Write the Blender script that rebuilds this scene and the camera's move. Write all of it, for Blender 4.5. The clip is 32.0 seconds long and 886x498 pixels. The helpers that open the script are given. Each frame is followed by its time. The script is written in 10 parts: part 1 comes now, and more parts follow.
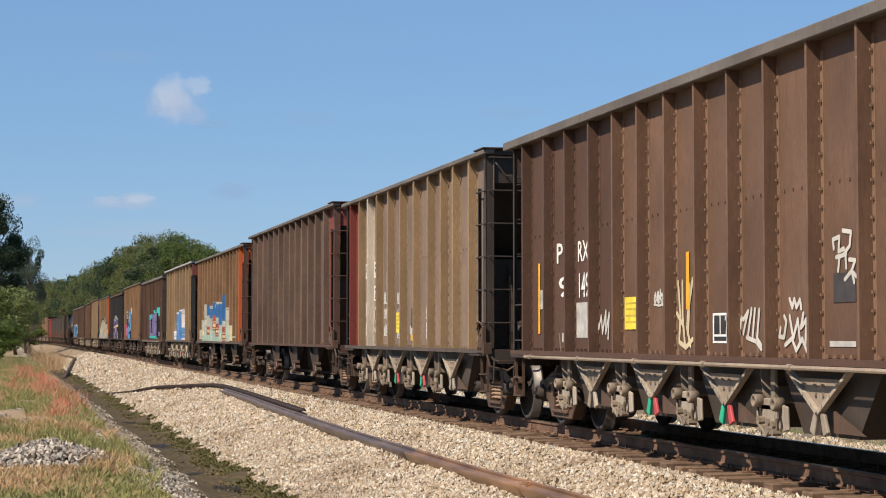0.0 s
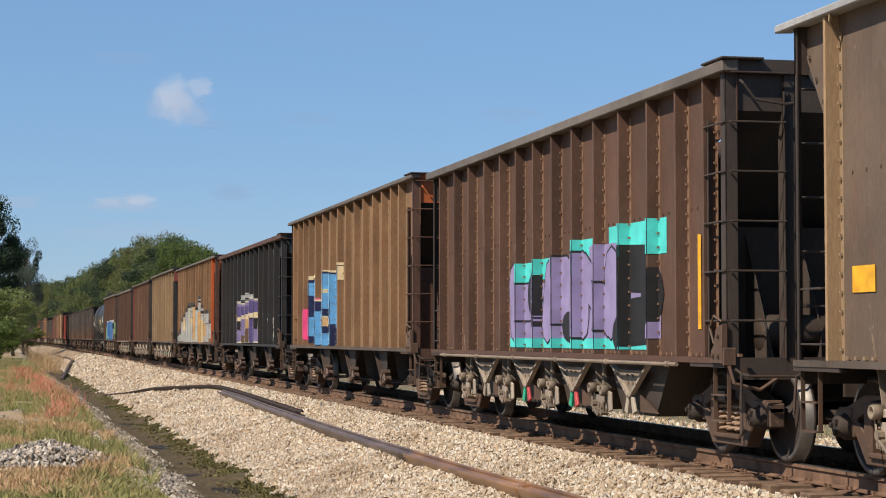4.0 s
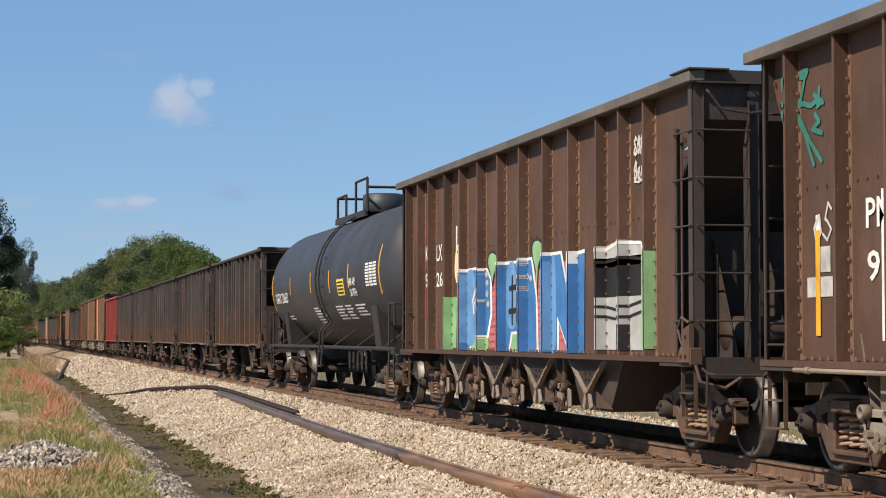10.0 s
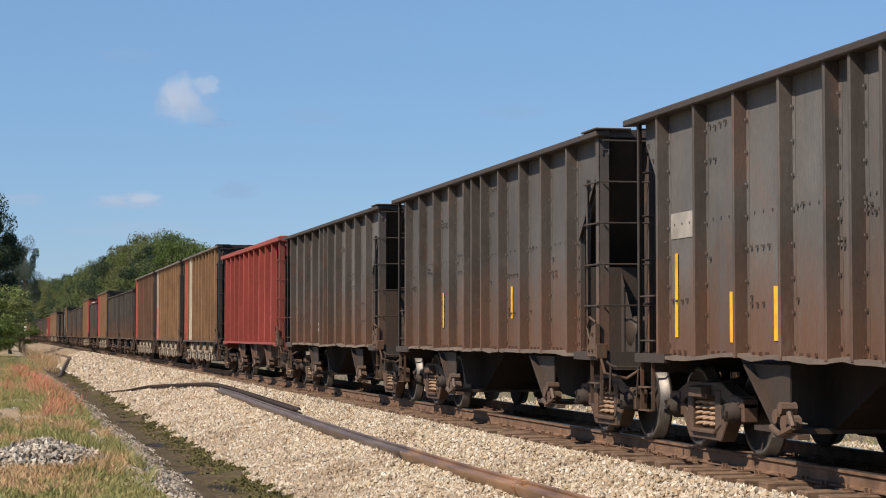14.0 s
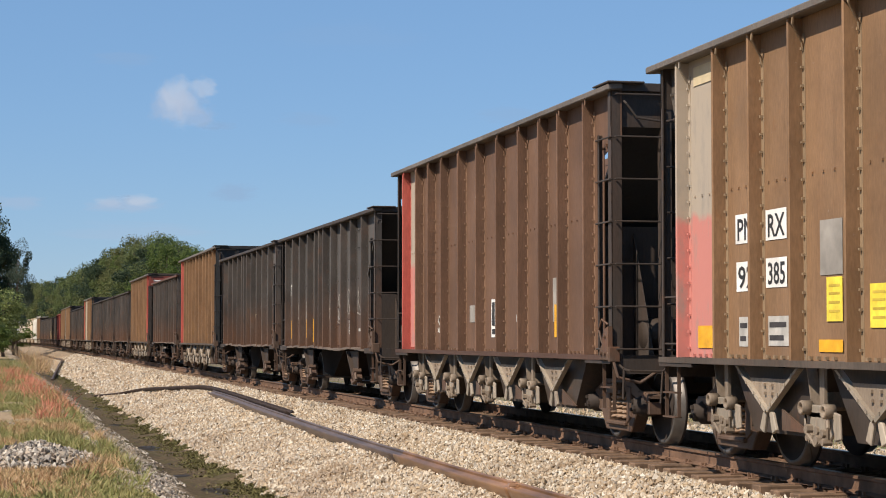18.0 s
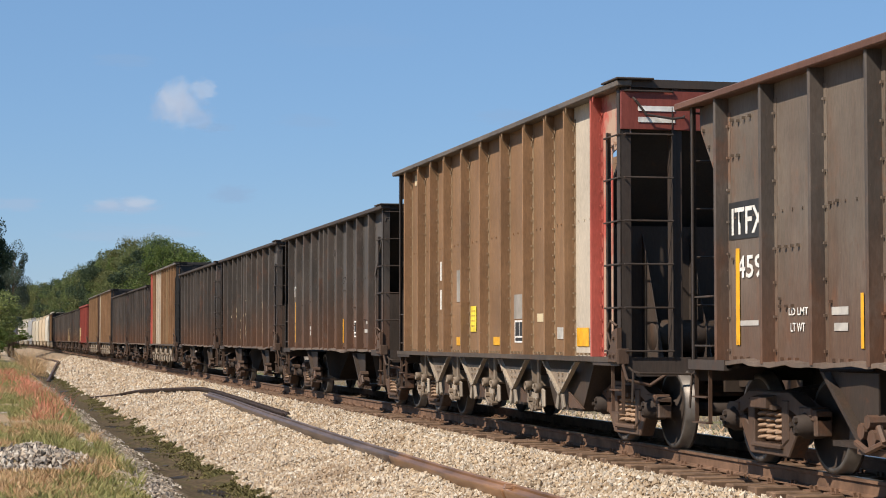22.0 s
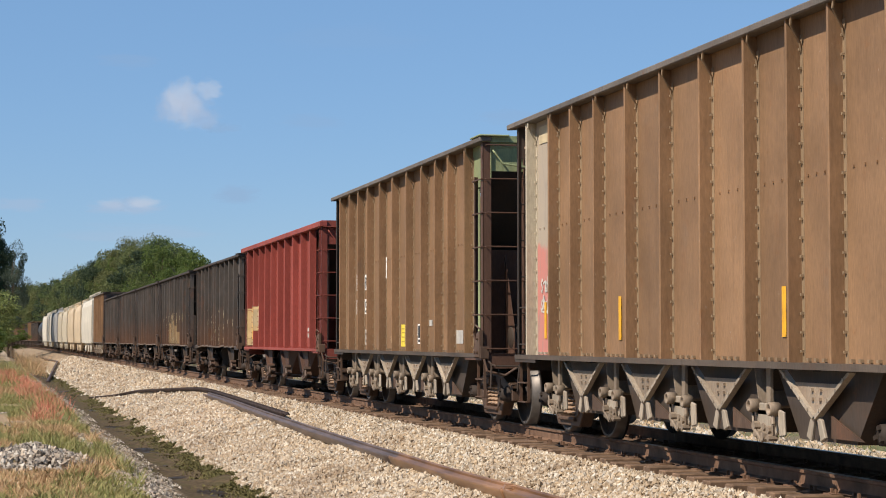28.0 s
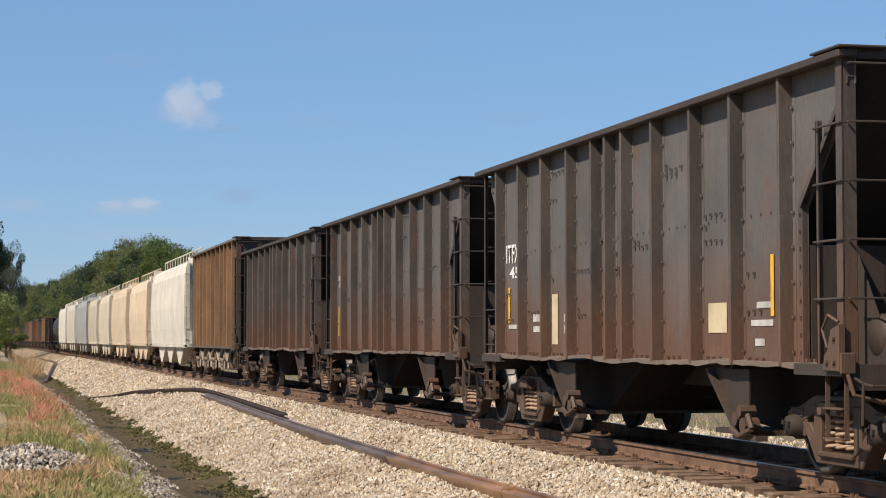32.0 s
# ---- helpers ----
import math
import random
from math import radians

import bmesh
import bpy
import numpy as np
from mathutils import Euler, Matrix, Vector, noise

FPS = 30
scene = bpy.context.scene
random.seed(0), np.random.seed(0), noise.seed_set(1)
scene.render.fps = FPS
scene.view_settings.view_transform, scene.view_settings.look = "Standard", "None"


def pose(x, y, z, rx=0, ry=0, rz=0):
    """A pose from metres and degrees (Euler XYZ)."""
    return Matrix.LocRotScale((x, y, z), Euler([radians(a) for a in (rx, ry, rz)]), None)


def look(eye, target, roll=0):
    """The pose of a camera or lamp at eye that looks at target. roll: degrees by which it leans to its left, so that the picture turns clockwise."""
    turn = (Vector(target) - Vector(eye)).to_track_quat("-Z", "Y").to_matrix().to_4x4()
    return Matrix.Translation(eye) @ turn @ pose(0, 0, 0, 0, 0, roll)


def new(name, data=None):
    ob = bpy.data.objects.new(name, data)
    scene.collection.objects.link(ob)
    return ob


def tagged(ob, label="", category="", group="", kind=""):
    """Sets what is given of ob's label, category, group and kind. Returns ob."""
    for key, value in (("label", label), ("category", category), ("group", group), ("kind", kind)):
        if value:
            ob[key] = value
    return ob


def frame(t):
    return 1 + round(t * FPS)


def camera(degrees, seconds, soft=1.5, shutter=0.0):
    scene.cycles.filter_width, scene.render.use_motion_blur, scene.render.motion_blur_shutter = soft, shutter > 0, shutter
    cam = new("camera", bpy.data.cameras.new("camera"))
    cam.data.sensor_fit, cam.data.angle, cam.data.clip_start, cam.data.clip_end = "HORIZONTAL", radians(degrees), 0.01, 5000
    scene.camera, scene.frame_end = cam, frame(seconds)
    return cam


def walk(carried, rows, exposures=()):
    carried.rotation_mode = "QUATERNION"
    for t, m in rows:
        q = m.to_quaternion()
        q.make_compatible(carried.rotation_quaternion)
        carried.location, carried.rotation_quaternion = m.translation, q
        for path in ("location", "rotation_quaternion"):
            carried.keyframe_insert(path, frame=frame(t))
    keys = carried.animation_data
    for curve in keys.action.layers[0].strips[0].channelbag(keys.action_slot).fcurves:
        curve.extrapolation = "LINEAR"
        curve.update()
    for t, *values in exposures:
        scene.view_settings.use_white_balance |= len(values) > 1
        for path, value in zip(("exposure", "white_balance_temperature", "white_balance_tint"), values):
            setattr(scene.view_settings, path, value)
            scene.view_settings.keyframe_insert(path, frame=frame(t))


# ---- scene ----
from mathutils.geometry import tessellate_polygon

FOV = 25.85
EYE = (0.0, 0.0, 1.27)
cam = camera(FOV, 32.0, soft=1.0)
# seconds, yaw, pitch: a tripod-like stand with small drifts of the hand
AIM = [
    (0, -12.724, 2.562), (0.5, -12.788, 2.612), (1, -12.819, 2.641), (1.5, -12.819, 2.641),
    (2, -12.804, 2.629), (2.5, -12.804, 2.617), (3, -12.804, 2.617), (3.5, -12.780, 2.599),
    (5.5, -12.823, 2.611), (6, -12.823, 2.612), (6.5, -12.861, 2.621), (7, -12.883, 2.633),
    (7.5, -12.870, 2.626), (8, -12.851, 2.616), (8.5, -12.847, 2.612), (9, -12.851, 2.612),
    (9.5, -12.872, 2.617), (10, -12.910, 2.616), (10.5, -12.931, 2.616), (11, -12.918, 2.587),
    (11.5, -12.886, 2.546), (12, -12.859, 2.524), (12.5, -12.867, 2.546), (13, -12.859, 2.537),
    (13.5, -12.843, 2.529), (15.5, -13.146, 2.611), (16, -13.201, 2.639), (16.5, -13.138, 2.649),
    (17, -13.103, 2.639), (17.5, -13.090, 2.629), (18, -13.071, 2.619), (18.5, -13.081, 2.629),
    (19, -13.122, 2.641), (19.5, -13.149, 2.663), (20, -13.174, 2.671), (20.5, -13.177, 2.671),
    (21, -13.147, 2.663), (21.5, -13.166, 2.671), (22, -13.190, 2.669), (22.5, -13.182, 2.666),
    (23, -13.173, 2.658), (23.5, -13.150, 2.646), (24, -13.128, 2.636), (24.5, -13.122, 2.633),
    (25, -13.111, 2.636), (25.5, -13.112, 2.646), (26, -13.125, 2.653), (26.5, -13.122, 2.656),
    (28.5, -13.217, 2.688), (29, -13.201, 2.701), (29.5, -13.217, 2.701), (30, -13.225, 2.696),
    (30.5, -13.220, 2.701), (31, -13.225, 2.696), (31.5, -13.252, 2.696), (32, -13.265, 2.689),
]
LEAN = 0.0
walk(cam, [(t, pose(*EYE, 90 + p, 0, y) @ pose(0, 0, 0, 0, 0, LEAN)) for t, y, p in AIM])

# distance that the train has run, every two seconds
RUN = [0.00, 35.78, 71.86, 107.86, 143.95, 179.94, 215.68, 251.27, 286.97, 322.22, 357.34, 392.46, 427.31, 462.11, 496.56, 530.83, 564.98]
# rear end of each car along the track at the start
REAR = {"A": 26.70, "B": 40.56, "C": 56.99, "D": 73.55, "E": 88.36, "F": 103.68, "G": 120.18, "H": 136.41, "I": 153.07, "J": 167.57, "K": 181.59, "L": 197.12, "M": 213.99, "N": 230.83, "O": 245.43, "P": 258.77, "Q": 272.21, "R": 285.81, "S": 299.86, "T": 313.97, "U": 328.13, "V": 342.11, "W": 356.21, "X": 370.58, "Y": 383.78, "Z": 397.80, "a": 411.32, "b": 425.97, "c": 439.58, "d": 453.06, "e": 466.49, "f": 480.56, "g": 494.58, "h": 508.33, "i": 522.16, "j": 536.43, "k": 551.13, "l": 564.63, "m": 578.85, "n": 592.29, "o": 605.83, "p": 619.36, "q": 633.48, "r": 651.40}
TRACK_X = 8.55          # centre line of the track; the rail heads are at z = 0
random.seed(7)
rng = np.random.default_rng(11)


# ---------------------------------------------------------------- world and sun
SUN_UP, SUN_SIDE = 45.0, 25.0      # height of the sun; turn from the normal of the cars' sides


def build_sky():
    world = bpy.data.worlds.new("sky")
    scene.world = world
    world.use_nodes = True
    nt = world.node_tree
    nt.nodes.clear()
    out = nt.nodes.new("ShaderNodeOutputWorld")
    bg = nt.nodes.new("ShaderNodeBackground")
    sky = nt.nodes.new("ShaderNodeTexSky")
    sky.sky_type = "NISHITA"
    sky.sun_disc = False
    sky.sun_elevation = radians(SUN_UP)
    sky.sun_rotation = radians(180 + 90 - SUN_SIDE)
    sky.altitude = 60
    sky.air_density, sky.dust_density, sky.ozone_density = 1.0, 0.0, 6.0
    bg.inputs["Strength"].default_value = 0.081
    tint = nt.nodes.new("ShaderNodeMix")      # clear early-autumn air
    tint.data_type, tint.blend_type = "RGBA", "MULTIPLY"
    tint.inputs[0].default_value = 1.0
    tint.inputs[7].default_value = (0.96, 0.97, 1.07, 1)
    nt.links.new(sky.outputs[0], tint.inputs[6])
    haze = nt.nodes.new("ShaderNodeMix")      # thin even veil of bright air
    haze.data_type = "RGBA"
    haze.inputs[0].default_value = 0.5
    haze.inputs[7].default_value = (2.3, 4.35, 7.15, 1)
    nt.links.new(tint.outputs[2], haze.inputs[6])
    nt.links.new(haze.outputs[2], bg.inputs[0])
    nt.links.new(bg.outputs[0], out.inputs[0])
    lamp = bpy.data.lights.new("sun", "SUN")
    lamp.energy, lamp.angle, lamp.color = 5.15, radians(0.6), (1.0, 0.885, 0.765)
    a, e = radians(SUN_SIDE), radians(SUN_UP)
    way = Vector((-math.cos(a) * math.cos(e), -math.sin(a) * math.cos(e), math.sin(e)))
    ob = new("sun", lamp)
    ob.matrix_world = look(way * 60, (0, 0, 0))


build_sky()
scene.view_settings.exposure = 0.3


# ---------------------------------------------------------------- materials
def nodes(name):
    mat = bpy.data.materials.new(name)
    mat.use_nodes = True
    nt = mat.node_tree
    return mat, nt, nt.nodes["Principled BSDF"]


def mixer(nt, a, b, fac, mode="MIX"):
    n = nt.nodes.new("ShaderNodeMix")
    n.data_type, n.blend_type = "RGBA", mode
    for value, sock in ((fac, n.inputs[0]), (a, n.inputs[6]), (b, n.inputs[7])):
        if isinstance(value, (float, int)):
            sock.default_value = value
        elif isinstance(value, tuple):
            sock.default_value = (*value[:3], 1)
        else:
            nt.links.new(value, sock)
    return n.outputs[2]


def noise_tex(nt, coord, scale, detail=4, rough=0.55):
    n = nt.nodes.new("ShaderNodeTexNoise")
    n.inputs["Scale"].default_value, n.inputs["Detail"].default_value = scale, detail
    n.inputs["Roughness"].default_value = rough
    nt.links.new(coord, n.inputs["Vector"])
    return n.outputs[0]


def ramp(nt, fac, lo, hi, a=0.0, b=1.0):
    n = nt.nodes.new("ShaderNodeMapRange")
    n.inputs[1].default_value, n.inputs[2].default_value = lo, hi
    n.inputs[3].default_value, n.inputs[4].default_value = a, b
    nt.links.new(fac, n.inputs[0])
    return n.outputs[0]


def coords(nt, stretch=(1, 1, 1), shuffle=True):
    tc = nt.nodes.new("ShaderNodeTexCoord")
    mp = nt.nodes.new("ShaderNodeMapping")
    mp.inputs["Scale"].default_value = stretch
    nt.links.new(tc.outputs["Object"], mp.inputs[0])
    if not shuffle:
        return mp.outputs[0]
    info = nt.nodes.new("ShaderNodeObjectInfo")
    mul = nt.nodes.new("ShaderNodeMath")
    mul.operation = "MULTIPLY"
    mul.inputs[1].default_value = 57.0
    nt.links.new(info.outputs["Random"], mul.inputs[0])
    add = nt.nodes.new("ShaderNodeVectorMath")
    add.operation = "ADD"
    nt.links.new(mp.outputs[0], add.inputs[0])
    nt.links.new(mul.outputs[0], add.inputs[1])
    return add.outputs[0]


def bump(nt, bsdf, height, strength, dist=0.01):
    n = nt.nodes.new("ShaderNodeBump")
    n.inputs["Strength"].default_value, n.inputs["Distance"].default_value = strength, dist
    nt.links.new(height, n.inputs["Height"])
    nt.links.new(n.outputs[0], bsdf.inputs["Normal"])


def paint(name, rgb, rust=0.35, rust_rgb=(0.13, 0.055, 0.025), rough=0.62, grime=0.5, spec=0.3, blotch=0.0, foot=0.0):
    """Weathered steel paint: stains, vertical streaks, rust spots, and dents."""
    mat, nt, b = nodes(name)
    c = coords(nt)
    streaks = coords(nt, (7, 7, 0.55))
    big = ramp(nt, noise_tex(nt, c, 0.8, 3), 0.3, 0.72, 1.0 - 0.34 * grime, 1.0 + 0.2 * grime)
    tone = nt.nodes.new("ShaderNodeCombineColor")
    for i in range(3):
        nt.links.new(big, tone.inputs[i])
    col = mixer(nt, rgb, tone.outputs[0], 1.0, "MULTIPLY")
    st = ramp(nt, noise_tex(nt, streaks, 1.3, 5, 0.65), 0.52, 0.75, 0.0, 0.55 * grime)
    col = mixer(nt, col, tuple(v * 0.55 for v in rgb), st)
    rs = ramp(nt, noise_tex(nt, c, 5.0, 7, 0.7), 0.6, 0.72, 0.0, rust)
    col = mixer(nt, col, rust_rgb, rs)
    # long rusty runs and pale chalking, at their own scales
    runs = ramp(nt, noise_tex(nt, coords(nt, (3.2, 3.2, 0.3)), 1.0, 6, 0.7), 0.5, 0.72, 0.0, 0.75 * rust)
    col = mixer(nt, col, tuple(0.5 * v + 0.5 * w for v, w in zip(rgb, rust_rgb)), runs)
    chalk = ramp(nt, noise_tex(nt, coords(nt, (9, 9, 1.4)), 1.0, 7, 0.75), 0.62, 0.8, 0.0, 0.35 * grime)
    col = mixer(nt, col, tuple(min(0.8, v * 1.7 + 0.03) for v in rgb), chalk)
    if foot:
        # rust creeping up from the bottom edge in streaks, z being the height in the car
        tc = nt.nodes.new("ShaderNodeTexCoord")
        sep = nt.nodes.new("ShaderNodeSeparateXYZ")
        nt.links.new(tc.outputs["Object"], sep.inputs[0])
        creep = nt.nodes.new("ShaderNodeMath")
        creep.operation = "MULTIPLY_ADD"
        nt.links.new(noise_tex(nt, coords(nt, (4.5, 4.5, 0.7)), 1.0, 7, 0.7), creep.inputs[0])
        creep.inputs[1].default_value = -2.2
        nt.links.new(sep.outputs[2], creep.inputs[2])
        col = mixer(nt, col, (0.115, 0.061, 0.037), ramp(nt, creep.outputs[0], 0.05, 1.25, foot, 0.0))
    if blotch:
        # peeled coats: bare rust and older paint in ragged patches, denser in some sheets than in others
        where = ramp(nt, noise_tex(nt, c, 0.45, 2), 0.4, 0.62, 0.0, blotch)
        patch = nt.nodes.new("ShaderNodeMath")
        patch.operation = "MULTIPLY"
        nt.links.new(ramp(nt, noise_tex(nt, coords(nt, (1, 1, 0.55)), 2.6, 9, 0.72), 0.5, 0.62), patch.inputs[0])
        nt.links.new(where, patch.inputs[1])
        tone3 = mixer(nt, (0.19, 0.075, 0.034), (0.17, 0.135, 0.11), ramp(nt, noise_tex(nt, c, 1.7, 3), 0.47, 0.55))
        col = mixer(nt, col, tone3, patch.outputs[0])
        specks = ramp(nt, noise_tex(nt, c, 14.0, 4, 0.6), 0.7, 0.76, 0.0, 0.5)
        col = mixer(nt, col, (0.3, 0.25, 0.2), specks)
    # fine dust and scratches
    fine = ramp(nt, noise_tex(nt, coords(nt, (22, 22, 5)), 2.0, 3, 0.7), 0.3, 0.7, 0.84, 1.16)
    tone4 = nt.nodes.new("ShaderNodeCombineColor")
    for i in range(3):
        nt.links.new(fine, tone4.inputs[i])
    col = mixer(nt, col, tone4.outputs[0], 1.0, "MULTIPLY")
    info = nt.nodes.new("ShaderNodeObjectInfo")
    each = ramp(nt, info.outputs["Random"], 0, 1, 0.87, 1.08)
    tone2 = nt.nodes.new("ShaderNodeCombineColor")
    for i in range(3):
        nt.links.new(each, tone2.inputs[i])
    col = mixer(nt, col, tone2.outputs[0], 1.0, "MULTIPLY")
    nt.links.new(col, b.inputs["Base Color"])
    b.inputs["Roughness"].default_value = rough
    b.inputs["Specular IOR Level"].default_value = spec
    bump(nt, b, noise_tex(nt, c, 1.6, 6), 0.25, 0.03)
    return mat


def plain(name, rgb, rough=0.6, metal=0.0, var=0.25, scale=6.0, spec=0.35, bumps=0.15):
    mat, nt, b = nodes(name)
    c = coords(nt)
    f = noise_tex(nt, c, scale, 5)
    lo, hi = tuple(v * (1 - var) for v in rgb), tuple(min(1, v * (1 + var)) for v in rgb)
    nt.links.new(mixer(nt, lo, hi, ramp(nt, f, 0.3, 0.7)), b.inputs["Base Color"])
    b.inputs["Roughness"].default_value, b.inputs["Metallic"].default_value = rough, metal
    b.inputs["Specular IOR Level"].default_value = spec
    if bumps:
        bump(nt, b, f, bumps, 0.01)
    return mat



def scuffed(name, over, under, level):
    """Bright paint worn away in ragged patches down to an older coat."""
    mat, nt, b = nodes(name)
    c = coords(nt)
    n = noise_tex(nt, c, 1.1, 8, 0.68)
    fine = noise_tex(nt, coords(nt, (5, 5, 1.2)), 1.4, 6, 0.7)
    add = nt.nodes.new("ShaderNodeMath")
    add.operation = "MULTIPLY_ADD"
    nt.links.new(fine, add.inputs[0])
    add.inputs[1].default_value = 0.35
    nt.links.new(n, add.inputs[2])
    col = mixer(nt, over, under, ramp(nt, add.outputs[0], level - 0.05, level + 0.08, 0.0, 0.85))
    col = mixer(nt, col, tuple(v * 0.55 for v in over), ramp(nt, noise_tex(nt, c, 4.0, 7, 0.7), 0.55, 0.75, 0, 0.7))
    nt.links.new(col, b.inputs["Base Color"])
    b.inputs["Roughness"].default_value = 0.65
    b.inputs["Specular IOR Level"].default_value = 0.25
    bump(nt, b, n, 0.25, 0.03)
    return mat



def two_coats(name, low, high, level):
    """A sheet repainted in its lower part only; its coordinates are the car's, in metres."""
    mat, nt, b = nodes(name)
    tc = nt.nodes.new("ShaderNodeTexCoord")
    sep = nt.nodes.new("ShaderNodeSeparateXYZ")
    nt.links.new(tc.outputs["Object"], sep.inputs[0])
    add = nt.nodes.new("ShaderNodeMath")
    add.operation = "MULTIPLY_ADD"
    n = noise_tex(nt, coords(nt), 2.2, 7, 0.7)
    nt.links.new(n, add.inputs[0])
    add.inputs[1].default_value = 0.5
    nt.links.new(sep.outputs[2], add.inputs[2])
    col = mixer(nt, low, high, ramp(nt, add.outputs[0], level + 0.2, level + 0.3))
    worn = ramp(nt, noise_tex(nt, coords(nt, (4, 4, 1.2)), 1.3, 8, 0.7), 0.52, 0.68, 0, 0.75)
    col = mixer(nt, col, tuple(0.5 * v + 0.08 for v in high), worn)
    nt.links.new(col, b.inputs["Base Color"])
    b.inputs["Roughness"].default_value = 0.65
    b.inputs["Specular IOR Level"].default_value = 0.25
    bump(nt, b, n, 0.2, 0.03)
    return mat


PAINT = {
    "brown": paint("brown_paint", (0.145, 0.082, 0.051), grime=0.8, blotch=0.12),
    "darkbrown": paint("dark_brown_paint", (0.092, 0.05, 0.034)),
    "redbrown": paint("red_brown_paint", (0.104, 0.058, 0.039), grime=0.9, blotch=0.12),
    "tan": paint("tan_brown_paint", (0.232, 0.137, 0.072), 0.45, grime=0.8, blotch=0.22, rust_rgb=(0.2, 0.085, 0.03)),
    "greybrown": paint("grey_brown_paint", (0.136, 0.098, 0.07), 0.25, grime=0.8, blotch=0.15),
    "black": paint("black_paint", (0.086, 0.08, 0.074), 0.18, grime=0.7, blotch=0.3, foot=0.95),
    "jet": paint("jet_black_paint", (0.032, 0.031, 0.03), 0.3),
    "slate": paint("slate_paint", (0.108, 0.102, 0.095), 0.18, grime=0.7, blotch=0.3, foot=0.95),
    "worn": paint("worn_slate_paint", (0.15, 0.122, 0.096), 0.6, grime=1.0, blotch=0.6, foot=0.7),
    "red": paint("red_paint", (0.265, 0.06, 0.045), 0.15),
    "rust": paint("rust_red_paint", (0.2, 0.05, 0.036), 0.35),
    "orange": paint("orange_paint", (0.42, 0.105, 0.03), 0.35),
    "pink": scuffed("faded_pink_paint", (0.44, 0.105, 0.08), (0.42, 0.33, 0.24), 0.62),
    "redrib": paint("faded_red_paint", (0.42, 0.1, 0.075), 0.15, grime=0.7),
    "strip": paint("worn_strip_paint", (0.25, 0.178, 0.108), 0.3),
    "brownstrip": paint("brown_strip_paint", (0.2, 0.12, 0.075), 0.3),
    "chordgrey": paint("worn_chord_paint", (0.14, 0.12, 0.1), 0.5, grime=1.0),
    "mauve": paint("mauve_brown_paint", (0.205, 0.147, 0.11), 0.3, grime=0.8, blotch=0.2),
    "umber": paint("umber_paint", (0.145, 0.097, 0.074), 0.3, grime=0.9, blotch=0.12),
    # bay steel, near black with the shade beneath the car in its colour
    "pit": paint("shaded_bay_steel", (0.028, 0.022, 0.018), 0.3, rough=0.9, spec=0.1),
    "twotone": two_coats("half_pink_paint", (0.5, 0.2, 0.165), (0.37, 0.31, 0.24), 2.5),
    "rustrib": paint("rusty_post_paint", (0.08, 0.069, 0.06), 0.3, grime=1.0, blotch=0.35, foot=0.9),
    "redchord": paint("red_brown_chord_paint", (0.13, 0.066, 0.045), 0.6, grime=1.0),
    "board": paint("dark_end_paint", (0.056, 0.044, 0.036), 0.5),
    "cream": paint("cream_paint", (0.5, 0.44, 0.33), 0.3),
    "palerib": paint("pale_tan_paint", (0.29, 0.195, 0.108), 0.25),
    "whiterib": paint("chalky_paint", (0.55, 0.48, 0.38), 0.15),
    "buff": paint("buff_paint", (0.55, 0.44, 0.3), 0.25),
    "hopperwhite": paint("white_hopper_paint", (0.56, 0.52, 0.43), 0.25),
    "grey": paint("grey_paint", (0.3, 0.3, 0.29), 0.3),
    "green": paint("green_paint", (0.27, 0.31, 0.16), 0.4, grime=0.9),
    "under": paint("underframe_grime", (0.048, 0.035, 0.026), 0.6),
    "chute": paint("chute_grey", (0.28, 0.22, 0.16), 0.45, grime=1.0),
    "feet": paint("worn_pale_steel", (0.35, 0.295, 0.225), 0.5, grime=1.0),
    "chutedark": paint("chute_dark", (0.036, 0.028, 0.022), 0.5),
    "casting": paint("pale_casting", (0.23, 0.18, 0.13), 0.6, grime=1.0),
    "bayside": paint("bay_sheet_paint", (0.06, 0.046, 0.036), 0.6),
    "sill": paint("sill_paint", (0.1, 0.078, 0.06), 0.6, grime=1.0),
    "lip": paint("worn_lip_paint", (0.17, 0.13, 0.1), 0.6, grime=1.0),
    "truck": paint("cast_steel", (0.098, 0.062, 0.042), 0.7, grime=1.0, blotch=0.5),
    "spring": paint("spring_steel", (0.3, 0.2, 0.13), 0.4),
    "tankblack": plain("glossy_black_paint", (0.036, 0.038, 0.042), 0.52, 0.0, 0.25, 1.2, 0.4, 0.05),
}
WHITE = plain("stencil_white", (0.72, 0.7, 0.64), 0.6)
PALE = plain("faded_stencil", (0.42, 0.4, 0.36), 0.7)
DIGIT = plain("stencil_black", (0.03, 0.03, 0.03), 0.6)
YELLOW = plain("reflective_yellow", (0.72, 0.36, 0.02), 0.45)
LEMON = plain("lemon_plate", (0.78, 0.6, 0.06), 0.5)
TREAD = plain("polished_steel", (0.13, 0.115, 0.1), 0.5, 0.6, 0.3)
WHEEL = plain("wheel_rust", (0.036, 0.026, 0.02), 0.8)
RAILHEAD = plain("rail_head", (0.42, 0.38, 0.34), 0.35, 1.0, 0.2)
RAILRUST = plain("rail_rust", (0.145, 0.083, 0.05), 0.85, 0.0, 0.4, 5)
GREENTAG = plain("green_tag", (0.03, 0.36, 0.2), 0.5)
REDTAG = plain("red_tag", (0.42, 0.06, 0.06), 0.5)


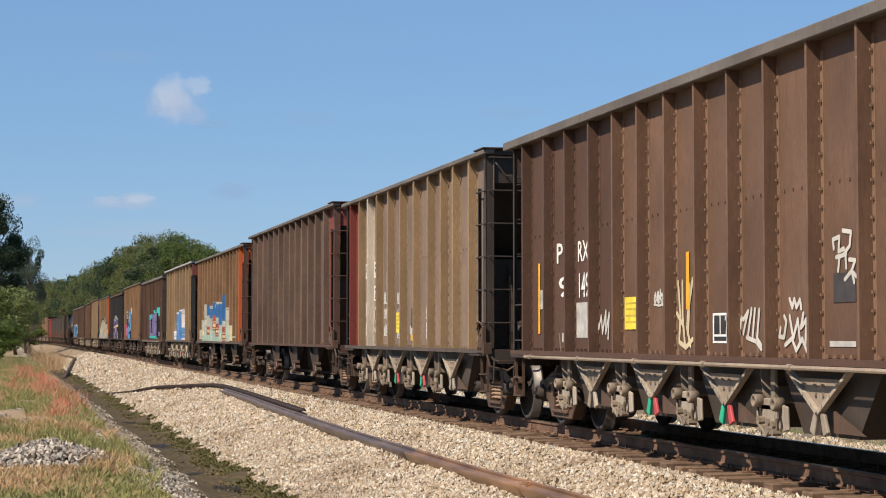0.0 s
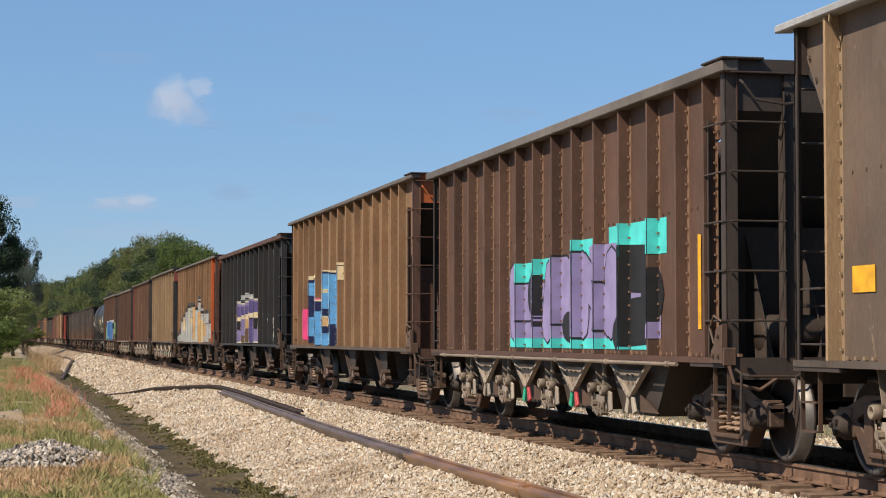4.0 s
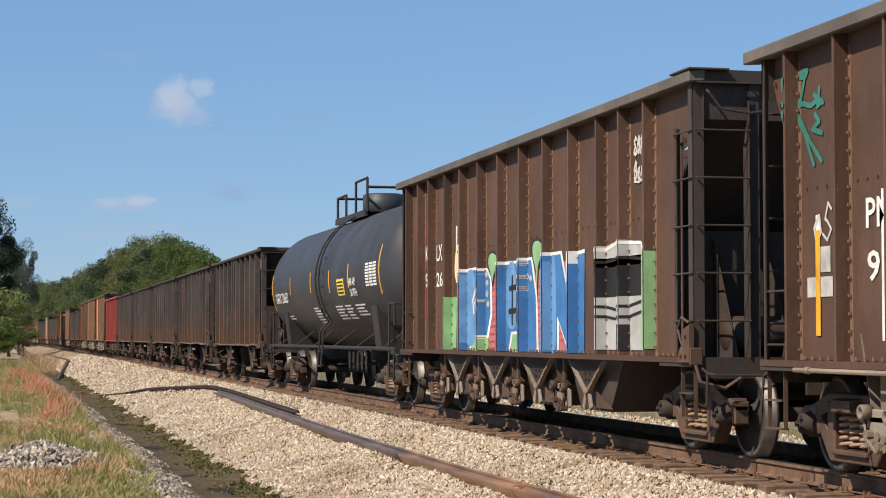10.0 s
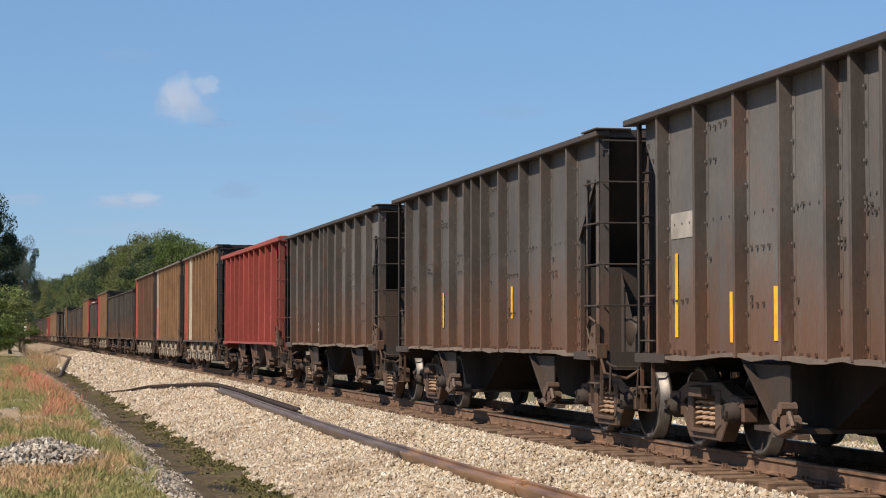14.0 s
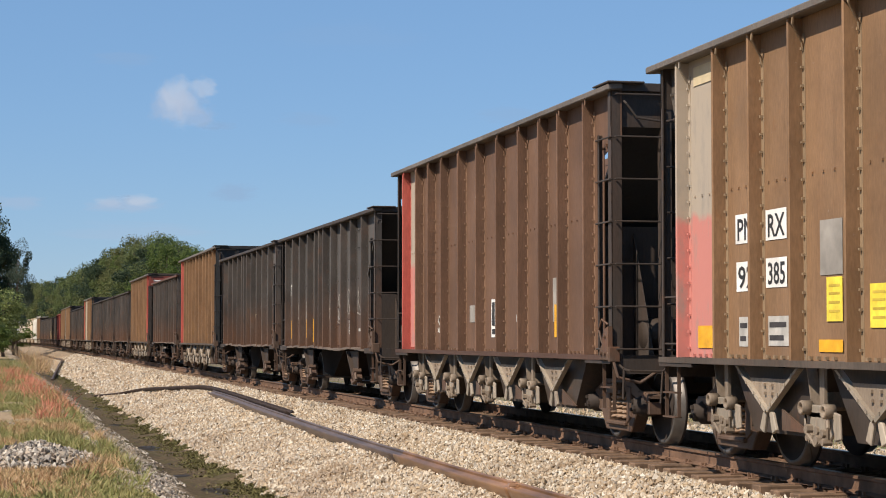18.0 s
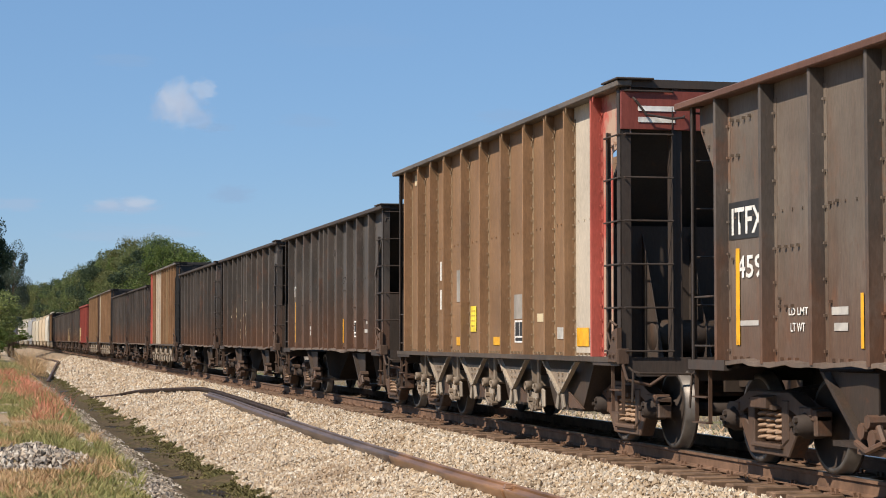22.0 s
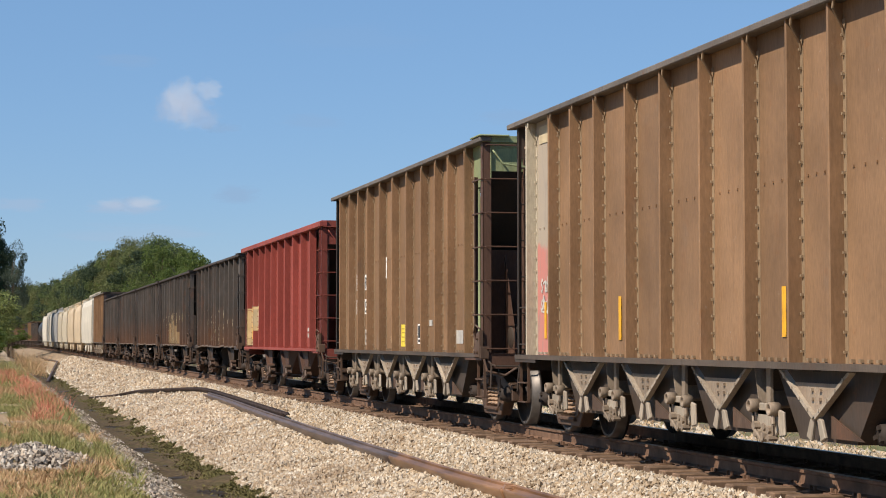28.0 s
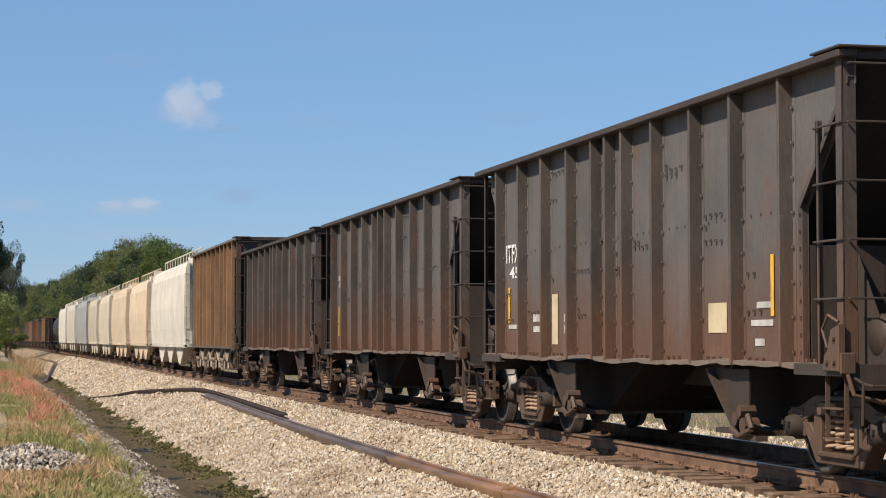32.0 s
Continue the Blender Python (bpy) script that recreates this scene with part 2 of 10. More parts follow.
# ---------------------------------------------------------------- mesh helpers
def box(bm, x0, x1, y0, y1, z0, z1):
    v = [bm.verts.new((x, y, z)) for x in (x0, x1) for y in (y0, y1) for z in (z0, z1)]
    for f in ((0, 1, 3, 2), (4, 6, 7, 5), (0, 4, 5, 1), (2, 3, 7, 6), (0, 2, 6, 4), (1, 5, 7, 3)):
        bm.faces.new([v[i] for i in f])


def prism(bm, pts, a, b, axis="x"):
    """A polygon (two coordinates) drawn from a to b along an axis: x takes (y, z), y takes (x, z), z takes (x, y)."""
    def at(p, d):
        return {"x": (d, p[0], p[1]), "y": (p[0], d, p[1]), "z": (p[0], p[1], d)}[axis]
    lo = [bm.verts.new(at(p, a)) for p in pts]
    hi = [bm.verts.new(at(p, b)) for p in pts]
    bm.faces.new(lo)
    bm.faces.new(hi[::-1])
    for i in range(len(pts)):
        j = (i + 1) % len(pts)
        bm.faces.new((lo[j], lo[i], hi[i], hi[j]))


def rod(bm, p, q, r, n=8):
    p, q = Vector(p), Vector(q)
    d = (q - p)
    m = Matrix.Translation((p + q) / 2) @ d.to_track_quat("Z", "Y").to_matrix().to_4x4()
    bmesh.ops.create_cone(bm, cap_ends=True, segments=n, radius1=r, radius2=r, depth=d.length, matrix=m)


def bent(bm, pts, r, n=6):
    for a, b in zip(pts, pts[1:]):
        rod(bm, a, b, r, n)


def lathe(bm, profile, n=28, axis="x", mats=None):
    """Turns (along, radius) pairs round an axis."""
    rings = []
    for s, r in profile:
        ring = []
        for i in range(n):
            a = 2 * math.pi * i / n
            c, d = r * math.cos(a), r * math.sin(a)
            ring.append(bm.verts.new((s, c, d) if axis == "x" else (c, s, d) if axis == "y" else (c, d, s)))
        rings.append(ring)
    for k, (a, b) in enumerate(zip(rings, rings[1:])):
        for i in range(n):
            j = (i + 1) % n
            f = bm.faces.new((a[i], a[j], b[j], b[i]))
            f.smooth = True
            if mats:
                f.material_index = mats[k]
    for ring in (rings[0], rings[-1]):
        if profile[0 if ring is rings[0] else -1][1] > 0.001:
            bm.faces.new(ring)


MESHES = {}


def mesh(key, maker, slots=1):
    """The mesh under that key, built once and shared."""
    if key not in MESHES:
        bm = bmesh.new()
        maker(bm)
        bmesh.ops.recalc_face_normals(bm, faces=bm.faces)
        me = bpy.data.meshes.new(key if isinstance(key, str) else key[0])
        bm.to_mesh(me)
        bm.free()
        for _ in range(slots):
            me.materials.append(None)
        MESHES[key] = me
    return MESHES[key]


def part(name, me, mat, parent, at=(0, 0, 0), label="", turn=None):
    ob = new(name, me)
    ob.parent = parent
    ob.location = at
    if turn:
        ob.rotation_euler = turn
    mats = mat if isinstance(mat, (list, tuple)) else [mat]
    for i, m in enumerate(mats):
        ob.material_slots[i].link = "OBJECT"
        ob.material_slots[i].material = m
    if label:
        ob["label"] = label
    return ob


def letters(text):
    """A flat mesh of the text, 1 m high capitals, reading along -y when seen from -x."""
    key = ("lettering", text)
    if key not in MESHES:
        cu = bpy.data.curves.new("lettering", "FONT")
        cu.body = text
        cu.size = 1.38
        cu.resolution_u = 2
        cu.offset = 0.02
        tmp = bpy.data.objects.new("lettering", cu)
        scene.collection.objects.link(tmp)
        me = bpy.data.meshes.new_from_object(tmp)
        bpy.data.objects.remove(tmp)
        for v in me.vertices:
            x, y, z = v.co
            v.co = (0, -x, y)
        me.materials.clear()
        me.materials.append(None)
        MESHES[key] = me
    return MESHES[key]


# ---------------------------------------------------------------- trucks
WHEEL_R = 0.457


def wheelset_mesh(bm):
    for s in (-1, 1):
        prof = [(s * 0.66, 0.0), (s * 0.66, 0.12), (s * 0.70, 0.16), (s * 0.71, 0.36), (s * 0.69, 0.40), (s * 0.685, 0.485),
                (s * 0.715, 0.487), (s * 0.735, WHEEL_R + 0.004), (s * 0.825, WHEEL_R - 0.006), (s * 0.83, 0.405), (s * 0.79, 0.385),
                (s * 0.77, 0.2), (s * 0.80, 0.14), (s * 0.84, 0.12), (s * 0.84, 0.0)]
        lathe(bm, prof, 36, "x", [0, 0, 0, 0, 0, 0, 1, 1, 1, 0, 0, 0, 0, 0])
    lathe(bm, [(-1.08, 0.0), (-1.08, 0.085), (1.08, 0.085), (1.08, 0.0)], 12)
    for s in (-1, 1):
        lathe(bm, [(s * 0.93, 0.0), (s * 0.93, 0.125), (s * 1.1, 0.125), (s * 1.13, 0.1), (s * 1.19, 0.095), (s * 1.2, 0.0)], 14)
        for k in range(3):
            a = 2 * math.pi * k / 3
            y, z = 0.06 * math.cos(a), 0.06 * math.sin(a)
            box(bm, min(s * 1.19, s * 1.22), max(s * 1.19, s * 1.22), y - 0.02, y + 0.02, z - 0.02, z + 0.02)


def side_frame_mesh(bm):
    top = [(-1.12, 0.6), (-0.8, 0.64), (-0.5, 0.76), (0.5, 0.76), (0.8, 0.64), (1.12, 0.6), (1.12, 0.5), (0.78, 0.5), (0.46, 0.62), (-0.46, 0.62),
           (-0.78, 0.5), (-1.12, 0.5)]
    prism(bm, top, -0.085, 0.085)
    low = [(-0.8, 0.5), (-0.62, 0.5), (-0.36, 0.24), (0.36, 0.24), (0.62, 0.5), (0.8, 0.5), (0.48, 0.13), (-0.48, 0.13)]
    prism(bm, low, -0.085, 0.085)
    for s in (-1, 1):
        prism(bm, [(s * 0.34, 0.22), (s * 0.5, 0.3), (s * 0.5, 0.68), (s * 0.34, 0.68)], -0.1, 0.1)
        prism(bm, [(s * 0.68, 0.55), (s * 0.74, 0.36), (s * 0.8, 0.36), (s * 0.8, 0.56)], -0.08, 0.08)
        prism(bm, [(s * 1.04, 0.55), (s * 1.04, 0.36), (s * 1.12, 0.36), (s * 1.12, 0.56)], -0.08, 0.08)
        box(bm, -0.1, 0.1, s * 0.89 - 0.14, s * 0.89 + 0.14, 0.54, 0.63)
    box(bm, -0.13, 0.13, -0.36, 0.36, 0.2, 0.25)
    bmesh.ops.bevel(bm, geom=bm.edges[:], offset=0.012, segments=1, affect="EDGES")


def springs_mesh(bm):
    """Three coil springs side by side between their seats."""
    for y in (-0.215, 0.0, 0.215):
        turns, per = 5.5, 11
        ring = []
        for i in range(int(turns * per) + 1):
            a = 2 * math.pi * i / per
            cx, cy, z = math.cos(a), math.sin(a), 0.27 + 0.32 * i / (turns * per)
            ring.append([bm.verts.new(((0.088 + 0.019 * math.cos(b)) * cx, y + (0.088 + 0.019 * math.cos(b)) * cy, z + 0.019 * math.sin(b))) for b in (0, 1.57, 3.14, 4.71)])
        for p, q in zip(ring, ring[1:]):
            for j in range(4):
                k = (j + 1) % 4
                bm.faces.new((p[j], q[j], q[k], p[k])).smooth = True


def bolster_mesh(bm):
    prism(bm, [(-1.2, 0.6), (1.2, 0.6), (1.2, 0.7), (0.5, 0.82), (-0.5, 0.82), (-1.2, 0.7)], -0.2, 0.2, "y")
    box(bm, -1.16, 1.16, -0.27, 0.27, 0.585, 0.625)


def brake_beam_mesh(bm):
    for s in (-1, 1):
        prism(bm, [(-0.75, s * 0.42), (0.75, s * 0.42), (0.06, s * 0.2), (-0.06, s * 0.2)], 0.36, 0.43, "z")
        for q in (-1, 1):
            prism(bm, [(s * 0.42, 0.28), (s * 0.47, 0.28), (s * 0.45, 0.56), (s * 0.38, 0.56)], q * 0.72 - 0.05, q * 0.72 + 0.05)


SPINNERS = []


def truck(parent, y):
    t = part("truck", mesh("bolster", bolster_mesh), PAINT["truck"], parent, (0, y, 0))
    for s in (-1, 1):
        part("side_frame", mesh("side_frame", side_frame_mesh), PAINT["truck"], t, (s * 1.0, 0, 0))
        part("spring_group", mesh("spring_group", springs_mesh), PAINT["spring"], t, (s * 1.0, 0, 0), "rusty coil springs")
        w = part("wheelset", mesh("wheelset", wheelset_mesh, 2), [WHEEL, TREAD], t, (0, s * 0.89, WHEEL_R), "steel wheels with polished treads")
        SPINNERS.append((s, w))
    part("brake_beam", mesh("brake_beam", brake_beam_mesh), PAINT["under"], t)
    return t


# ---------------------------------------------------------------- open hopper cars
PANEL_X, RIB_X, CHORD_X = -1.385, -1.53, -1.565
SILL_LO, SILL_HI = 1.0, 1.06


def rib_mesh(z0, z1, w, bolts, bracket=False):
    def make(bm):
        d = RIB_X - PANEL_X
        prism(bm, [(0.0, -w / 2), (0.0, w / 2), (d * 0.94, w / 2), (d, w / 2 - 0.012), (d, -w / 2 + 0.012), (d * 0.94, -w / 2)], z0, z1, "z")
        # riveted foot of the post, on its front side
        s = -w / 2 - 0.032
        mark = len(bm.faces)
        box(bm, -0.006, 0.0, s - 0.032, s + 0.032, z0, z1 - 0.14)
        n = 17 if bolts else 8
        for i in range(n):
            z = z0 + 0.12 + (z1 - z0 - 0.4) * i / (n - 1)
            box(bm, -0.035, -0.004, s - 0.013, s + 0.013, z - 0.012, z + 0.012)
        for k in range(4 if bolts else 3):
            y = s - 0.14 - 0.17 * k
            box(bm, -0.04, 0.0, y - 0.02, y + 0.02, z0 + 0.03, z0 + 0.06)
        if bracket:
            # bent rod from the foot of the post to the top chord
            bent(bm, [(-0.012, s, z1 - 0.3), (-0.03, s - 0.02, z1 - 0.22), (-0.15, s - 0.09, z1 - 0.07), (-0.15, s - 0.11, z1 + 0.0)], 0.013, 5)
        bm.faces.ensure_lookup_table()
        for f in bm.faces[mark:]:
            f.material_index = 1
    return make


def panel_mesh(w, z0, z1, many=0):
    def make(bm):
        box(bm, PANEL_X, PANEL_X + 0.012, -w / 2, w / 2, z0, z1)
        # lapped seam half way up, with its rivets
        z = z0 + (z1 - z0) * 0.55
        box(bm, PANEL_X - 0.003, PANEL_X, -w / 2, w / 2, z0, z)
        for i in range(4):
            y = w * (-0.3 + 0.2 * i)
            box(bm, PANEL_X - 0.018, PANEL_X - 0.003, y - 0.011, y + 0.011, z - 0.06, z - 0.038)
        if many:
            pick = random.Random(f"bolts{many}")
            for row in range(3):
                zz = z0 + (z1 - z0) * pick.uniform(0.15, 0.92)
                for k in range(pick.choice((0, 1, 2, 3, 4))):
                    y, z = w * (0.36 - 0.13 * k), zz + pick.uniform(-0.012, 0.012)
                    box(bm, PANEL_X - 0.04, PANEL_X, y - 0.015, y + 0.015, z - 0.013, z + 0.013)
    return make


def end_brace_mesh(low, high, cut):
    """Angle along the slanting edge of the last sheet, and the riveted bar below it."""
    def make(bm):
        x0, x1 = PANEL_X - 0.075, PANEL_X - 0.004
        prism(bm, [(0.0, high), (0.0, high + 0.07), (cut + 0.03, low + 0.06), (cut, low)], x0, x0 + 0.012)
        prism(bm, [(0.0, high + 0.058), (0.0, high + 0.07), (cut + 0.03, low + 0.06), (cut + 0.03, low + 0.048)], x0 + 0.012, x1)
        box(bm, PANEL_X - 0.05, PANEL_X - 0.004, cut, cut + 0.09, SILL_HI, low + 0.05)
        for i in range(9):
            z = SILL_HI + 0.1 + (low - SILL_HI - 0.15) * i / 8
            box(bm, PANEL_X - 0.068, PANEL_X - 0.05, cut + 0.03, cut + 0.055, z - 0.012, z + 0.012)
    return make


def corner_cap_mesh(bm):
    """Flat plate over the front corner of the top."""
    prism(bm, [(-0.16, -0.1), (0.3, -0.1), (0.3, 0.12), (-0.06, 0.45), (-0.16, 0.5)], 0.005, 0.03, "z")
    bmesh.ops.bevel(bm, geom=bm.edges[:], offset=0.008, segments=1, affect="EDGES")


def corner_block_mesh(bm):
    """Cast bracket at the foot of the corner post."""
    prism(bm, [(-0.02, 1.0), (0.3, 1.0), (0.28, 1.12), (0.2, 1.18), (0.14, 1.36), (-0.02, 1.4)], -1.57, -1.5)
    box(bm, -1.56, -1.42, -0.045, -0.02, 0.98, 1.16)
    bent(bm, [(-1.5, -0.05, 0.98), (-1.46, -0.09, 0.8), (-1.2, -0.12, 0.74), (-1.0, -0.1, 0.86)], 0.022, 6)
    for y, z in ((0.06, 1.08), (0.2, 1.08), (0.06, 1.28)):
        rod(bm, (-1.595, y, z), (-1.57, y, z), 0.022, 6)
    bent(bm, [(-1.54, 0.04, 1.42), (-1.58, 0.16, 1.48), (-1.57, 0.3, 1.36), (-1.55, 0.24, 1.2)], 0.016, 6)
    bmesh.ops.bevel(bm, geom=[e for e in bm.edges if e.calc_length() > 0.1], offset=0.008, segments=1, affect="EDGES")


def end_pull_mesh(bm):
    """Drooping grab iron across the top of an end."""
    bent(bm, [(-1.36, -0.04, -0.2), (-1.34, -0.09, -0.24), (-1.22, -0.1, -0.4), (-0.9, -0.1, -0.44), (-0.76, -0.09, -0.42), (-0.74, -0.04, -0.4)], 0.014, 6)


def wavy_sill_mesh(length, seed):
    """Dented bottom lip of a side."""
    def make(bm):
        n = int(length / 0.17)
        pick = random.Random(seed)
        rows = []
        sag = 0.0
        for i in range(n + 1):
            y = -0.05 - (length - 0.1) * i / n
            sag = 0.72 * sag + pick.uniform(-0.016, 0.016)
            z = SILL_LO + 0.035 + sag
            xo = RIB_X + 0.015 + 0.5 * sag
            rows.append([bm.verts.new(c) for c in ((-1.37, y, z + 0.03), (xo, y, z + 0.022), (xo, y, z - 0.018), (xo + 0.02, y, z - 0.02), (-1.37, y, z + 0.008))])
        for a, b in zip(rows, rows[1:]):
            for k in range(4):
                bm.faces.new((a[k], a[k + 1], b[k + 1], b[k]))
    return make


def end_panel_mesh(z0, z1, cut, low, high, more=0.02):
    """The last sheet of a side, cut away under the slope sheet; y = 0 at the end of the car, growing inwards."""
    def make(bm):
        prism(bm, [(0.0, z1), (0.0, high), (cut, low), (cut, z0), (cut + more, z0), (cut + more, z1)], PANEL_X, PANEL_X + 0.012)
        n = 5
        for i in range(n):
            f = (i + 0.5) / n
            y, z = cut * f + 0.05, high + (low - high) * f + 0.06
            box(bm, PANEL_X - 0.03, PANEL_X, y - 0.015, y + 0.015, z - 0.015, z + 0.015)
    return make


def ladder_mesh_stile(z0, z1):
    def make(bm):
        box(bm, -0.03, 0.03, -0.006, 0.006, z0, z1)
        box(bm, -0.03, -0.02, -0.04, 0.006, z0, z1)
    return make


def rung_mesh(w, axis):
    def make(bm):
        d = 0.055
        if axis == "x":
            bent(bm, [(0, 0, 0), (0, -d, 0), (w, -d, 0), (w, 0, 0)], 0.011, 6)
        else:
            bent(bm, [(0, 0, 0), (-d, 0, 0), (-d, w, 0), (0, w, 0)], 0.011, 6)
    return make


def coupler_mesh(bm):
    box(bm, -0.09, 0.09, -0.55, 0.1, 0.72, 0.92)
    prism(bm, [(-0.16, -0.55), (0.17, -0.55), (0.2, -0.78), (0.08, -0.92), (-0.02, -0.8), (-0.16, -0.86)], 0.68, 0.97, "z")
    box(bm, -0.26, 0.26, -0.06, 0.0, 0.66, 1.0)


def hose_mesh(bm):
    pts = [(0.3, -0.15, 0.72), (0.32, -0.42, 0.62), (0.31, -0.62, 0.42), (0.28, -0.86, 0.34)]
    bent(bm, pts, 0.028, 8)


def uncoupling_mesh(bm):
    bent(bm, [(-1.42, 0.0, 0.95), (-1.42, -0.18, 0.9), (-1.36, -0.24, 0.88), (-0.25, -0.28, 0.86), (-0.15, -0.5, 0.9)], 0.014, 6)
    bent(bm, [(-1.42, -0.18, 0.9), (-1.44, -0.2, 0.55)], 0.014, 6)


def step_mesh(bm):
    for y in (0.0, 0.38):
        box(bm, -0.02, 0.02, y - 0.006, y + 0.006, 0.42, 1.05)
    for z in (0.42, 0.68):
        box(bm, -0.05, 0.03, 0.0, 0.38, z - 0.008, z + 0.008)


def cylinder_mesh(bm):
    lathe(bm, [(-0.42, 0.0), (-0.42, 0.16), (-0.36, 0.2), (0.36, 0.2), (0.42, 0.16), (0.42, 0.0)], 16)
    lathe(bm, [(0.42, 0.05), (0.6, 0.05), (0.6, 0.0)], 8)


def chute_mesh(kind):
    """One discharge bay, centred on y = 0."""
    def make(bm):
        if kind == "vee":
            prism(bm, [(-1.14, SILL_LO + 0.02), (1.14, SILL_LO + 0.02), (0.6, 0.36), (-0.6, 0.36)], -1.3, 1.3)
        else:
            prism(bm, [(-1.75, SILL_LO + 0.02), (1.5, SILL_LO + 0.02), (0.95, 0.44), (-0.3, 0.36)], -0.85, 0.85)
    return make


def gate_frame_mesh(bm):
    box(bm, -1.3, 1.3, -0.32, 0.6, 0.33, 0.38)


def vee_plate_mesh(bm):
    prism(bm, [(-0.5, 0.88), (0.5, 0.88), (0.03, 0.6), (-0.03, 0.6)], -1.40, -1.385)
    for s in (-1, 1):
        for z, y in ((0.82, 0.09), (0.74, 0.08)):
            box(bm, -1.425, -1.40, s * y - 0.018, s * y + 0.018, z - 0.014, z + 0.014)


def gate_toe_mesh(bm):
    """Sloping toe of the gate beyond the apex."""
    prism(bm, [(-0.2, 0.6), (-0.2, 0.4), (-0.85, 0.4)], -1.36, -1.345)


def vee_edge_mesh(bm):
    for s in (-1, 1):
        prism(bm, [(s * 0.76, 0.985), (s * 0.705, 0.985), (s * 0.0, 0.59), (s * 0.03, 0.56)], -1.44, -1.38)
        for k in range(4):
            y, z = s * (0.12 + 0.17 * k), 0.645 + 0.093 * k
            box(bm, -1.452, -1.44, y - 0.012, y + 0.012, z - 0.012, z + 0.012)


def vee_foot_mesh(bm):
    prism(bm, [(0.02, 0.59), (0.12, 0.56), (0.2, 0.4), (0.1, 0.36)], -1.42, -1.385)
    bmesh.ops.bevel(bm, geom=bm.edges[:], offset=0.008, segments=1, affect="EDGES")


def gear_plate_mesh(bm):
    prism(bm, [(-0.3, 0.6), (-0.24, 0.66), (0.2, 0.67), (0.26, 0.6), (0.2, 0.42), (0.06, 0.35), (-0.06, 0.4), (-0.2, 0.36), (-0.3, 0.42)], -1.42, -1.385)
    bmesh.ops.bevel(bm, geom=bm.edges[:], offset=0.01, segments=1, affect="EDGES")


def tail_plate_mesh(bm):
    prism(bm, [(-0.43, 0.6), (-0.3, 0.62), (-0.33, 0.36), (-0.45, 0.38)], -1.43, -1.4)
    bmesh.ops.bevel(bm, geom=bm.edges[:], offset=0.01, segments=1, affect="EDGES")


def gate_gear_mesh(bm):
    rod(bm, (-1.4, 0.22, 0.64), (1.3, 0.22, 0.64), 0.03, 8)
    for y, z in ((0.22, 0.64), (-0.26, 0.62)):
        n = len(bm.verts)
        lathe(bm, [(-1.46, 0.0), (-1.46, 0.035), (-1.5, 0.04), (-1.51, 0.055), (-1.5, 0.065), (-1.4, 0.065), (-1.4, 0.0)], 12, "x")
        bm.verts.ensure_lookup_table()
        for v in bm.verts[n:]:
            v.co.y += y
            v.co.z += z
    for k, (y, z, r) in enumerate(((0.17, 0.45, 0.045), (0.12, 0.37, 0.05), (0.04, 0.44, 0.04), (-0.04, 0.36, 0.045), (-0.12, 0.42, 0.04), (0.06, 0.33, 0.03), (-0.18, 0.35, 0.035), (0.2, 0.37, 0.03), (-0.2, 0.5, 0.05))):
        rod(bm, (-1.48 + 0.02 * (k % 3), y, z), (-1.39, y, z), r, 7)
    bent(bm, [(-1.45, 0.24, 0.58), (-1.47, 0.17, 0.42), (-1.46, 0.0, 0.31), (-1.45, -0.2, 0.38)], 0.016, 6)
    bent(bm, [(-1.46, -0.26, 0.6), (-1.48, -0.31, 0.48), (-1.46, -0.27, 0.38)], 0.018, 6)
    box(bm, -1.42, -1.38, -0.24, 0.2, 0.56, 0.6)
    box(bm, -1.38, -1.35, -0.02, 0.08, 0.6, 1.0)


def slant_plate_mesh(bm):
    prism(bm, [(-0.44, 0.98), (0.5, 0.98), (-0.26, 0.42), (-0.44, 0.42)], -1.36, -1.345)
    prism(bm, [(0.5, 0.98), (0.57, 0.98), (-0.22, 0.36), (-0.28, 0.38)], -1.43, -1.34)



def slant_latch_mesh(bm):
    for y, z, r in ((-0.3, 0.5, 0.07), (-0.5, 0.44, 0.08), (-0.42, 0.58, 0.06)):
        rod(bm, (-1.46, y, z), (-1.3, y, z), r, 8)
    bent(bm, [(-1.45, -0.2, 0.4), (-1.47, -0.45, 0.34), (-1.45, -0.72, 0.42), (-1.45, -0.62, 0.55)], 0.03, 6)
    box(bm, -1.42, -1.3, -0.75, -0.15, 0.3, 0.35)


def clip_strip(poly, lo, hi):
    """Keeps the part of a convex polygon of (y, z) that lies between two values of y."""
    for bound, sign in ((lo, 1), (hi, -1)):
        out = []
        for (a, b) in zip(poly, poly[1:] + poly[:1]):
            ia, ib = sign * (a[0] - bound) >= 0, sign * (b[0] - bound) >= 0
            if ia:
                out.append(a)
            if ia != ib:
                f = (bound - a[0]) / (b[0] - a[0])
                out.append((bound, a[1] + f * (b[1] - a[1])))
        poly = out
        if len(poly) < 3:
            return []
    return poly


def stanchion_mesh(top):
    def make(bm):
        box(bm, -1.5, -1.44, -0.03, 0.03, SILL_LO, top - 0.1)
        box(bm, -1.5, -1.49, -0.05, 0.05, SILL_LO, top - 0.1)
    return make


def sign_bar_mesh(bm):
    box(bm, -0.2, 0.25, -0.003, 0.0, -0.03, 0.03)


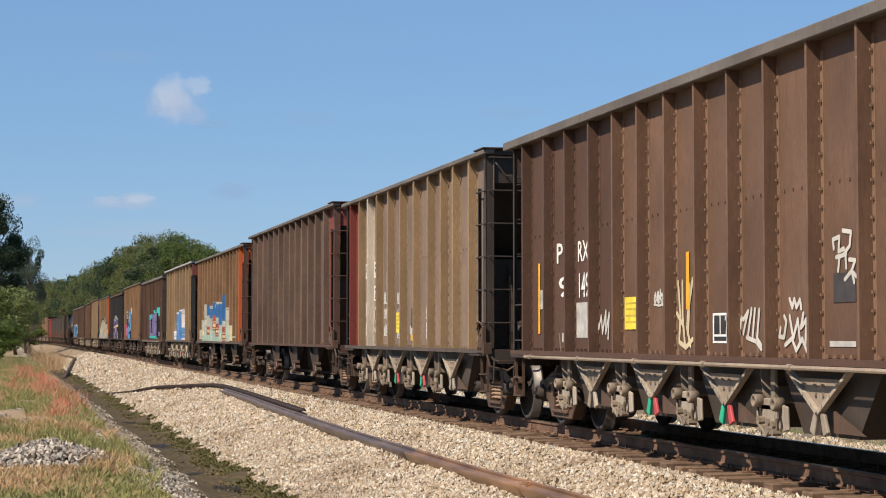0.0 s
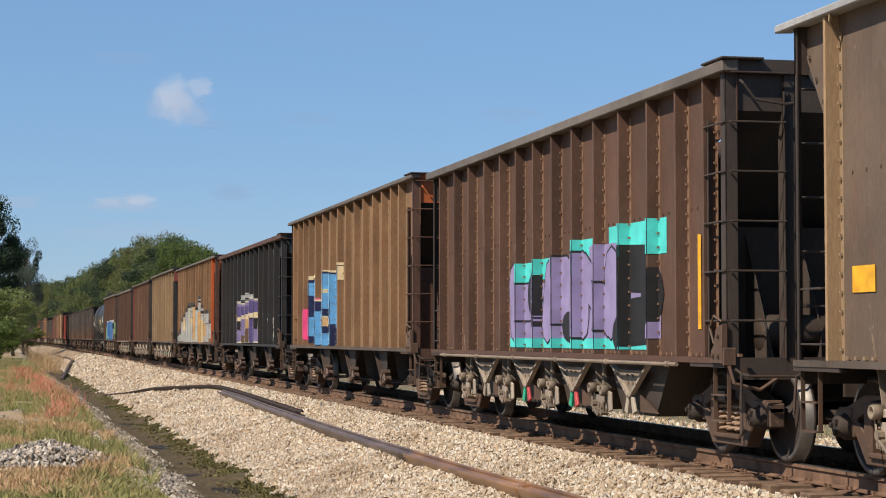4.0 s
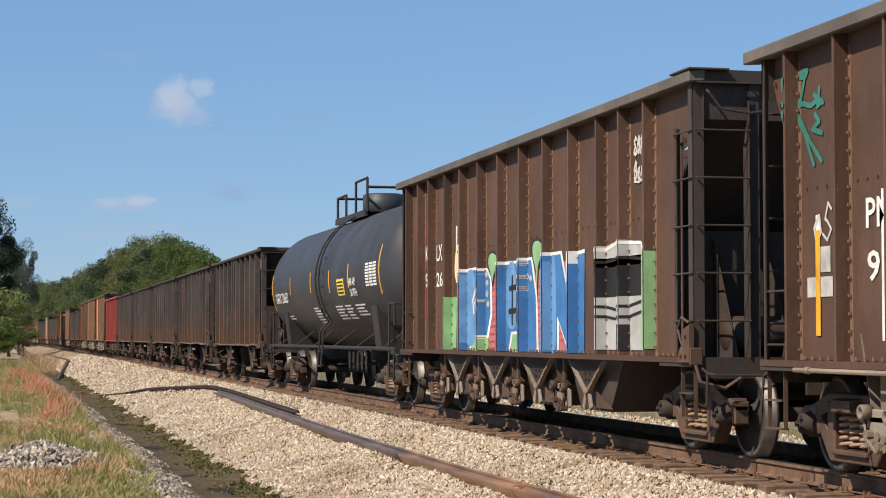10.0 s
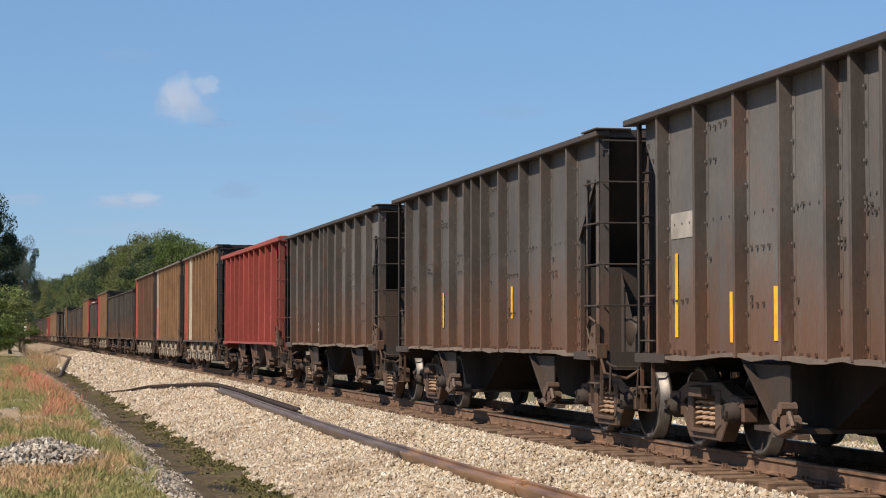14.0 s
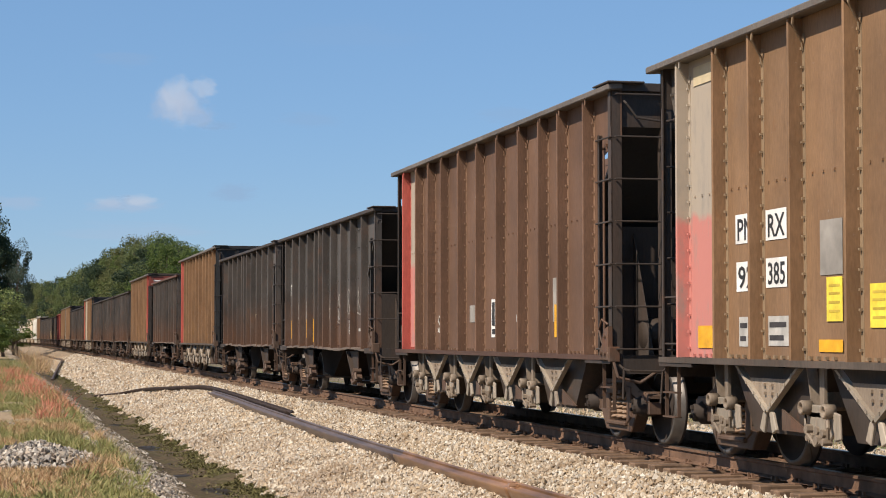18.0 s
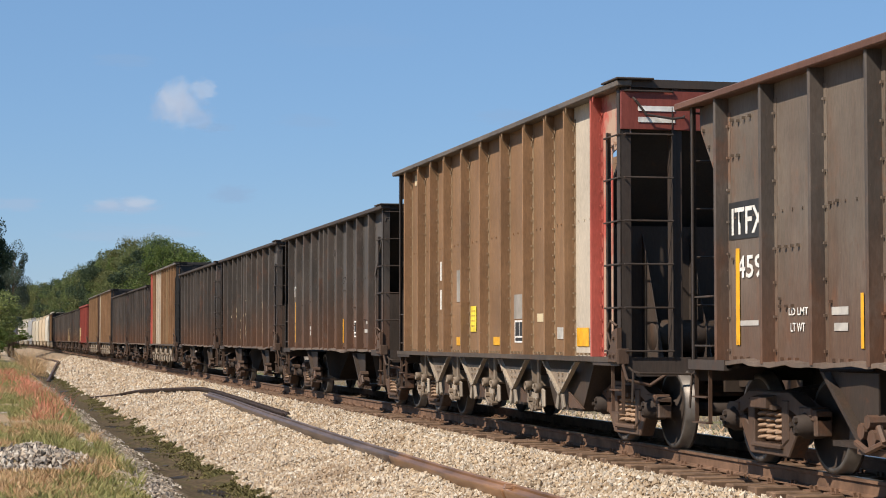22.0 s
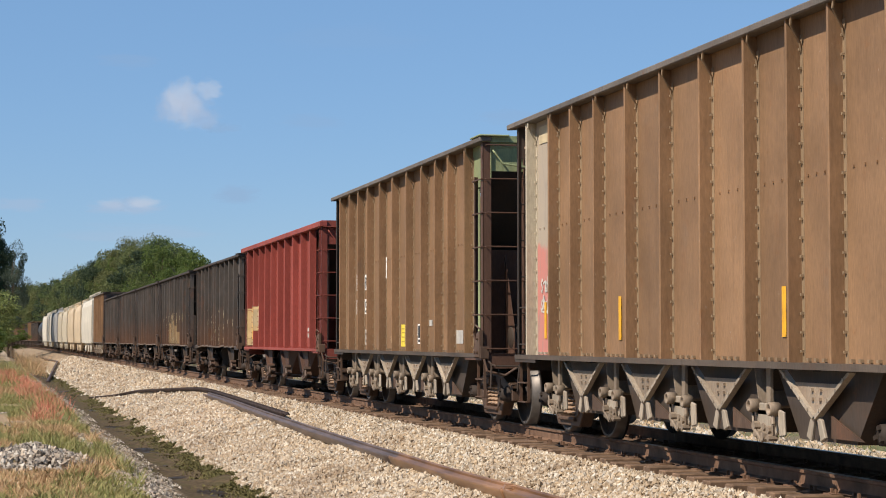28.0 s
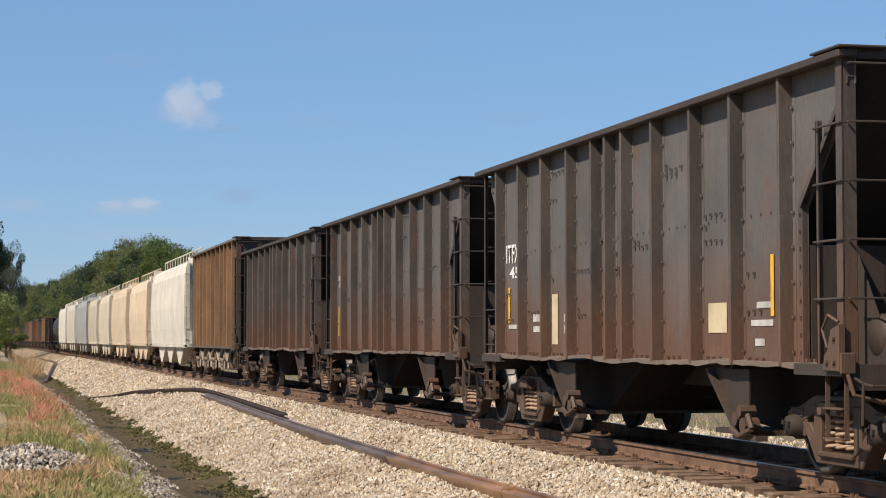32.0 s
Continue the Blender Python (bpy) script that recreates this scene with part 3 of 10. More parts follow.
# places of the side posts, in shares of the car's length from its rear end
POSTS = {
    "vee12": [p / 12.4 for p in (0.56, 1.62, 2.56, 3.53, 4.71, 5.88, 7.08, 8.27, 9.3, 10.2, 11.32)],
    "wide": [p / 12.7 for p in (0.73, 2.12, 3.58, 4.76, 6.0, 7.22, 8.48, 9.91, 11.4)],
    "bay2": [p / 12.3 for p in (0.77, 1.94, 3.07, 4.22, 5.25, 5.78, 6.39, 7.43, 8.62, 9.74, 10.95)],
    "bay15": [p / 14.8 for p in (0.45, 1.23, 2.1, 2.96, 3.93, 4.97, 5.99, 6.97, 7.94, 8.99, 9.99, 11.02, 11.93, 12.82, 13.58)],
    "bay13": [p / 14.9 for p in (0.55, 1.7, 2.87, 3.93, 4.97, 6.02, 7.05, 8.05, 9.07, 10.14, 11.19, 12.3, 13.5)],
    "long": [p / 15.0 for p in (0.42, 1.4, 2.25, 3.47, 4.52, 5.7, 6.9, 8.1, 9.3, 10.5, 11.68, 12.55, 13.45)],
    "vee14": [p / 14.0 for p in (0.61, 1.7, 2.7, 3.75, 4.72, 5.64, 6.58, 7.53, 8.49, 9.45, 10.47, 11.53, 12.5, 13.38)],
    "red": [p / 12.9 for p in (0.66, 1.87, 2.97, 4.15, 5.27, 6.45, 7.62, 8.9, 10.15, 11.41)],
}
# where the last sheets are cut: top and foot of the slanting edge under the top, at the rear; reach, top and foot at the front
ENDCUT = {"vee": (0.3, 1.4, 0.66, 0.62, 0.78), "bay2": (0.29, 1.2, 1.0, 0.29, 1.29), "bay3": (0.4, 1.45, 0.8, 0.9, 1.45)}


def post_places(kind, top, length, color):
    if kind == "bay2":
        plan = "bay2"
    elif kind == "bay3":
        plan = "red" if color == "red" else "bay15" if color == "tan" else "bay13"
    elif color == "greybrown":
        plan = "wide"
    elif length < 13:
        plan = "vee12"
    elif length > 14.5:
        plan = "long"
    else:
        plan = "vee14"
    return [p * length for p in POSTS[plan]]


class Car:
    """A car of the train; its frame has y = 0 at the rear end and runs to -length at the front."""

    def __init__(self, name, key, length, label, category="freight car"):
        self.key, self.length = key, length
        self.root = tagged(new(name), label, category, "cars of the train")
        self.strips, self.webs = [], []
        self.rear_sheet = None

    def decal(self, name, polys, mat, layer=1, label="", flat=False, webs=True):
        """Flat paint or plates that follow the sheets and the posts of the side."""
        bm = bmesh.new()
        for i, poly in enumerate(polys):
            lift = 0.006 + 0.0022 * layer + 0.000045 * (i % 45)
            for lo, hi, x in self.strips:
                if flat and x != PANEL_X:
                    continue
                p = clip_strip(list(poly), lo, hi)
                if len(p) >= 3:
                    bm.faces.new([bm.verts.new((x - lift, y, z)) for y, z in p])
            for y in (self.webs if webs and not flat else []):
                zs = []
                for (a, b) in zip(poly, poly[1:] + poly[:1]):
                    if (a[0] - y) * (b[0] - y) < 0:
                        zs.append(a[1] + (y - a[0]) / (b[0] - a[0]) * (b[1] - a[1]))
                if len(zs) == 2 and abs(zs[0] - zs[1]) > 0.01:
                    d = y - lift * 0.5
                    bm.faces.new([bm.verts.new(c) for c in ((PANEL_X, d, zs[0]), (RIB_X, d, zs[0]), (RIB_X, d, zs[1]), (PANEL_X, d, zs[1]))])
        if not bm.faces:
            bm.free()
            return self.decal(name, polys, mat, layer, label) if flat else None
        me = bpy.data.meshes.new(name)
        bm.to_mesh(me)
        bm.free()
        me.materials.append(None)
        return part(name, me, mat, self.root, label=label)

    def snap(self, y, w):
        """Moves a plate so that it lies on one sheet, clear of the post before it."""
        lo, hi = min(((a, b) for a, b, x in self.strips if x == PANEL_X), key=lambda s: abs((s[0] + s[1]) / 2 - (y - w / 2)))
        w = min(w, hi - lo - 0.1)
        return max(min(y, hi - 0.08), min(hi - 0.08, lo + 0.3 + w)), w

    def board(self, y, w):
        """A number board; it may run on behind the post before it."""
        y += 0.1
        lo, hi = min(((a, b) for a, b, x in self.strips if x == PANEL_X), key=lambda s: abs((s[0] + s[1]) / 2 - (y - w / 2)))
        y = min(y, hi - 0.08)
        if y - w < lo + 0.42:
            w = min(max(w, 0.5), y - lo - 0.03) if w > 0.22 else w
        return y, min(w, y - lo - 0.03)


def hopper(key, kind, length, top, color, rib_color=None, ends=None, panel_colors=None, rib_colors=None, label="", chute="chute",
           front_color=None, chord_color=None, detail=True, tags=False, pipe=False, band=None):
    """kind: 'vee' (four white outlets), 'bay3' (three dark bays), 'bay2' (two slanting chutes)."""
    car = Car("hopper_car", key, length, label)
    r = car.root
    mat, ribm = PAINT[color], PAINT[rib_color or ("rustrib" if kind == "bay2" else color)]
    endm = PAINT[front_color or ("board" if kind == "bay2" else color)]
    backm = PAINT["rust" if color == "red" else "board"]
    chordm = PAINT[chord_color or ("redchord" if color == "worn" else "board" if kind == "bay2" else "chordgrey" if color in ("tan", "greybrown", "brown", "redbrown", "mauve", "umber") else color)]
    L = length
    z0, z1 = SILL_HI - 0.02, top - 0.02
    places = post_places(kind, top, L, color)
    if detail is False:
        places = places[::2] + ([places[-1]] if len(places) % 2 == 0 else [])
    ys = [-p for p in places]
    tall = kind == "vee" and L < 13
    w = {"vee": 0.04, "bay2": 0.055, "bay3": 0.045}[kind]
    for i, y in enumerate(ys):
        m = PAINT[rib_colors[i]] if rib_colors and i in rib_colors else ribm
        bolts = kind != "bay2"
        flange = m if rib_colors and i in rib_colors else PAINT[{"tan": "strip", "greybrown": "strip", "mauve": "strip", "umber": "brownstrip", "brown": "brownstrip", "redbrown": "brownstrip", "darkbrown": "brownstrip"}.get(color, color)]
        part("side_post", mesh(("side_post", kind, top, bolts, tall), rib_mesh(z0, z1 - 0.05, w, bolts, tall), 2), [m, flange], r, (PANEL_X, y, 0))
        car.strips.append((y - w / 2, y + w / 2, RIB_X))
        car.webs.append(y - w / 2)
    for i, (a, b) in enumerate(zip(ys, ys[1:])):
        pw = round(a - b, 3)
        variant = 1 + (i * 7 + ord(key[0])) % 9 if kind == "bay2" else 0
        m = PAINT[panel_colors[i]] if panel_colors and i in panel_colors else mat
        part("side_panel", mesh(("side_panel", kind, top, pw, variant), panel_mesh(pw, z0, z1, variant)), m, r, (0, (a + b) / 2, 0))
        car.strips.append((b + w / 2, a - w / 2, PANEL_X))
    drop, foot, cut, drop2, foot2 = ENDCUT[kind]
    rear_me = mesh(("end_panel_rear", kind, top, round(places[0], 3)), end_panel_mesh(z0, z1, places[0], top - foot, top - drop, 0.02))
    reach = L - places[-1]
    front_me = mesh(("end_panel", kind, top, round(reach, 3)), end_panel_mesh(z0, z1, min(cut, reach), top - foot2, top - drop2, max(0.02, reach - cut)))
    rear = panel_colors.get("rear") if panel_colors else None
    front = panel_colors.get("front") if panel_colors else None
    if color == "red":
        # open ends: the top chord runs on over slim posts
        for y in (-0.3, -0.62, -L + 0.3):
            part("end_stanchion", mesh(("end_stanchion", top), stanchion_mesh(top)), mat, r, (0, y, 0))

        def liner(bm):
            box(bm, -1.33, -1.315, 0.08, reach + 0.4, SILL_LO, top - 0.08)
        part("end_liner", mesh(("end_liner", top), liner), PAINT["darkbrown"], r, (0, -L, 0))
    else:
        ob = part("end_panel", rear_me, PAINT[rear] if rear else mat, r, (0, 0, 0))
        ob.scale = (1, -1, 1)
        part("end_panel", front_me, PAINT[front] if front else mat, r, (0, -L, 0))
        car.rear_sheet = (ys[0] + w / 2, 0.0, PANEL_X)
        if kind == "bay2":
            part("end_brace", mesh(("end_brace", top), end_brace_mesh(top - foot2, top - drop2, cut)), ribm, r, (0, -L, 0))

    # chords, sill, far side
    deep = 0.12 if color in ("red", "jet") or kind == "vee" and not tall else 0.075

    def chord(bm):
        prism(bm, [(CHORD_X, top - deep), (CHORD_X, top), (-1.38, top + 0.015), (-1.38, top - deep + 0.01)], -L - 0.06, 0.6 if color == "red" else 0.3, "y")
        bmesh.ops.bevel(bm, geom=bm.edges[:], offset=0.012, segments=1, affect="EDGES")

    def sill(bm):
        prism(bm, [(RIB_X - 0.01, SILL_LO), (RIB_X - 0.01, SILL_HI), (-1.38, SILL_HI), (-1.38, SILL_LO + 0.03)], -L + 0.02, -0.02, "y")

    def end_chord(bm):
        box(bm, -1.5, 1.5, -0.12, 0.02, top - deep, top + 0.02)
        if kind != "bay2":
            box(bm, -1.5, 1.5, -0.05, -0.035, top - 0.5, top - deep)

    def end_band(bm):
        box(bm, -1.5, 1.5, -0.03, 0.03, top - 0.56, top - 0.112)

    def far_side(bm):
        box(bm, 1.388, 1.4, -L, 0, z0 + 0.0, z1)
        for y in ys:
            box(bm, 1.4, 1.53, y - w / 2, y + w / 2, z0, z1)
        box(bm, 1.38, 1.57, -L, 0, top - 0.11, top)
        box(bm, 1.38, 1.54, -L + 0.02, -0.02, SILL_LO, SILL_HI)

    def slope(bm):
        t = 0.02
        z = top - (0.05 if kind == "bay2" else 0.45)
        prism(bm, [(-0.04, z - 0.05), (-0.06, z), (-2.9, SILL_LO), (-2.9, SILL_LO - t)], -1.37, 1.37)

    def bulkhead(bm):
        box(bm, -1.36, 1.36, -1.0, -0.985, SILL_LO, top - 1.62)

    def gusset(bm):
        prism(bm, [(-0.985, SILL_LO + 0.03), (-0.25, SILL_LO + 0.03), (-0.985, top - 1.7)], -0.006, 0.006)

    def post(bm):
        box(bm, -0.06, 0.07, -0.008, 0.008, SILL_LO, top - 0.07)
        box(bm, -0.06, -0.046, -0.13, 0.008, SILL_LO, top - 0.07)
        bmesh.ops.bevel(bm, geom=bm.edges[:], offset=0.004, segments=1, affect="EDGES")

    def thin_post(bm):
        box(bm, -0.06, 0.0, -0.008, 0.008, SILL_LO, top - 0.07)
        box(bm, -0.06, -0.046, -0.05, 0.008, SILL_LO, top - 0.07)

    def deck(bm):
        box(bm, -1.5, 1.5, -1.0, 0.0, SILL_LO - 0.02, SILL_LO + 0.05)
        box(bm, -1.53, -1.44, -1.0, 0.0, SILL_LO - 0.04, SILL_HI)
        box(bm, -1.45, 1.45, -0.05, 0.02, SILL_LO - 0.16, SILL_LO + 0.06)

    def spine(bm):
        box(bm, -0.17, 0.17, -L + 0.05, -0.05, 0.72, 1.02)

    part("top_chord", mesh(("top_chord", kind, top, L, deep), chord), chordm, r)
    part("side_sill", mesh(("side_sill", kind, L, key if kind == "bay2" else ""), wavy_sill_mesh(L, key) if kind == "bay2" else sill), PAINT["lip"] if kind == "bay2" else PAINT[{"tan": "sill", "greybrown": "sill", "mauve": "sill", "umber": "darkbrown", "brown": "darkbrown", "redbrown": "darkbrown", "black": "board"}.get(color, color)], r)
    part("far_side", mesh(("far_side", kind, top, L), far_side), mat, r)
    part("center_sill", mesh(("center_sill", L), spine), PAINT["under"], r)
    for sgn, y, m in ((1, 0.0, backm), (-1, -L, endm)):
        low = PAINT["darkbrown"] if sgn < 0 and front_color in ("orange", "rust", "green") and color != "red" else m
        # slope sheets are black on every car: the shade beneath the overhang, as colour
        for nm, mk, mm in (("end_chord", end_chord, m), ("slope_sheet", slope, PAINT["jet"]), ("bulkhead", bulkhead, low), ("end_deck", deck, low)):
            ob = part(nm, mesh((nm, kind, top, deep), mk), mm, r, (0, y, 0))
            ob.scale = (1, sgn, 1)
        if detail and sgn < 0:
            for x in (-0.9, -0.3, 0.3, 0.9):
                ob = part("gusset", mesh(("gusset", top), gusset), low, r, (x, y, 0))
                ob.scale = (1, sgn, 1)
        if band and sgn < 0:
            sign = part("end_band", mesh(("end_band", top), end_band), PAINT[band], r, (0, y, 0))
            for i in range(2):
                part("stencil_bar", mesh("sign_bar", sign_bar_mesh), WHITE, sign, (-1.1, -0.036, top - 0.32 - 0.13 * i))
        ob = part("corner_post", mesh(("corner_post", top), post) if sgn < 0 else mesh(("rear_corner_post", top), thin_post), ribm if kind == "bay2" and sgn < 0 else low, r, (-1.44, y - sgn * 0.02, 0))
        ob.scale = (1, sgn, 1)
        ob = part("end_post", mesh(("end_post", top), post), low, r, (-0.82, y - sgn * 0.02, 0))
        ob.scale = (1, sgn, 1)
        if detail:
            zz = [top - 0.12 - 0.5 * k for k in range(int((top - 1.25) / 0.5) + 1)]
            if sgn < 0:
                if color != "red":
                    part("corner_cap", mesh("corner_cap", corner_cap_mesh), endm if kind == "vee" else PAINT["board"], r, (-1.42, y, top))
                ob = part("corner_bracket", mesh("corner_bracket", corner_block_mesh), PAINT["truck"], r, (0, y, 0), "rusty cast bracket at the foot of the corner post")
                if kind != "bay2":
                    part("end_grab_iron", mesh("end_grab_iron", end_pull_mesh), m, r, (0, y, top))
            if sgn < 0:
                lad = part("ladder", mesh(("side_stile", top), ladder_mesh_stile(SILL_LO + 0.05, top - 0.55)), ribm if kind == "bay2" else low, r, (-1.46, y + 0.58, 0))
                for z in zz[1:]:
                    ob = part("rung", mesh("side_rung", rung_mesh(0.56, "y")), low, lad, (0, 0, z))
                    ob.scale = (1, -1, 1)
            else:
                for z in (1.2, 1.7):
                    ob = part("grab_iron", mesh("grab_iron", rung_mesh(0.5, "y")), m, r, (-1.42, y - 0.02, z))
                    ob.scale = (1, -1, 1)
            lad = part("end_ladder", mesh(("stile", top), ladder_mesh_stile(SILL_LO + 0.05, top - 0.3)), ribm if kind == "bay2" and sgn < 0 else low, r, (-0.86, y - sgn * 0.0, 0))
            for z in zz:
                ob = part("rung", mesh("end_rung", rung_mesh(0.58, "x")), low, lad, (-0.6, 0, z))
                ob.scale = (1, -sgn, 1)
            part("step", mesh("step", step_mesh), PAINT["truck"], r, (-1.46, y - sgn * 0.25 - 0.19, 0))
        ob = part("coupler", mesh("coupler", coupler_mesh), PAINT["under"], r, (0, y, 0))
        ob.scale = (1, -sgn, 1)
        if detail:
            ob = part("air_hose", mesh("air_hose", hose_mesh), DIGIT, r, (0, y, 0), "black rubber air hose")
            ob.scale = (1, -sgn, 1)
            ob = part("uncoupling_lever", mesh("uncoupling_lever", uncoupling_mesh), PAINT["under"], r, (0, y, 0))
            ob.scale = (1, -sgn, 1)
    if detail:
        part("brake_cylinder", mesh("brake_cylinder", cylinder_mesh), PAINT["under"], r, (-0.5, -L + 0.62, 1.3))
        part("air_reservoir", mesh("brake_cylinder", cylinder_mesh), PAINT["under"], r, (-0.35, -0.6, 1.3))

    # outlets
    if kind == "vee":
        for k in (-1.5, -0.5, 0.5, 1.5):
            y = -L / 2 + k * 2.3
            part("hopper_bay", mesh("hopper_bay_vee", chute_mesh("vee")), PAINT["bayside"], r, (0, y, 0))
            p = part("vee_plate", mesh("vee_plate", vee_plate_mesh), PAINT[chute], r, (0, y, 0))
            pale = PAINT["feet" if chute != "chutedark" else "chute"]
            part("edge_angle", mesh("edge_angle", vee_edge_mesh), pale, p)
            part("gate_toe", mesh("gate_toe", gate_toe_mesh), PAINT["truck"], p)
            for sgn in (1, -1):
                tag = bool(tags) and abs(k) < 1
                ob = part("foot_plate", mesh("foot_plate", vee_foot_mesh), (GREENTAG if (sgn > 0) != (tags == "swap") else REDTAG) if tag else pale, p,
                          label=("green" if (sgn > 0) != (tags == "swap") else "red") + " painted foot plate" if tag else "")
                ob.scale = (1, sgn, 1)
            if detail:
                part("gate_gear", mesh("gate_gear", gate_gear_mesh), PAINT["casting" if chute != "chutedark" else "truck"], r, (0, y + 1.12, 0))
                part("gear_plate", mesh("gear_plate", gear_plate_mesh), pale, r, (0, y + 1.12, 0), "pale steel plate beside the gate gear")
                part("tail_plate", mesh("tail_plate", tail_plate_mesh), pale, r, (0, y + 1.12, 0), "pale steel plate beside the gate gear")
        if pipe:
            def side_pipe(bm):
                rod(bm, (-1.57, -0.9, 0.975), (-1.57, -L + 1.3, 0.975), 0.022, 8)
                for i in range(6):
                    yy = -1.2 - (L - 2.8) * i / 5
                    rod(bm, (-1.57, yy - 0.05, 0.975), (-1.57, yy + 0.05, 0.975), 0.033, 8)
            part("air_pipe", mesh(("air_pipe", L), side_pipe), PAINT["chute"], r, label="pale grey air pipe along the sill")
    else:
        ks = (-3.2, 2.5) if kind == "bay2" else (-3.9, 0.3, 4.0)
        if kind == "bay3":
            ks = (-L * 0.26, -0.05 * L + 0.3, L * 0.17 + 0.3)
        for y in ks:
            # shade under the sill is put into the bay and plate colours
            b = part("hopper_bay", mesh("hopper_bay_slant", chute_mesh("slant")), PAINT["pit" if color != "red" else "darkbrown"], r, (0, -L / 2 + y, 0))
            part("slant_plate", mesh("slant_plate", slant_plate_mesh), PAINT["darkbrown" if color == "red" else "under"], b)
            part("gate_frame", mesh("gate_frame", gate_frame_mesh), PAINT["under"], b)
            if detail:
                part("gate_latch", mesh("gate_latch", slant_latch_mesh), PAINT["truck"], b)
    tc = L / 2 - 1.05
    for s in (1, -1):
        truck(r, -L / 2 + s * tc)
    return car


CARS = {}


def box_poly(y, z, w, h):
    """A plate whose rear lower corner is at (y, z) and which runs w towards the front."""
    return [(y, z), (y, z + h), (y - w, z + h), (y - w, z)]


# ---------------------------------------------------------------- ground
def profile(x):
    """Height of the ground across the track, from the verge over the ditch to the ballast and the far side."""
    pts = [(-400, -0.9), (-30, -0.8), (-4, -0.66), (1.2, -0.6), (2.0, -0.68), (2.7, -1.02), (3.1, -1.12), (3.6, -1.12), (4.15, -0.98), (5.2, -0.74), (6.2, -0.44),
           (6.95, -0.24), (7.2, -0.25), (7.5, -0.265), (9.6, -0.265), (9.9, -0.25), (10.3, -0.26), (12.4, -0.75), (14, -0.8), (400, -0.9)]
    for (a, za), (b, zb) in zip(pts, pts[1:]):
        if a <= x <= b:
            f = (x - a) / (b - a)
            f = f * f * (3 - 2 * f) * 0.5 + f * 0.5
            return za + (zb - za) * f
    return -0.9


def rough_ground(x, y):
    z = 0.07 * noise.noise((x * 0.9, y * 0.5, 0.3)) + 0.03 * noise.noise((x * 3, y * 3, 5))
    if 4.0 < x < 6.7:
        z += 0.06 * noise.noise((x * 1.5, y * 0.8, 14.0)) * min(1.0, (x - 4.0) * 2, (6.7 - x) * 2)
    return z


def bend(y):
    """Sideways swing of the track far down the line."""
    return -1.3e-4 * max(0.0, y - 250) ** 2 if y < 700 else -1.3e-4 * 450 ** 2 - 0.117 * (y - 700)


def ground_mat():
    mat, nt, b = nodes("ground")
    tc = nt.nodes.new("ShaderNodeTexCoord")
    c = tc.outputs["Object"]
    sep = nt.nodes.new("ShaderNodeSeparateXYZ")
    nt.links.new(c, sep.inputs[0])
    n1, n2, n3 = noise_tex(nt, c, 0.35, 5), noise_tex(nt, c, 9, 5), noise_tex(nt, c, 2.0, 4)
    wob = nt.nodes.new("ShaderNodeMath")
    wob.operation = "MULTIPLY_ADD"
    nt.links.new(n3, wob.inputs[0])
    wob.inputs[1].default_value = 0.9
    nt.links.new(sep.outputs[0], wob.inputs[2])
    x = wob.outputs[0]
    stone = mixer(nt, (0.15, 0.105, 0.066), (0.36, 0.28, 0.19), ramp(nt, n2, 0.35, 0.65))
    stone = mixer(nt, stone, (0.3, 0.2, 0.11), ramp(nt, n1, 0.55, 0.7, 0, 0.5))
    dry = mixer(nt, (0.16, 0.11, 0.065), (0.42, 0.31, 0.19), ramp(nt, noise_tex(nt, c, 16, 7, 0.7), 0.35, 0.62))
    grass = mixer(nt, (0.07, 0.1, 0.03), (0.17, 0.17, 0.06), ramp(nt, n2, 0.3, 0.7))
    field = mixer(nt, dry, grass, ramp(nt, n1, 0.5, 0.64, 0, 0.75))
    mud = mixer(nt, (0.05, 0.035, 0.021), (0.125, 0.09, 0.048), ramp(nt, n2, 0.35, 0.65))
    mud = mixer(nt, mud, (0.07, 0.062, 0.024), ramp(nt, n3, 0.5, 0.62, 0, 0.6))
    left = mixer(nt, field, mixer(nt, dry, (0.48, 0.42, 0.33), ramp(nt, n2, 0.45, 0.6)), ramp(nt, x, 1.6, 2.1))
    col = mixer(nt, left, mud, ramp(nt, x, 2.95, 3.3))
    col = mixer(nt, col, stone, ramp(nt, x, 4.45, 4.85))
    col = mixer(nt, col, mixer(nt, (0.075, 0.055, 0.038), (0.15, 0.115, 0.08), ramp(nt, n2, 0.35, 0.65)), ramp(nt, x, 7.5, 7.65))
    col = mixer(nt, col, stone, ramp(nt, x, 10.2, 10.6))
    col = mixer(nt, col, mixer(nt, mixer(nt, (0.09, 0.075, 0.048), (0.25, 0.195, 0.13), ramp(nt, n2, 0.35, 0.65)), grass, ramp(nt, n1, 0.5, 0.6, 0, 0.7)), ramp(nt, x, 12.6, 13.6))
    nt.links.new(col, b.inputs["Base Color"])
    b.inputs["Roughness"].default_value = 0.95
    b.inputs["Specular IOR Level"].default_value = 0.15
    bump(nt, b, n2, 0.8, 0.05)
    return mat


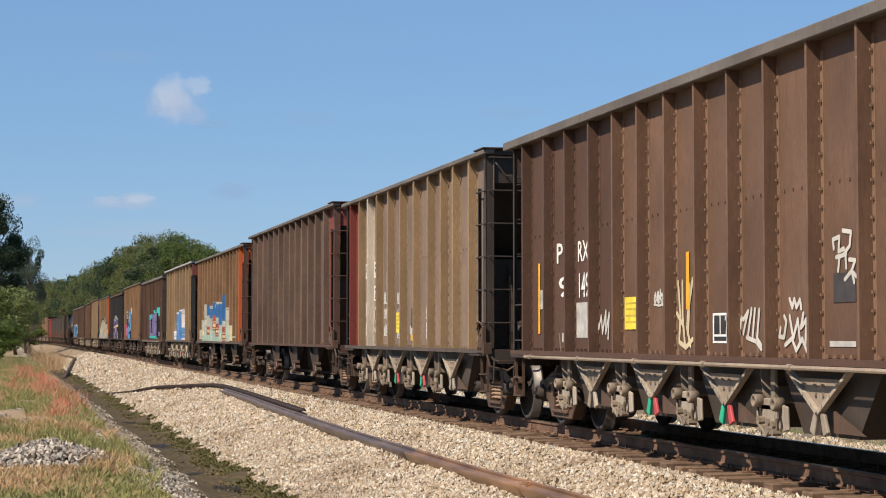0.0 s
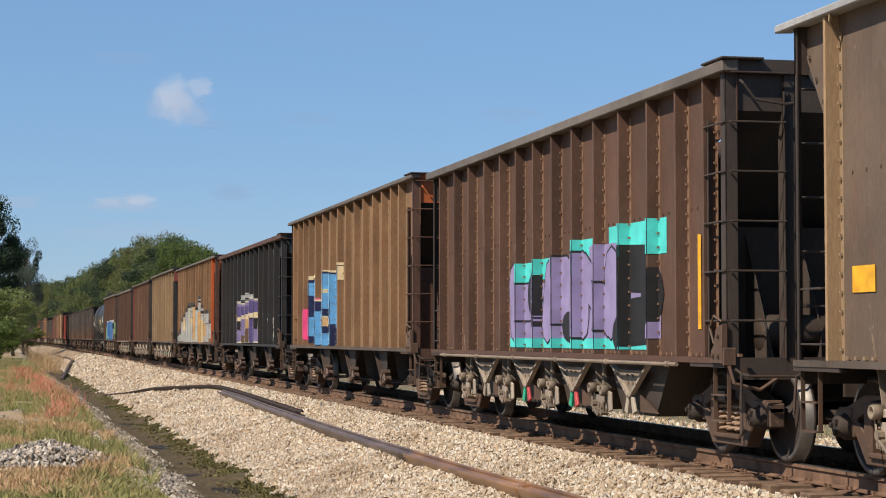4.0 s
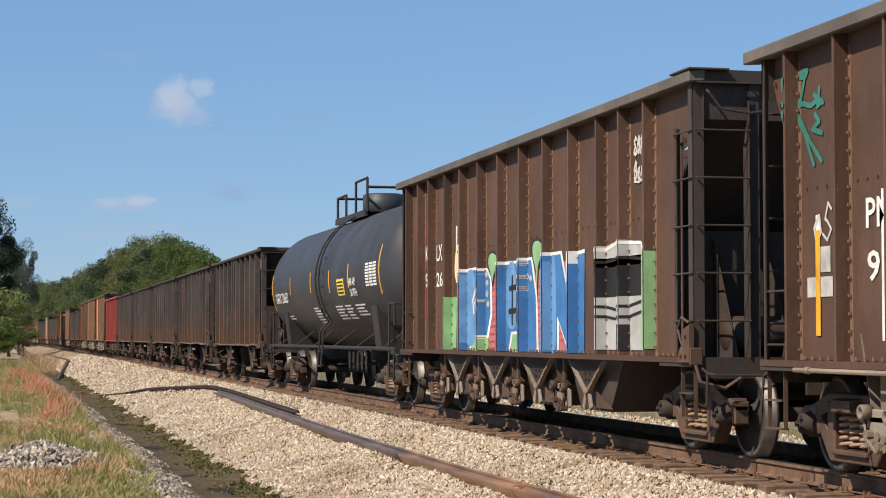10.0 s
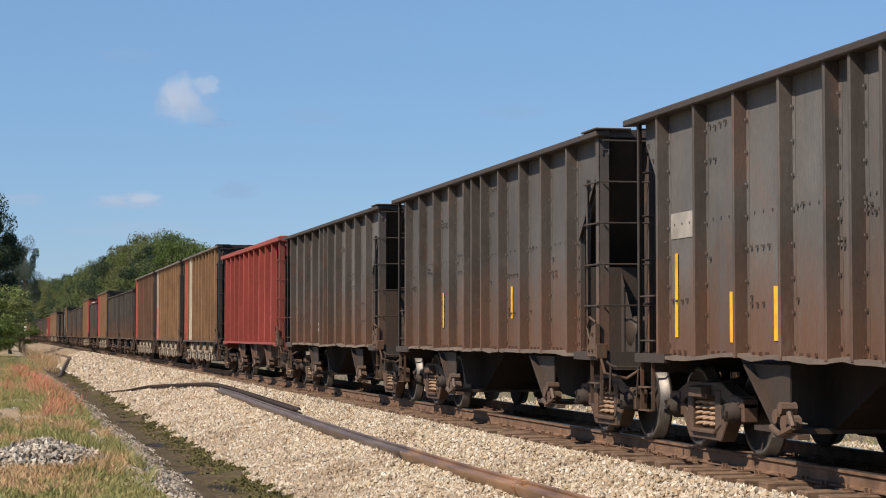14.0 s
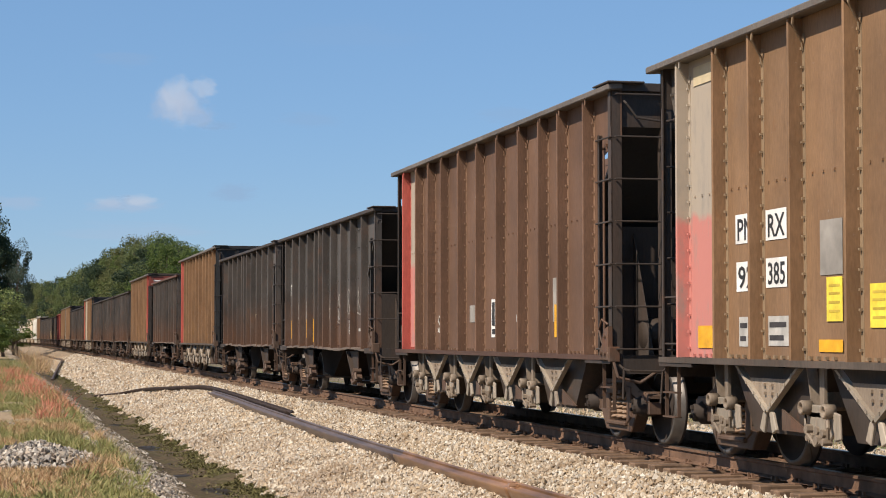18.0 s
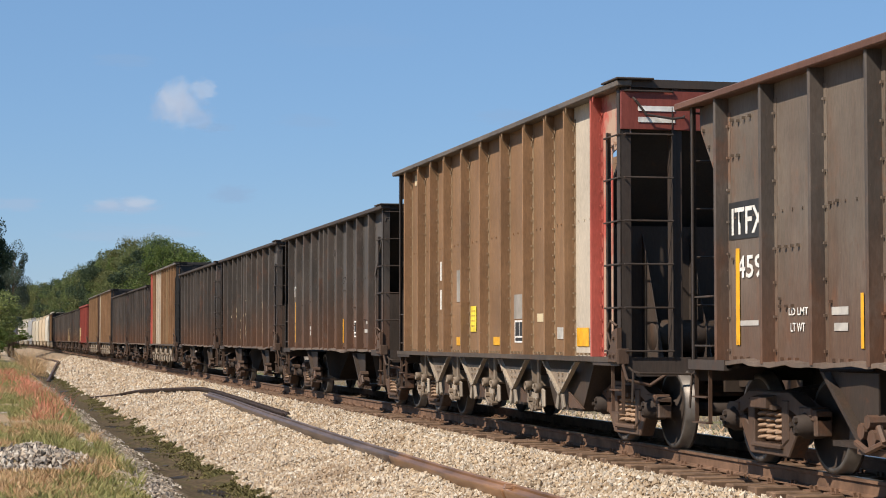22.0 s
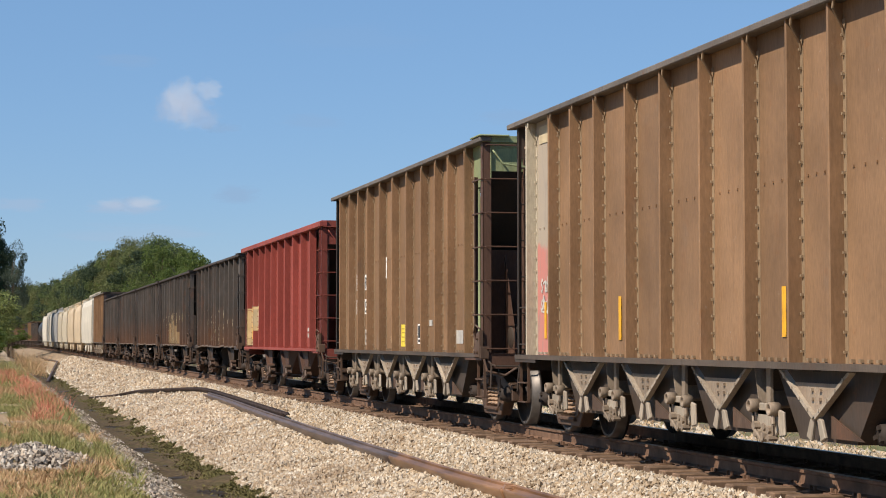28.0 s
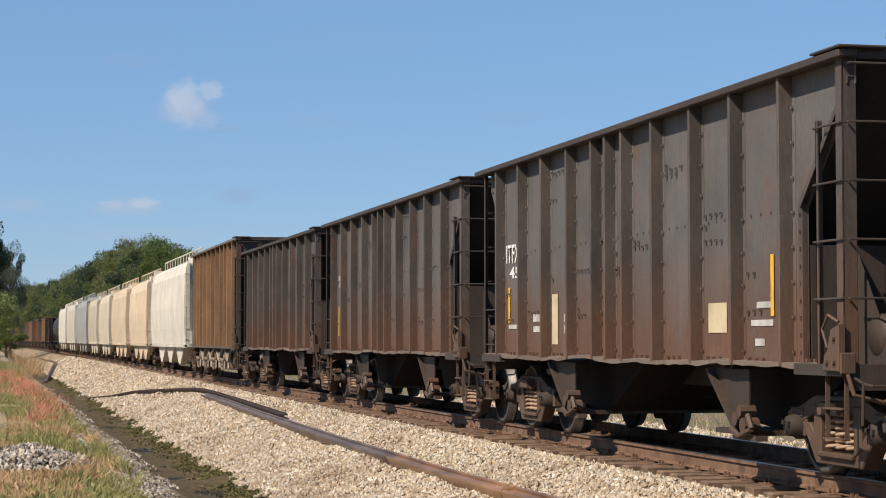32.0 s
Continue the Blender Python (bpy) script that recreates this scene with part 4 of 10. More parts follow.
def build_ground():
    xs = sorted(set([-3000, -1200, -400, -150, -60, -30, -15, -8] + [round(-5 + 0.25 * i, 2) for i in range(77)] + [16, 18, 22, 30, 60, 150, 400, 1200, 3000]))
    ys = sorted(set([-2000, -600, -200, -60, -20] + [0.5 * i for i in range(0, 121)] + [60 + 2 * i for i in range(71)] + [200 + 10 * i for i in range(51)] + [800, 1200, 2500, 4500]))
    verts, faces = [], []
    for y in ys:
        s = bend(y)
        for x in xs:
            z = profile(x)
            if -6 < x < 7.0 or 10.4 < x < 14:
                z += rough_ground(x, y)
            verts.append((x + s, y, z))
    w = len(xs)
    for j in range(len(ys) - 1):
        for i in range(w - 1):
            a = j * w + i
            faces.append((a, a + 1, a + 1 + w, a + w))
    me = bpy.data.meshes.new("ground")
    me.from_pydata(verts, [], faces)
    me.polygons.foreach_set("use_smooth", [True] * len(me.polygons))
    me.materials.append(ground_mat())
    tagged(new("ground", me), "gravel verge, ditch and stone ballast bank beside the track", "ground", kind="structure")


build_ground()


# ---------------------------------------------------------------- track
def rail_profile(s=1.0):
    return [(-0.07 * s, -0.17), (0.07 * s, -0.17), (0.07 * s, -0.158), (0.012, -0.14), (0.012, -0.045), (0.036, -0.035), (0.036, -0.004), (0.03, 0.0),
            (-0.03, 0.0), (-0.036, -0.004), (-0.036, -0.035), (-0.012, -0.045), (-0.012, -0.14), (-0.07 * s, -0.158)]


def build_track():
    track = tagged(new("railway_track"), "rusty steel rails spiked to old timber sleepers", "track", kind="structure")
    ys = [-60] + [10 * i for i in range(0, 25)] + [250 + 15 * i for i in range(30)]
    prof = rail_profile()
    for x in (-0.753, 0.753):
        bm = bmesh.new()
        rings = [[bm.verts.new((TRACK_X + bend(y) + x + p, y, z)) for p, z in prof] for y in ys]
        for a, b in zip(rings, rings[1:]):
            for i in range(len(prof)):
                j = (i + 1) % len(prof)
                f = bm.faces.new((a[i], a[j], b[j], b[i]))
                f.material_index = 1 if i in (7, 6, 8) else 0
        me = bpy.data.meshes.new("rail")
        bm.to_mesh(me)
        bm.free()
        me.materials.append(RAILRUST)
        me.materials.append(RAILHEAD)
        part("rail", me, [RAILRUST, RAILHEAD], track)

    def tie(bm):
        box(bm, -1.3, 1.3, -0.11, 0.11, -0.36, -0.178)
        bmesh.ops.bevel(bm, geom=bm.edges[:], offset=0.012, segments=1, affect="EDGES")

    def plate(bm):
        for x in (-0.753, 0.753):
            box(bm, x - 0.17, x + 0.17, -0.09, 0.09, -0.18, -0.166)
            for sx in (-0.1, 0.1):
                for sy in (-0.05, 0.05):
                    box(bm, x + sx - 0.012, x + sx + 0.012, sy - 0.012, sy + 0.012, -0.17, -0.125)
    timber = plain("old_timber", (0.15, 0.094, 0.058), 0.9, 0, 0.45, 7)
    tm, pm = mesh("sleeper", tie), mesh("tie_plate", plate)
    y = 8.0
    k = 0
    while k < 280:
        y += 0.52 + random.uniform(-0.02, 0.02)
        t = part("sleeper", tm, timber, track, (TRACK_X + random.uniform(-0.05, 0.05), y, random.uniform(-0.012, 0.004)), turn=(0, 0, random.uniform(-0.015, 0.015)))
        if y < 70:
            part("tie_plate", pm, RAILRUST, t)
        k += 1


def lay_rail(name, line, roll, mat, label, size=1.0):
    """A loose length of rail along a bent line, rolled over on its side."""
    pts = []
    for i in range(len(line) - 1):
        p0, p1, p2, p3 = (Vector(line[max(0, min(len(line) - 1, i + k))]) for k in (-1, 0, 1, 2))
        for k in range(6):
            u = k / 6
            pts.append(0.5 * ((2 * p1) + (p2 - p0) * u + (2 * p0 - 5 * p1 + 4 * p2 - p3) * u * u + (3 * p1 - p0 - 3 * p2 + p3) * u ** 3))
    pts.append(Vector(line[-1]))
    bm = bmesh.new()
    c, s = math.cos(radians(roll)), math.sin(radians(roll))
    # the foot is slightly crowned, so that it takes a soft highlight
    prof = [(-0.076, -0.085), (-0.045, -0.094), (0.0, -0.097), (0.045, -0.094), (0.076, -0.085), (0.076, -0.072), (0.012, -0.055), (0.012, 0.04), (0.036, 0.05), (0.036, 0.08), (0.03, 0.085),
            (-0.03, 0.085), (-0.036, 0.08), (-0.036, 0.05), (-0.012, 0.04), (-0.012, -0.055), (-0.076, -0.072)]
    prof = [(size * (c * x - s * z), size * (s * x + c * z)) for x, z in prof]
    rings = []
    for i, p in enumerate(pts):
        d = (pts[min(i + 1, len(pts) - 1)] - pts[max(i - 1, 0)]).normalized()
        side = d.cross(Vector((0, 0, 1))).normalized()
        up = side.cross(d)
        rings.append([bm.verts.new(p + side * a + up * b) for a, b in prof])
    for a, b in zip(rings, rings[1:]):
        for i in range(len(prof)):
            j = (i + 1) % len(prof)
            bm.faces.new((a[i], a[j], b[j], b[i])).smooth = i < 4
    bm.faces.new(rings[0])
    bm.faces.new(rings[-1])
    bmesh.ops.recalc_face_normals(bm, faces=bm.faces)
    me = bpy.data.meshes.new(name)
    bm.to_mesh(me)
    bm.free()
    me.materials.append(mat)
    tagged(new(name, me), label, "rail")


def build_old_rails():
    brown = plain("weathered_rail", (0.22, 0.115, 0.055), 0.38, 0.15, 0.5, 0.8, 0.6)
    dark = plain("dark_weathered_rail", (0.045, 0.031, 0.025), 0.75, 0.0, 0.4, 2, 0.15)
    grey = plain("grey_weathered_rail", (0.11, 0.077, 0.06), 0.45, 0.1, 0.4, 1.0, 0.45)
    lay_rail("old_rail", [(5.86, 10.0, -0.46), (5.8, 20.4, -0.46), (5.79, 21.4, -0.46), (5.79, 24.1, -0.47), (5.8, 27.7, -0.46)], -62, brown,
             "rusty discarded steel rail lying on its side on the ballast bank", 1.08)
    lay_rail("old_rail", [(5.8, 27.7, -0.46), (5.83, 32.6, -0.45), (5.91, 39.6, -0.42), (6.0, 44.7, -0.4), (6.12, 51.2, -0.36), (6.19, 56.6, -0.35)], -62, grey,
             "grey-brown discarded steel rail lying on its side on the ballast bank", 1.08)
    lay_rail("old_rail", [(6.04, 40.0, -0.3), (6.13, 44.7, -0.28), (6.27, 51.2, -0.26), (6.37, 57, -0.25), (6.3, 60.5, -0.27), (5.87, 64.4, -0.39), (5.2, 70.3, -0.6), (4.5, 72.7, -0.82), (3.85, 76.2, -1.0)], -65, dark,
             "dark bent steel rail dipping from the ballast bank into the ditch", 0.72)


build_track()
build_old_rails()
# ---------------------------------------------------------------- the train
SPECS = [
    # key, kind, length, top, colour, options
    ("A", "vee", 14.0, 4.05, "brown", dict(pipe=True, tags=True, panel_colors={"rear": "darkbrown", 0: "darkbrown", 1: "darkbrown", 2: "darkbrown", 3: "darkbrown"}, rib_colors={0: "darkbrown", 1: "darkbrown", 2: "darkbrown", 3: "darkbrown"})),
    ("B", "vee", 12.3, 4.08, "mauve", dict(tags=True, rib_color="palerib", front_color="board", panel_colors={"rear": "rust", 0: "rust"}, rib_colors={0: "rust", 2: "whiterib", 3: "palerib"})),
    ("C", "bay3", 14.9, 4.2, "umber", dict(front_color="rust", panel_colors={"front": "rust"})),
    ("D", "bay3", 14.8, 4.07, "tan", dict(front_color="orange", panel_colors={"front": "orange", "rear": "darkbrown"}, rib_colors={14: "orange"})),
    ("E", "vee", 12.7, 4.17, "greybrown", dict(tags=True, band="rust", rib_color="palerib", front_color="jet", panel_colors={"front": "jet"}, chord_color="grey")),
    ("F", "vee", 13.6, 4.05, "redbrown", dict(pipe=True, tags=True, front_color="board")),
    ("G", "bay3", 14.9, 4.15, "tan", dict(front_color="orange", rib_color="tan")),
    ("H", "bay3", 14.5, 3.95, "jet", dict(chord_color="darkbrown")),
    ("I", "bay3", 14.9, 4.06, "tan", dict(front_color="orange", panel_colors={"front": "orange", "rear": "darkbrown"}, rib_colors={14: "orange"})),
    ("J", "vee", 12.8, 4.19, "greybrown", dict(tags="swap", band="rust", rib_color="palerib", front_color="jet", panel_colors={"front": "jet", "rear": "jet"})),
    ("K", "vee", 12.4, 4.1, "brown", dict(front_color="board", panel_colors={"rear": "rust", 0: "rust"}, rib_colors={0: "rust"})),
    ("L", "vee", 13.8, 4.02, "redbrown", dict(pipe=True, front_color="board")),
    ("M", "vee", 15.0, 4.06, "redbrown", dict(chute="chutedark", front_color="board")),
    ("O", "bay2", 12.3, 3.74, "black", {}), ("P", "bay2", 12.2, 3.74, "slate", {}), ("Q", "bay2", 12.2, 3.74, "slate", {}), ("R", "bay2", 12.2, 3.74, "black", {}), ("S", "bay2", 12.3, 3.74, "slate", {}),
    ("T", "bay3", 12.8, 3.82, "red", dict(front_color="rust")),
    ("U", "vee", 12.4, 4.25, "tan", dict(front_color="jet", panel_colors={"rear": "pink", 0: "twotone"}, rib_colors={0: "redrib", 2: "whiterib"})),
    ("V", "vee", 12.4, 4.25, "tan", dict(front_color="jet", panel_colors={"rear": "chordgrey", 0: "twotone"}, rib_colors={0: "twotone"})),
    ("W", "vee", 12.4, 4.25, "brown", dict(front_color="board", panel_colors={"rear": "pink", 0: "twotone"}, rib_colors={0: "redrib"})),
    ("X", "bay2", 12.3, 3.74, "black", {}), ("Y", "bay2", 12.2, 3.74, "slate", {}),
    ("Z", "vee", 12.4, 4.25, "tan", dict(front_color="jet", panel_colors={"rear": "pink", 0: "twotone"}, rib_colors={0: "redrib"})),
    ("a", "bay2", 12.2, 3.74, "worn", {}),
    ("b", "vee", 12.4, 4.25, "tan", dict(front_color="board", band="rust", panel_colors={"front": "pink", 9: "whiterib"}, rib_colors={10: "redrib"})),
    ("c", "bay2", 12.2, 3.74, "black", {}), ("d", "bay2", 12.2, 3.74, "slate", {}), ("e", "bay2", 12.2, 3.74, "slate", {}),
    ("f", "vee", 12.4, 4.25, "tan", dict(front_color="jet", panel_colors={"rear": "pink", 0: "twotone"}, rib_colors={0: "redrib", 3: "whiterib", 4: "whiterib", 7: "palerib"})),
    ("g", "bay2", 12.2, 3.74, "black", {}), ("h", "bay2", 12.2, 3.74, "black", {}),
    ("i", "vee", 12.4, 4.25, "tan", dict(front_color="jet", panel_colors={"rear": "pink", 0: "twotone"}, rib_colors={0: "cream"})),
    ("j", "vee", 12.4, 4.25, "tan", dict(front_color="green", panel_colors={"front": "green", "rear": "black"})),
    ("k", "bay3", 12.9, 3.85, "red", dict(front_color="rust")),
    ("l", "bay2", 12.2, 3.74, "slate", {}), ("m", "bay2", 12.2, 3.74, "slate", {}), ("n", "bay2", 12.2, 3.74, "slate", {}), ("o", "bay2", 12.2, 3.74, "slate", {}), ("p", "bay2", 12.2, 3.74, "black", {}),
    ("q", "vee", 12.4, 4.25, "tan", dict(front_color="board", panel_colors={"front": "rust"})),
]
WORDS = {"black": "black", "slate": "dark grey", "worn": "grey-brown", "mauve": "mauve-brown", "umber": "umber-brown", "jet": "jet black", "brown": "brown", "darkbrown": "dark brown", "redbrown": "reddish brown", "tan": "tan-brown", "greybrown": "grey-brown", "red": "red"}
SHAPE = {"vee": "four white outlet chutes", "bay2": "two slanting discharge chutes", "bay3": "three discharge bays"}
for key, kind, length, top, color, opt in SPECS:
    CARS[key] = hopper(key, kind, length, top, color, label=f"weathered {WORDS[color]} open-top hopper car with {SHAPE[kind]}", **opt)


# ---------------------------------------------------------------- lettering, plates and graffiti
SPRAY = {k: plain(k + "_spray", v, 0.6, 0.0, 0.18, 3.0, 0.3, 0.05) for k, v in {
    "cream": (0.72, 0.6, 0.36), "blue": (0.05, 0.17, 0.38), "chalk": (0.52, 0.49, 0.43), "oldcream": (0.52, 0.43, 0.27), "sky": (0.14, 0.36, 0.58), "paleblue": (0.13, 0.28, 0.49), "navy": (0.02, 0.025, 0.07), "purple": (0.12, 0.095, 0.22), "lilac": (0.25, 0.21, 0.36),
    "teal": (0.08, 0.55, 0.5), "mint": (0.42, 0.53, 0.45), "foam": (0.47, 0.47, 0.4), "green": (0.24, 0.42, 0.2), "pink": (0.72, 0.1, 0.26), "rose": (0.5, 0.16, 0.16), "peach": (0.56, 0.36, 0.17), "sand": (0.6, 0.47, 0.26),
    "silver": (0.42, 0.42, 0.395), "white": (0.75, 0.73, 0.68), "ink": (0.02, 0.02, 0.02), "lime": (0.5, 0.75, 0.05), "brick": (0.4, 0.085, 0.065), "dark": (0.085, 0.08, 0.08), "jade": (0.035, 0.17, 0.13), "palerose": (0.5, 0.27, 0.22), "stain": (0.16, 0.1, 0.06), "fawn": (0.27, 0.19, 0.11), "ivory": (0.6, 0.56, 0.43)}.items()}
FLAT = {"yellow": YELLOW, "white": PALE, "pale": plain("patch_grey", (0.28, 0.255, 0.22), 0.7, 0, 0.3, 3), "lemon": LEMON, "cream": SPRAY["oldcream"], "dark": plain("patch_dark", (0.05, 0.045, 0.045), 0.7),
        "lime": SPRAY["lime"], "bluetag": SPRAY["sky"], "ochre": plain("faded_print", (0.5, 0.36, 0.05), 0.6), "redpatch": plain("patch_red", (0.16, 0.035, 0.025), 0.7, 0, 0.3), "drip": SPRAY["white"], "patch": plain("patch_white", (0.48, 0.45, 0.39), 0.7, 0, 0.3, 3)}
TAGNAME = {"yellow": ("reflector", "yellow reflective strip"), "white": ("stencil_bar", "white stencilled line"), "pale": ("paint_patch", "grey touch-up paint patch"), "lemon": ("placard", "yellow placard"),
           "cream": ("paint_patch", "cream paint patch"), "dark": ("paint_patch", "black paint patch"), "lime": ("placard", "lime green sticker"), "bluetag": ("placard", "light blue sticker"),
           "redpatch": ("paint_patch", "dull red paint patch"), "drip": ("drip", "white paint drip"), "patch": ("paint_patch", "ragged white paint patch")}


def stroke(pts, w):
    """A painted line as convex pieces: its legs and round joints."""
    out = []
    for (ya, za), (yb, zb) in zip(pts, pts[1:]):
        d = math.hypot(yb - ya, zb - za) or 1e-6
        ny, nz = -(zb - za) / d * w / 2, (yb - ya) / d * w / 2
        out.append([(ya + ny, za + nz), (yb + ny, zb + nz), (yb - ny, zb - nz), (ya - ny, za - nz)])
    for y, z in pts:
        out.append([(y + w / 2 * math.cos(a * math.pi / 4), z + w / 2 * math.sin(a * math.pi / 4)) for a in range(8)])
    return out


def oval(y, z, ry, rz, n=14):
    return [(y + ry * math.cos(2 * math.pi * a / n), z + rz * math.sin(2 * math.pi * a / n)) for a in range(n)]


HOOKS = (
    [(0.1, 0.0), (0.25, 0.6), (0.45, 1.0), (0.6, 0.7), (0.35, 0.45), (0.75, 0.1)], [(0.15, 0.9), (0.3, 0.1), (0.55, 0.75), (0.7, 0.05), (0.95, 0.95)],
    [(0.8, 0.85), (0.45, 1.0), (0.2, 0.6), (0.5, 0.5), (0.8, 0.3), (0.5, 0.0), (0.1, 0.15)], [(0.2, 0.05), (0.3, 0.95), (0.65, 0.6), (0.35, 0.45), (0.85, 0.0)],
    [(0.5, 0.95), (0.15, 0.55), (0.4, 0.05), (0.8, 0.4), (0.6, 0.85), (0.3, 0.7)], [(0.1, 0.5), (0.9, 0.62)], [(0.45, 1.1), (0.5, -0.1)], [(0.75, 0.9), (0.2, 0.75), (0.55, 0.5), (0.15, 0.2), (0.85, 0.05)],
)


def scrawl(y, z, w, h, rnd, width):
    """A quick hand-drawn tag: slanting hooked letters run into each other, from the rear to the front of its box."""
    out = []
    n = max(2, round(w / (0.42 * h))) if w > 0.7 * h else max(2, round(w / 0.2))
    cell = w / n
    lean = rnd.uniform(-0.05, 0.14)
    for i in range(n):
        tall, drop = rnd.uniform(0.6, 1.0), rnd.uniform(0.0, 0.18)
        for hook in rnd.sample(HOOKS, 2 if rnd.random() < 0.6 else 1):
            pts = []
            for f, g in hook:
                yy = y - cell * (i + 0.02 + 1.1 * f + rnd.uniform(-0.07, 0.07)) - lean * h * (g - 0.5)
                pts.append((min(y, max(y - w, yy)), z + h * min(1.0, max(0.0, drop + tall * g * 0.86 + rnd.uniform(-0.03, 0.03)))))
            out += stroke(pts, width * rnd.uniform(0.75, 1.15))
    if rnd.random() < 0.5:
        out += stroke([(y - w * 0.05, z + h * 0.08), (y - w * 0.5, z + h * 0.02), (y - w * 0.98, z + h * 0.14)], width * 0.8)
    return out


# small shift of the plates and stencils of a car towards its rear
NUDGE = {"B": 0.06, "C": 0.35, "D": 0.34, "G": 0.1, "H": 0.04, "I": 0.03, "J": 0.09, "K": 0.19, "L": 0.12, "M": 0.12, "P": 0.2, "Q": 0.1, "S": -0.08, "T": -0.13, "V": 0.14, "W": 0.14, "X": 0.13, "Y": 0.08, "Z": 0.02, "a": 0.14, "b": -0.51, "c": -0.18, "d": -0.08, "e": 0.01, "f": 0.2, "j": 0.11, "k": 0.23, "l": 0.17, "m": -0.23, "n": -0.02}


def marks(key, kind, *boxes):
    car = CARS[key]
    for i, (y, z, w, h) in enumerate(boxes):
        y += NUDGE.get(key, 0.0)
        rnd = random.Random(f"{key}{kind}{i}")
        if z > 2.9 and y > -0.45 and kind in FLAT and car.rear_sheet:
            # a plate high on the sheet behind the first post
            lo, hi, x = car.rear_sheet
            bm = bmesh.new()
            bm.faces.new([bm.verts.new((x - 0.012, a, b)) for a, b in ((hi - 0.1, z), (hi - 0.1, z + h), (max(lo + 0.1, hi - 0.1 - w), z + h), (max(lo + 0.1, hi - 0.1 - w), z))])
            me = bpy.data.meshes.new("plate")
            bm.to_mesh(me)
            bm.free()
            me.materials.append(None)
            part(TAGNAME[kind][0], me, FLAT[kind], car.root, label=TAGNAME[kind][1])
            continue
        y = max(min(y, -1.0), -car.length + 1.0 + w)
        if kind in FLAT and kind not in ("patch", "drip") or kind in ("frame", "dripblob", "scrawl", "palescrawl", "tealscrawl"):
            y, w = car.snap(y, w)
        if kind in FLAT:
            name, label = TAGNAME[kind]
            polys = [box_poly(y, z, w, h)]
            if kind == "patch":
                polys = [box_poly(y - w * rnd.uniform(0, 0.2), z + h * k / 8, w * rnd.uniform(0.6, 0.85), h / 8 + 0.01) for k in range(8)]
            if kind == "pale" and z < 1.36 and 0.24 < h < 0.36:
                rows = [box_poly(y - 0.03, z + h * f, max(0.08, (w - 0.06) * g), 0.05) for f, g in ((0.62, 0.95), (0.18, 0.8))]
                car.decal("stencil_bar", rows, FLAT["dark"], 3, "dark stencilled line on a pale panel", flat=True)
            if kind == "lemon" and h > 0.2:
                rows = [box_poly(y - 0.05, z + h * f, max(0.08, w - 0.1), 0.022) for f in (0.2, 0.4, 0.6, 0.78)]
                car.decal("stencil_bar", rows, FLAT["ochre"], 5, "faded printed line", flat=True)
            car.decal(name, polys, PALE if kind == "pale" and z < 1.36 else FLAT[kind], 4 if kind in ("yellow", "lemon") else 2, label, flat=kind not in ("patch", "drip"))
        elif kind in ("scrawl", "palescrawl", "tealscrawl"):
            mat = {"scrawl": SPRAY["chalk"], "palescrawl": FLAT["pale"], "tealscrawl": SPRAY["teal"]}[kind]
            lines = []
            bands = max(1, round(h / 0.33)) if w < 0.9 * h and kind == "scrawl" else 1
            for b in range(bands):
                lines += scrawl(y, z + h * b / bands, w, h / bands * 0.92, rnd, 0.034)
            car.decal("graffiti_tag", lines, mat, 3, "hand-sprayed tag", flat=True)
        elif kind == "frame":
            car.decal("stencil_panel", [box_poly(y, z, w, h)], SPRAY["white"], 2, "white-framed test date panel", flat=True)
            t = 0.035
            car.decal("stencil_panel", [box_poly(y - t * 1.2, z + h * 0.3, w / 2 - 1.6 * t, h * 0.62), box_poly(y - w / 2 - t * 0.4, z + h * 0.3, w / 2 - 1.6 * t, h * 0.62),
                                        box_poly(y - t * 1.2, z + h * 0.08, w - 2.4 * t, h * 0.14)], DIGIT, 3, "black fields of the date panel", flat=True)
        elif kind == "magentaspray":
            car.decal("graffiti_dots", [oval(y - rnd.random() * w, z + rnd.random() * h, 0.05, 0.05, 8) for _ in range(9)], SPRAY["pink"], 2, "pink spray dots")
        elif kind == "dripblob":
            car.decal("graffiti_drip", [oval(y - w / 2, z + h * 0.85, w / 2, h * 0.16), [(y - w * 0.1, z + h * 0.8), (y - w * 0.9, z + h * 0.8), (y - w * 0.6, z), (y - w * 0.4, z)]], SPRAY["cream"], 3, "cream paint blob with a long drip", flat=True)


def word(key, style, text, y, z, w, h):
    car = CARS[key]
    y += NUDGE.get(key, 0.0)
    y, w = car.board(y, w) if h > 0.12 else car.snap(y, w)
    mat = {"plate": DIGIT, "white": WHITE, "palegrey": DIGIT, "dark": FLAT["dark"]}[style]
    me = letters(text)
    ext = max(-v.co.y for v in me.vertices) or 1.0
    x = PANEL_X - 0.0135
    if style in ("plate", "palegrey"):
        car.decal("number_board", [box_poly(y, z, w, h)], SPRAY["white"] if style == "plate" else SPRAY["chalk"], 2, "painted board behind the lettering", flat=True)
        size, squeeze = h * 0.76, 1.0
        wide = w * 0.84 / (ext * size)
        ob = part("lettering", me, mat, car.root, (x, y - w * 0.08, z + h * 0.12))
    else:
        if style == "white" and text.startswith("ITFX") and key == "a":
            car.decal("number_board", [box_poly(y + 0.06, z - 0.05, w + 0.12, h + 0.1)], DIGIT, 2, "black painted patch behind the lettering", flat=True)
        size = h
        wide = w / (ext * size)
        ob = part("lettering", me, mat, car.root, (x, y, z))
    ob.scale = (1, size * wide, size)


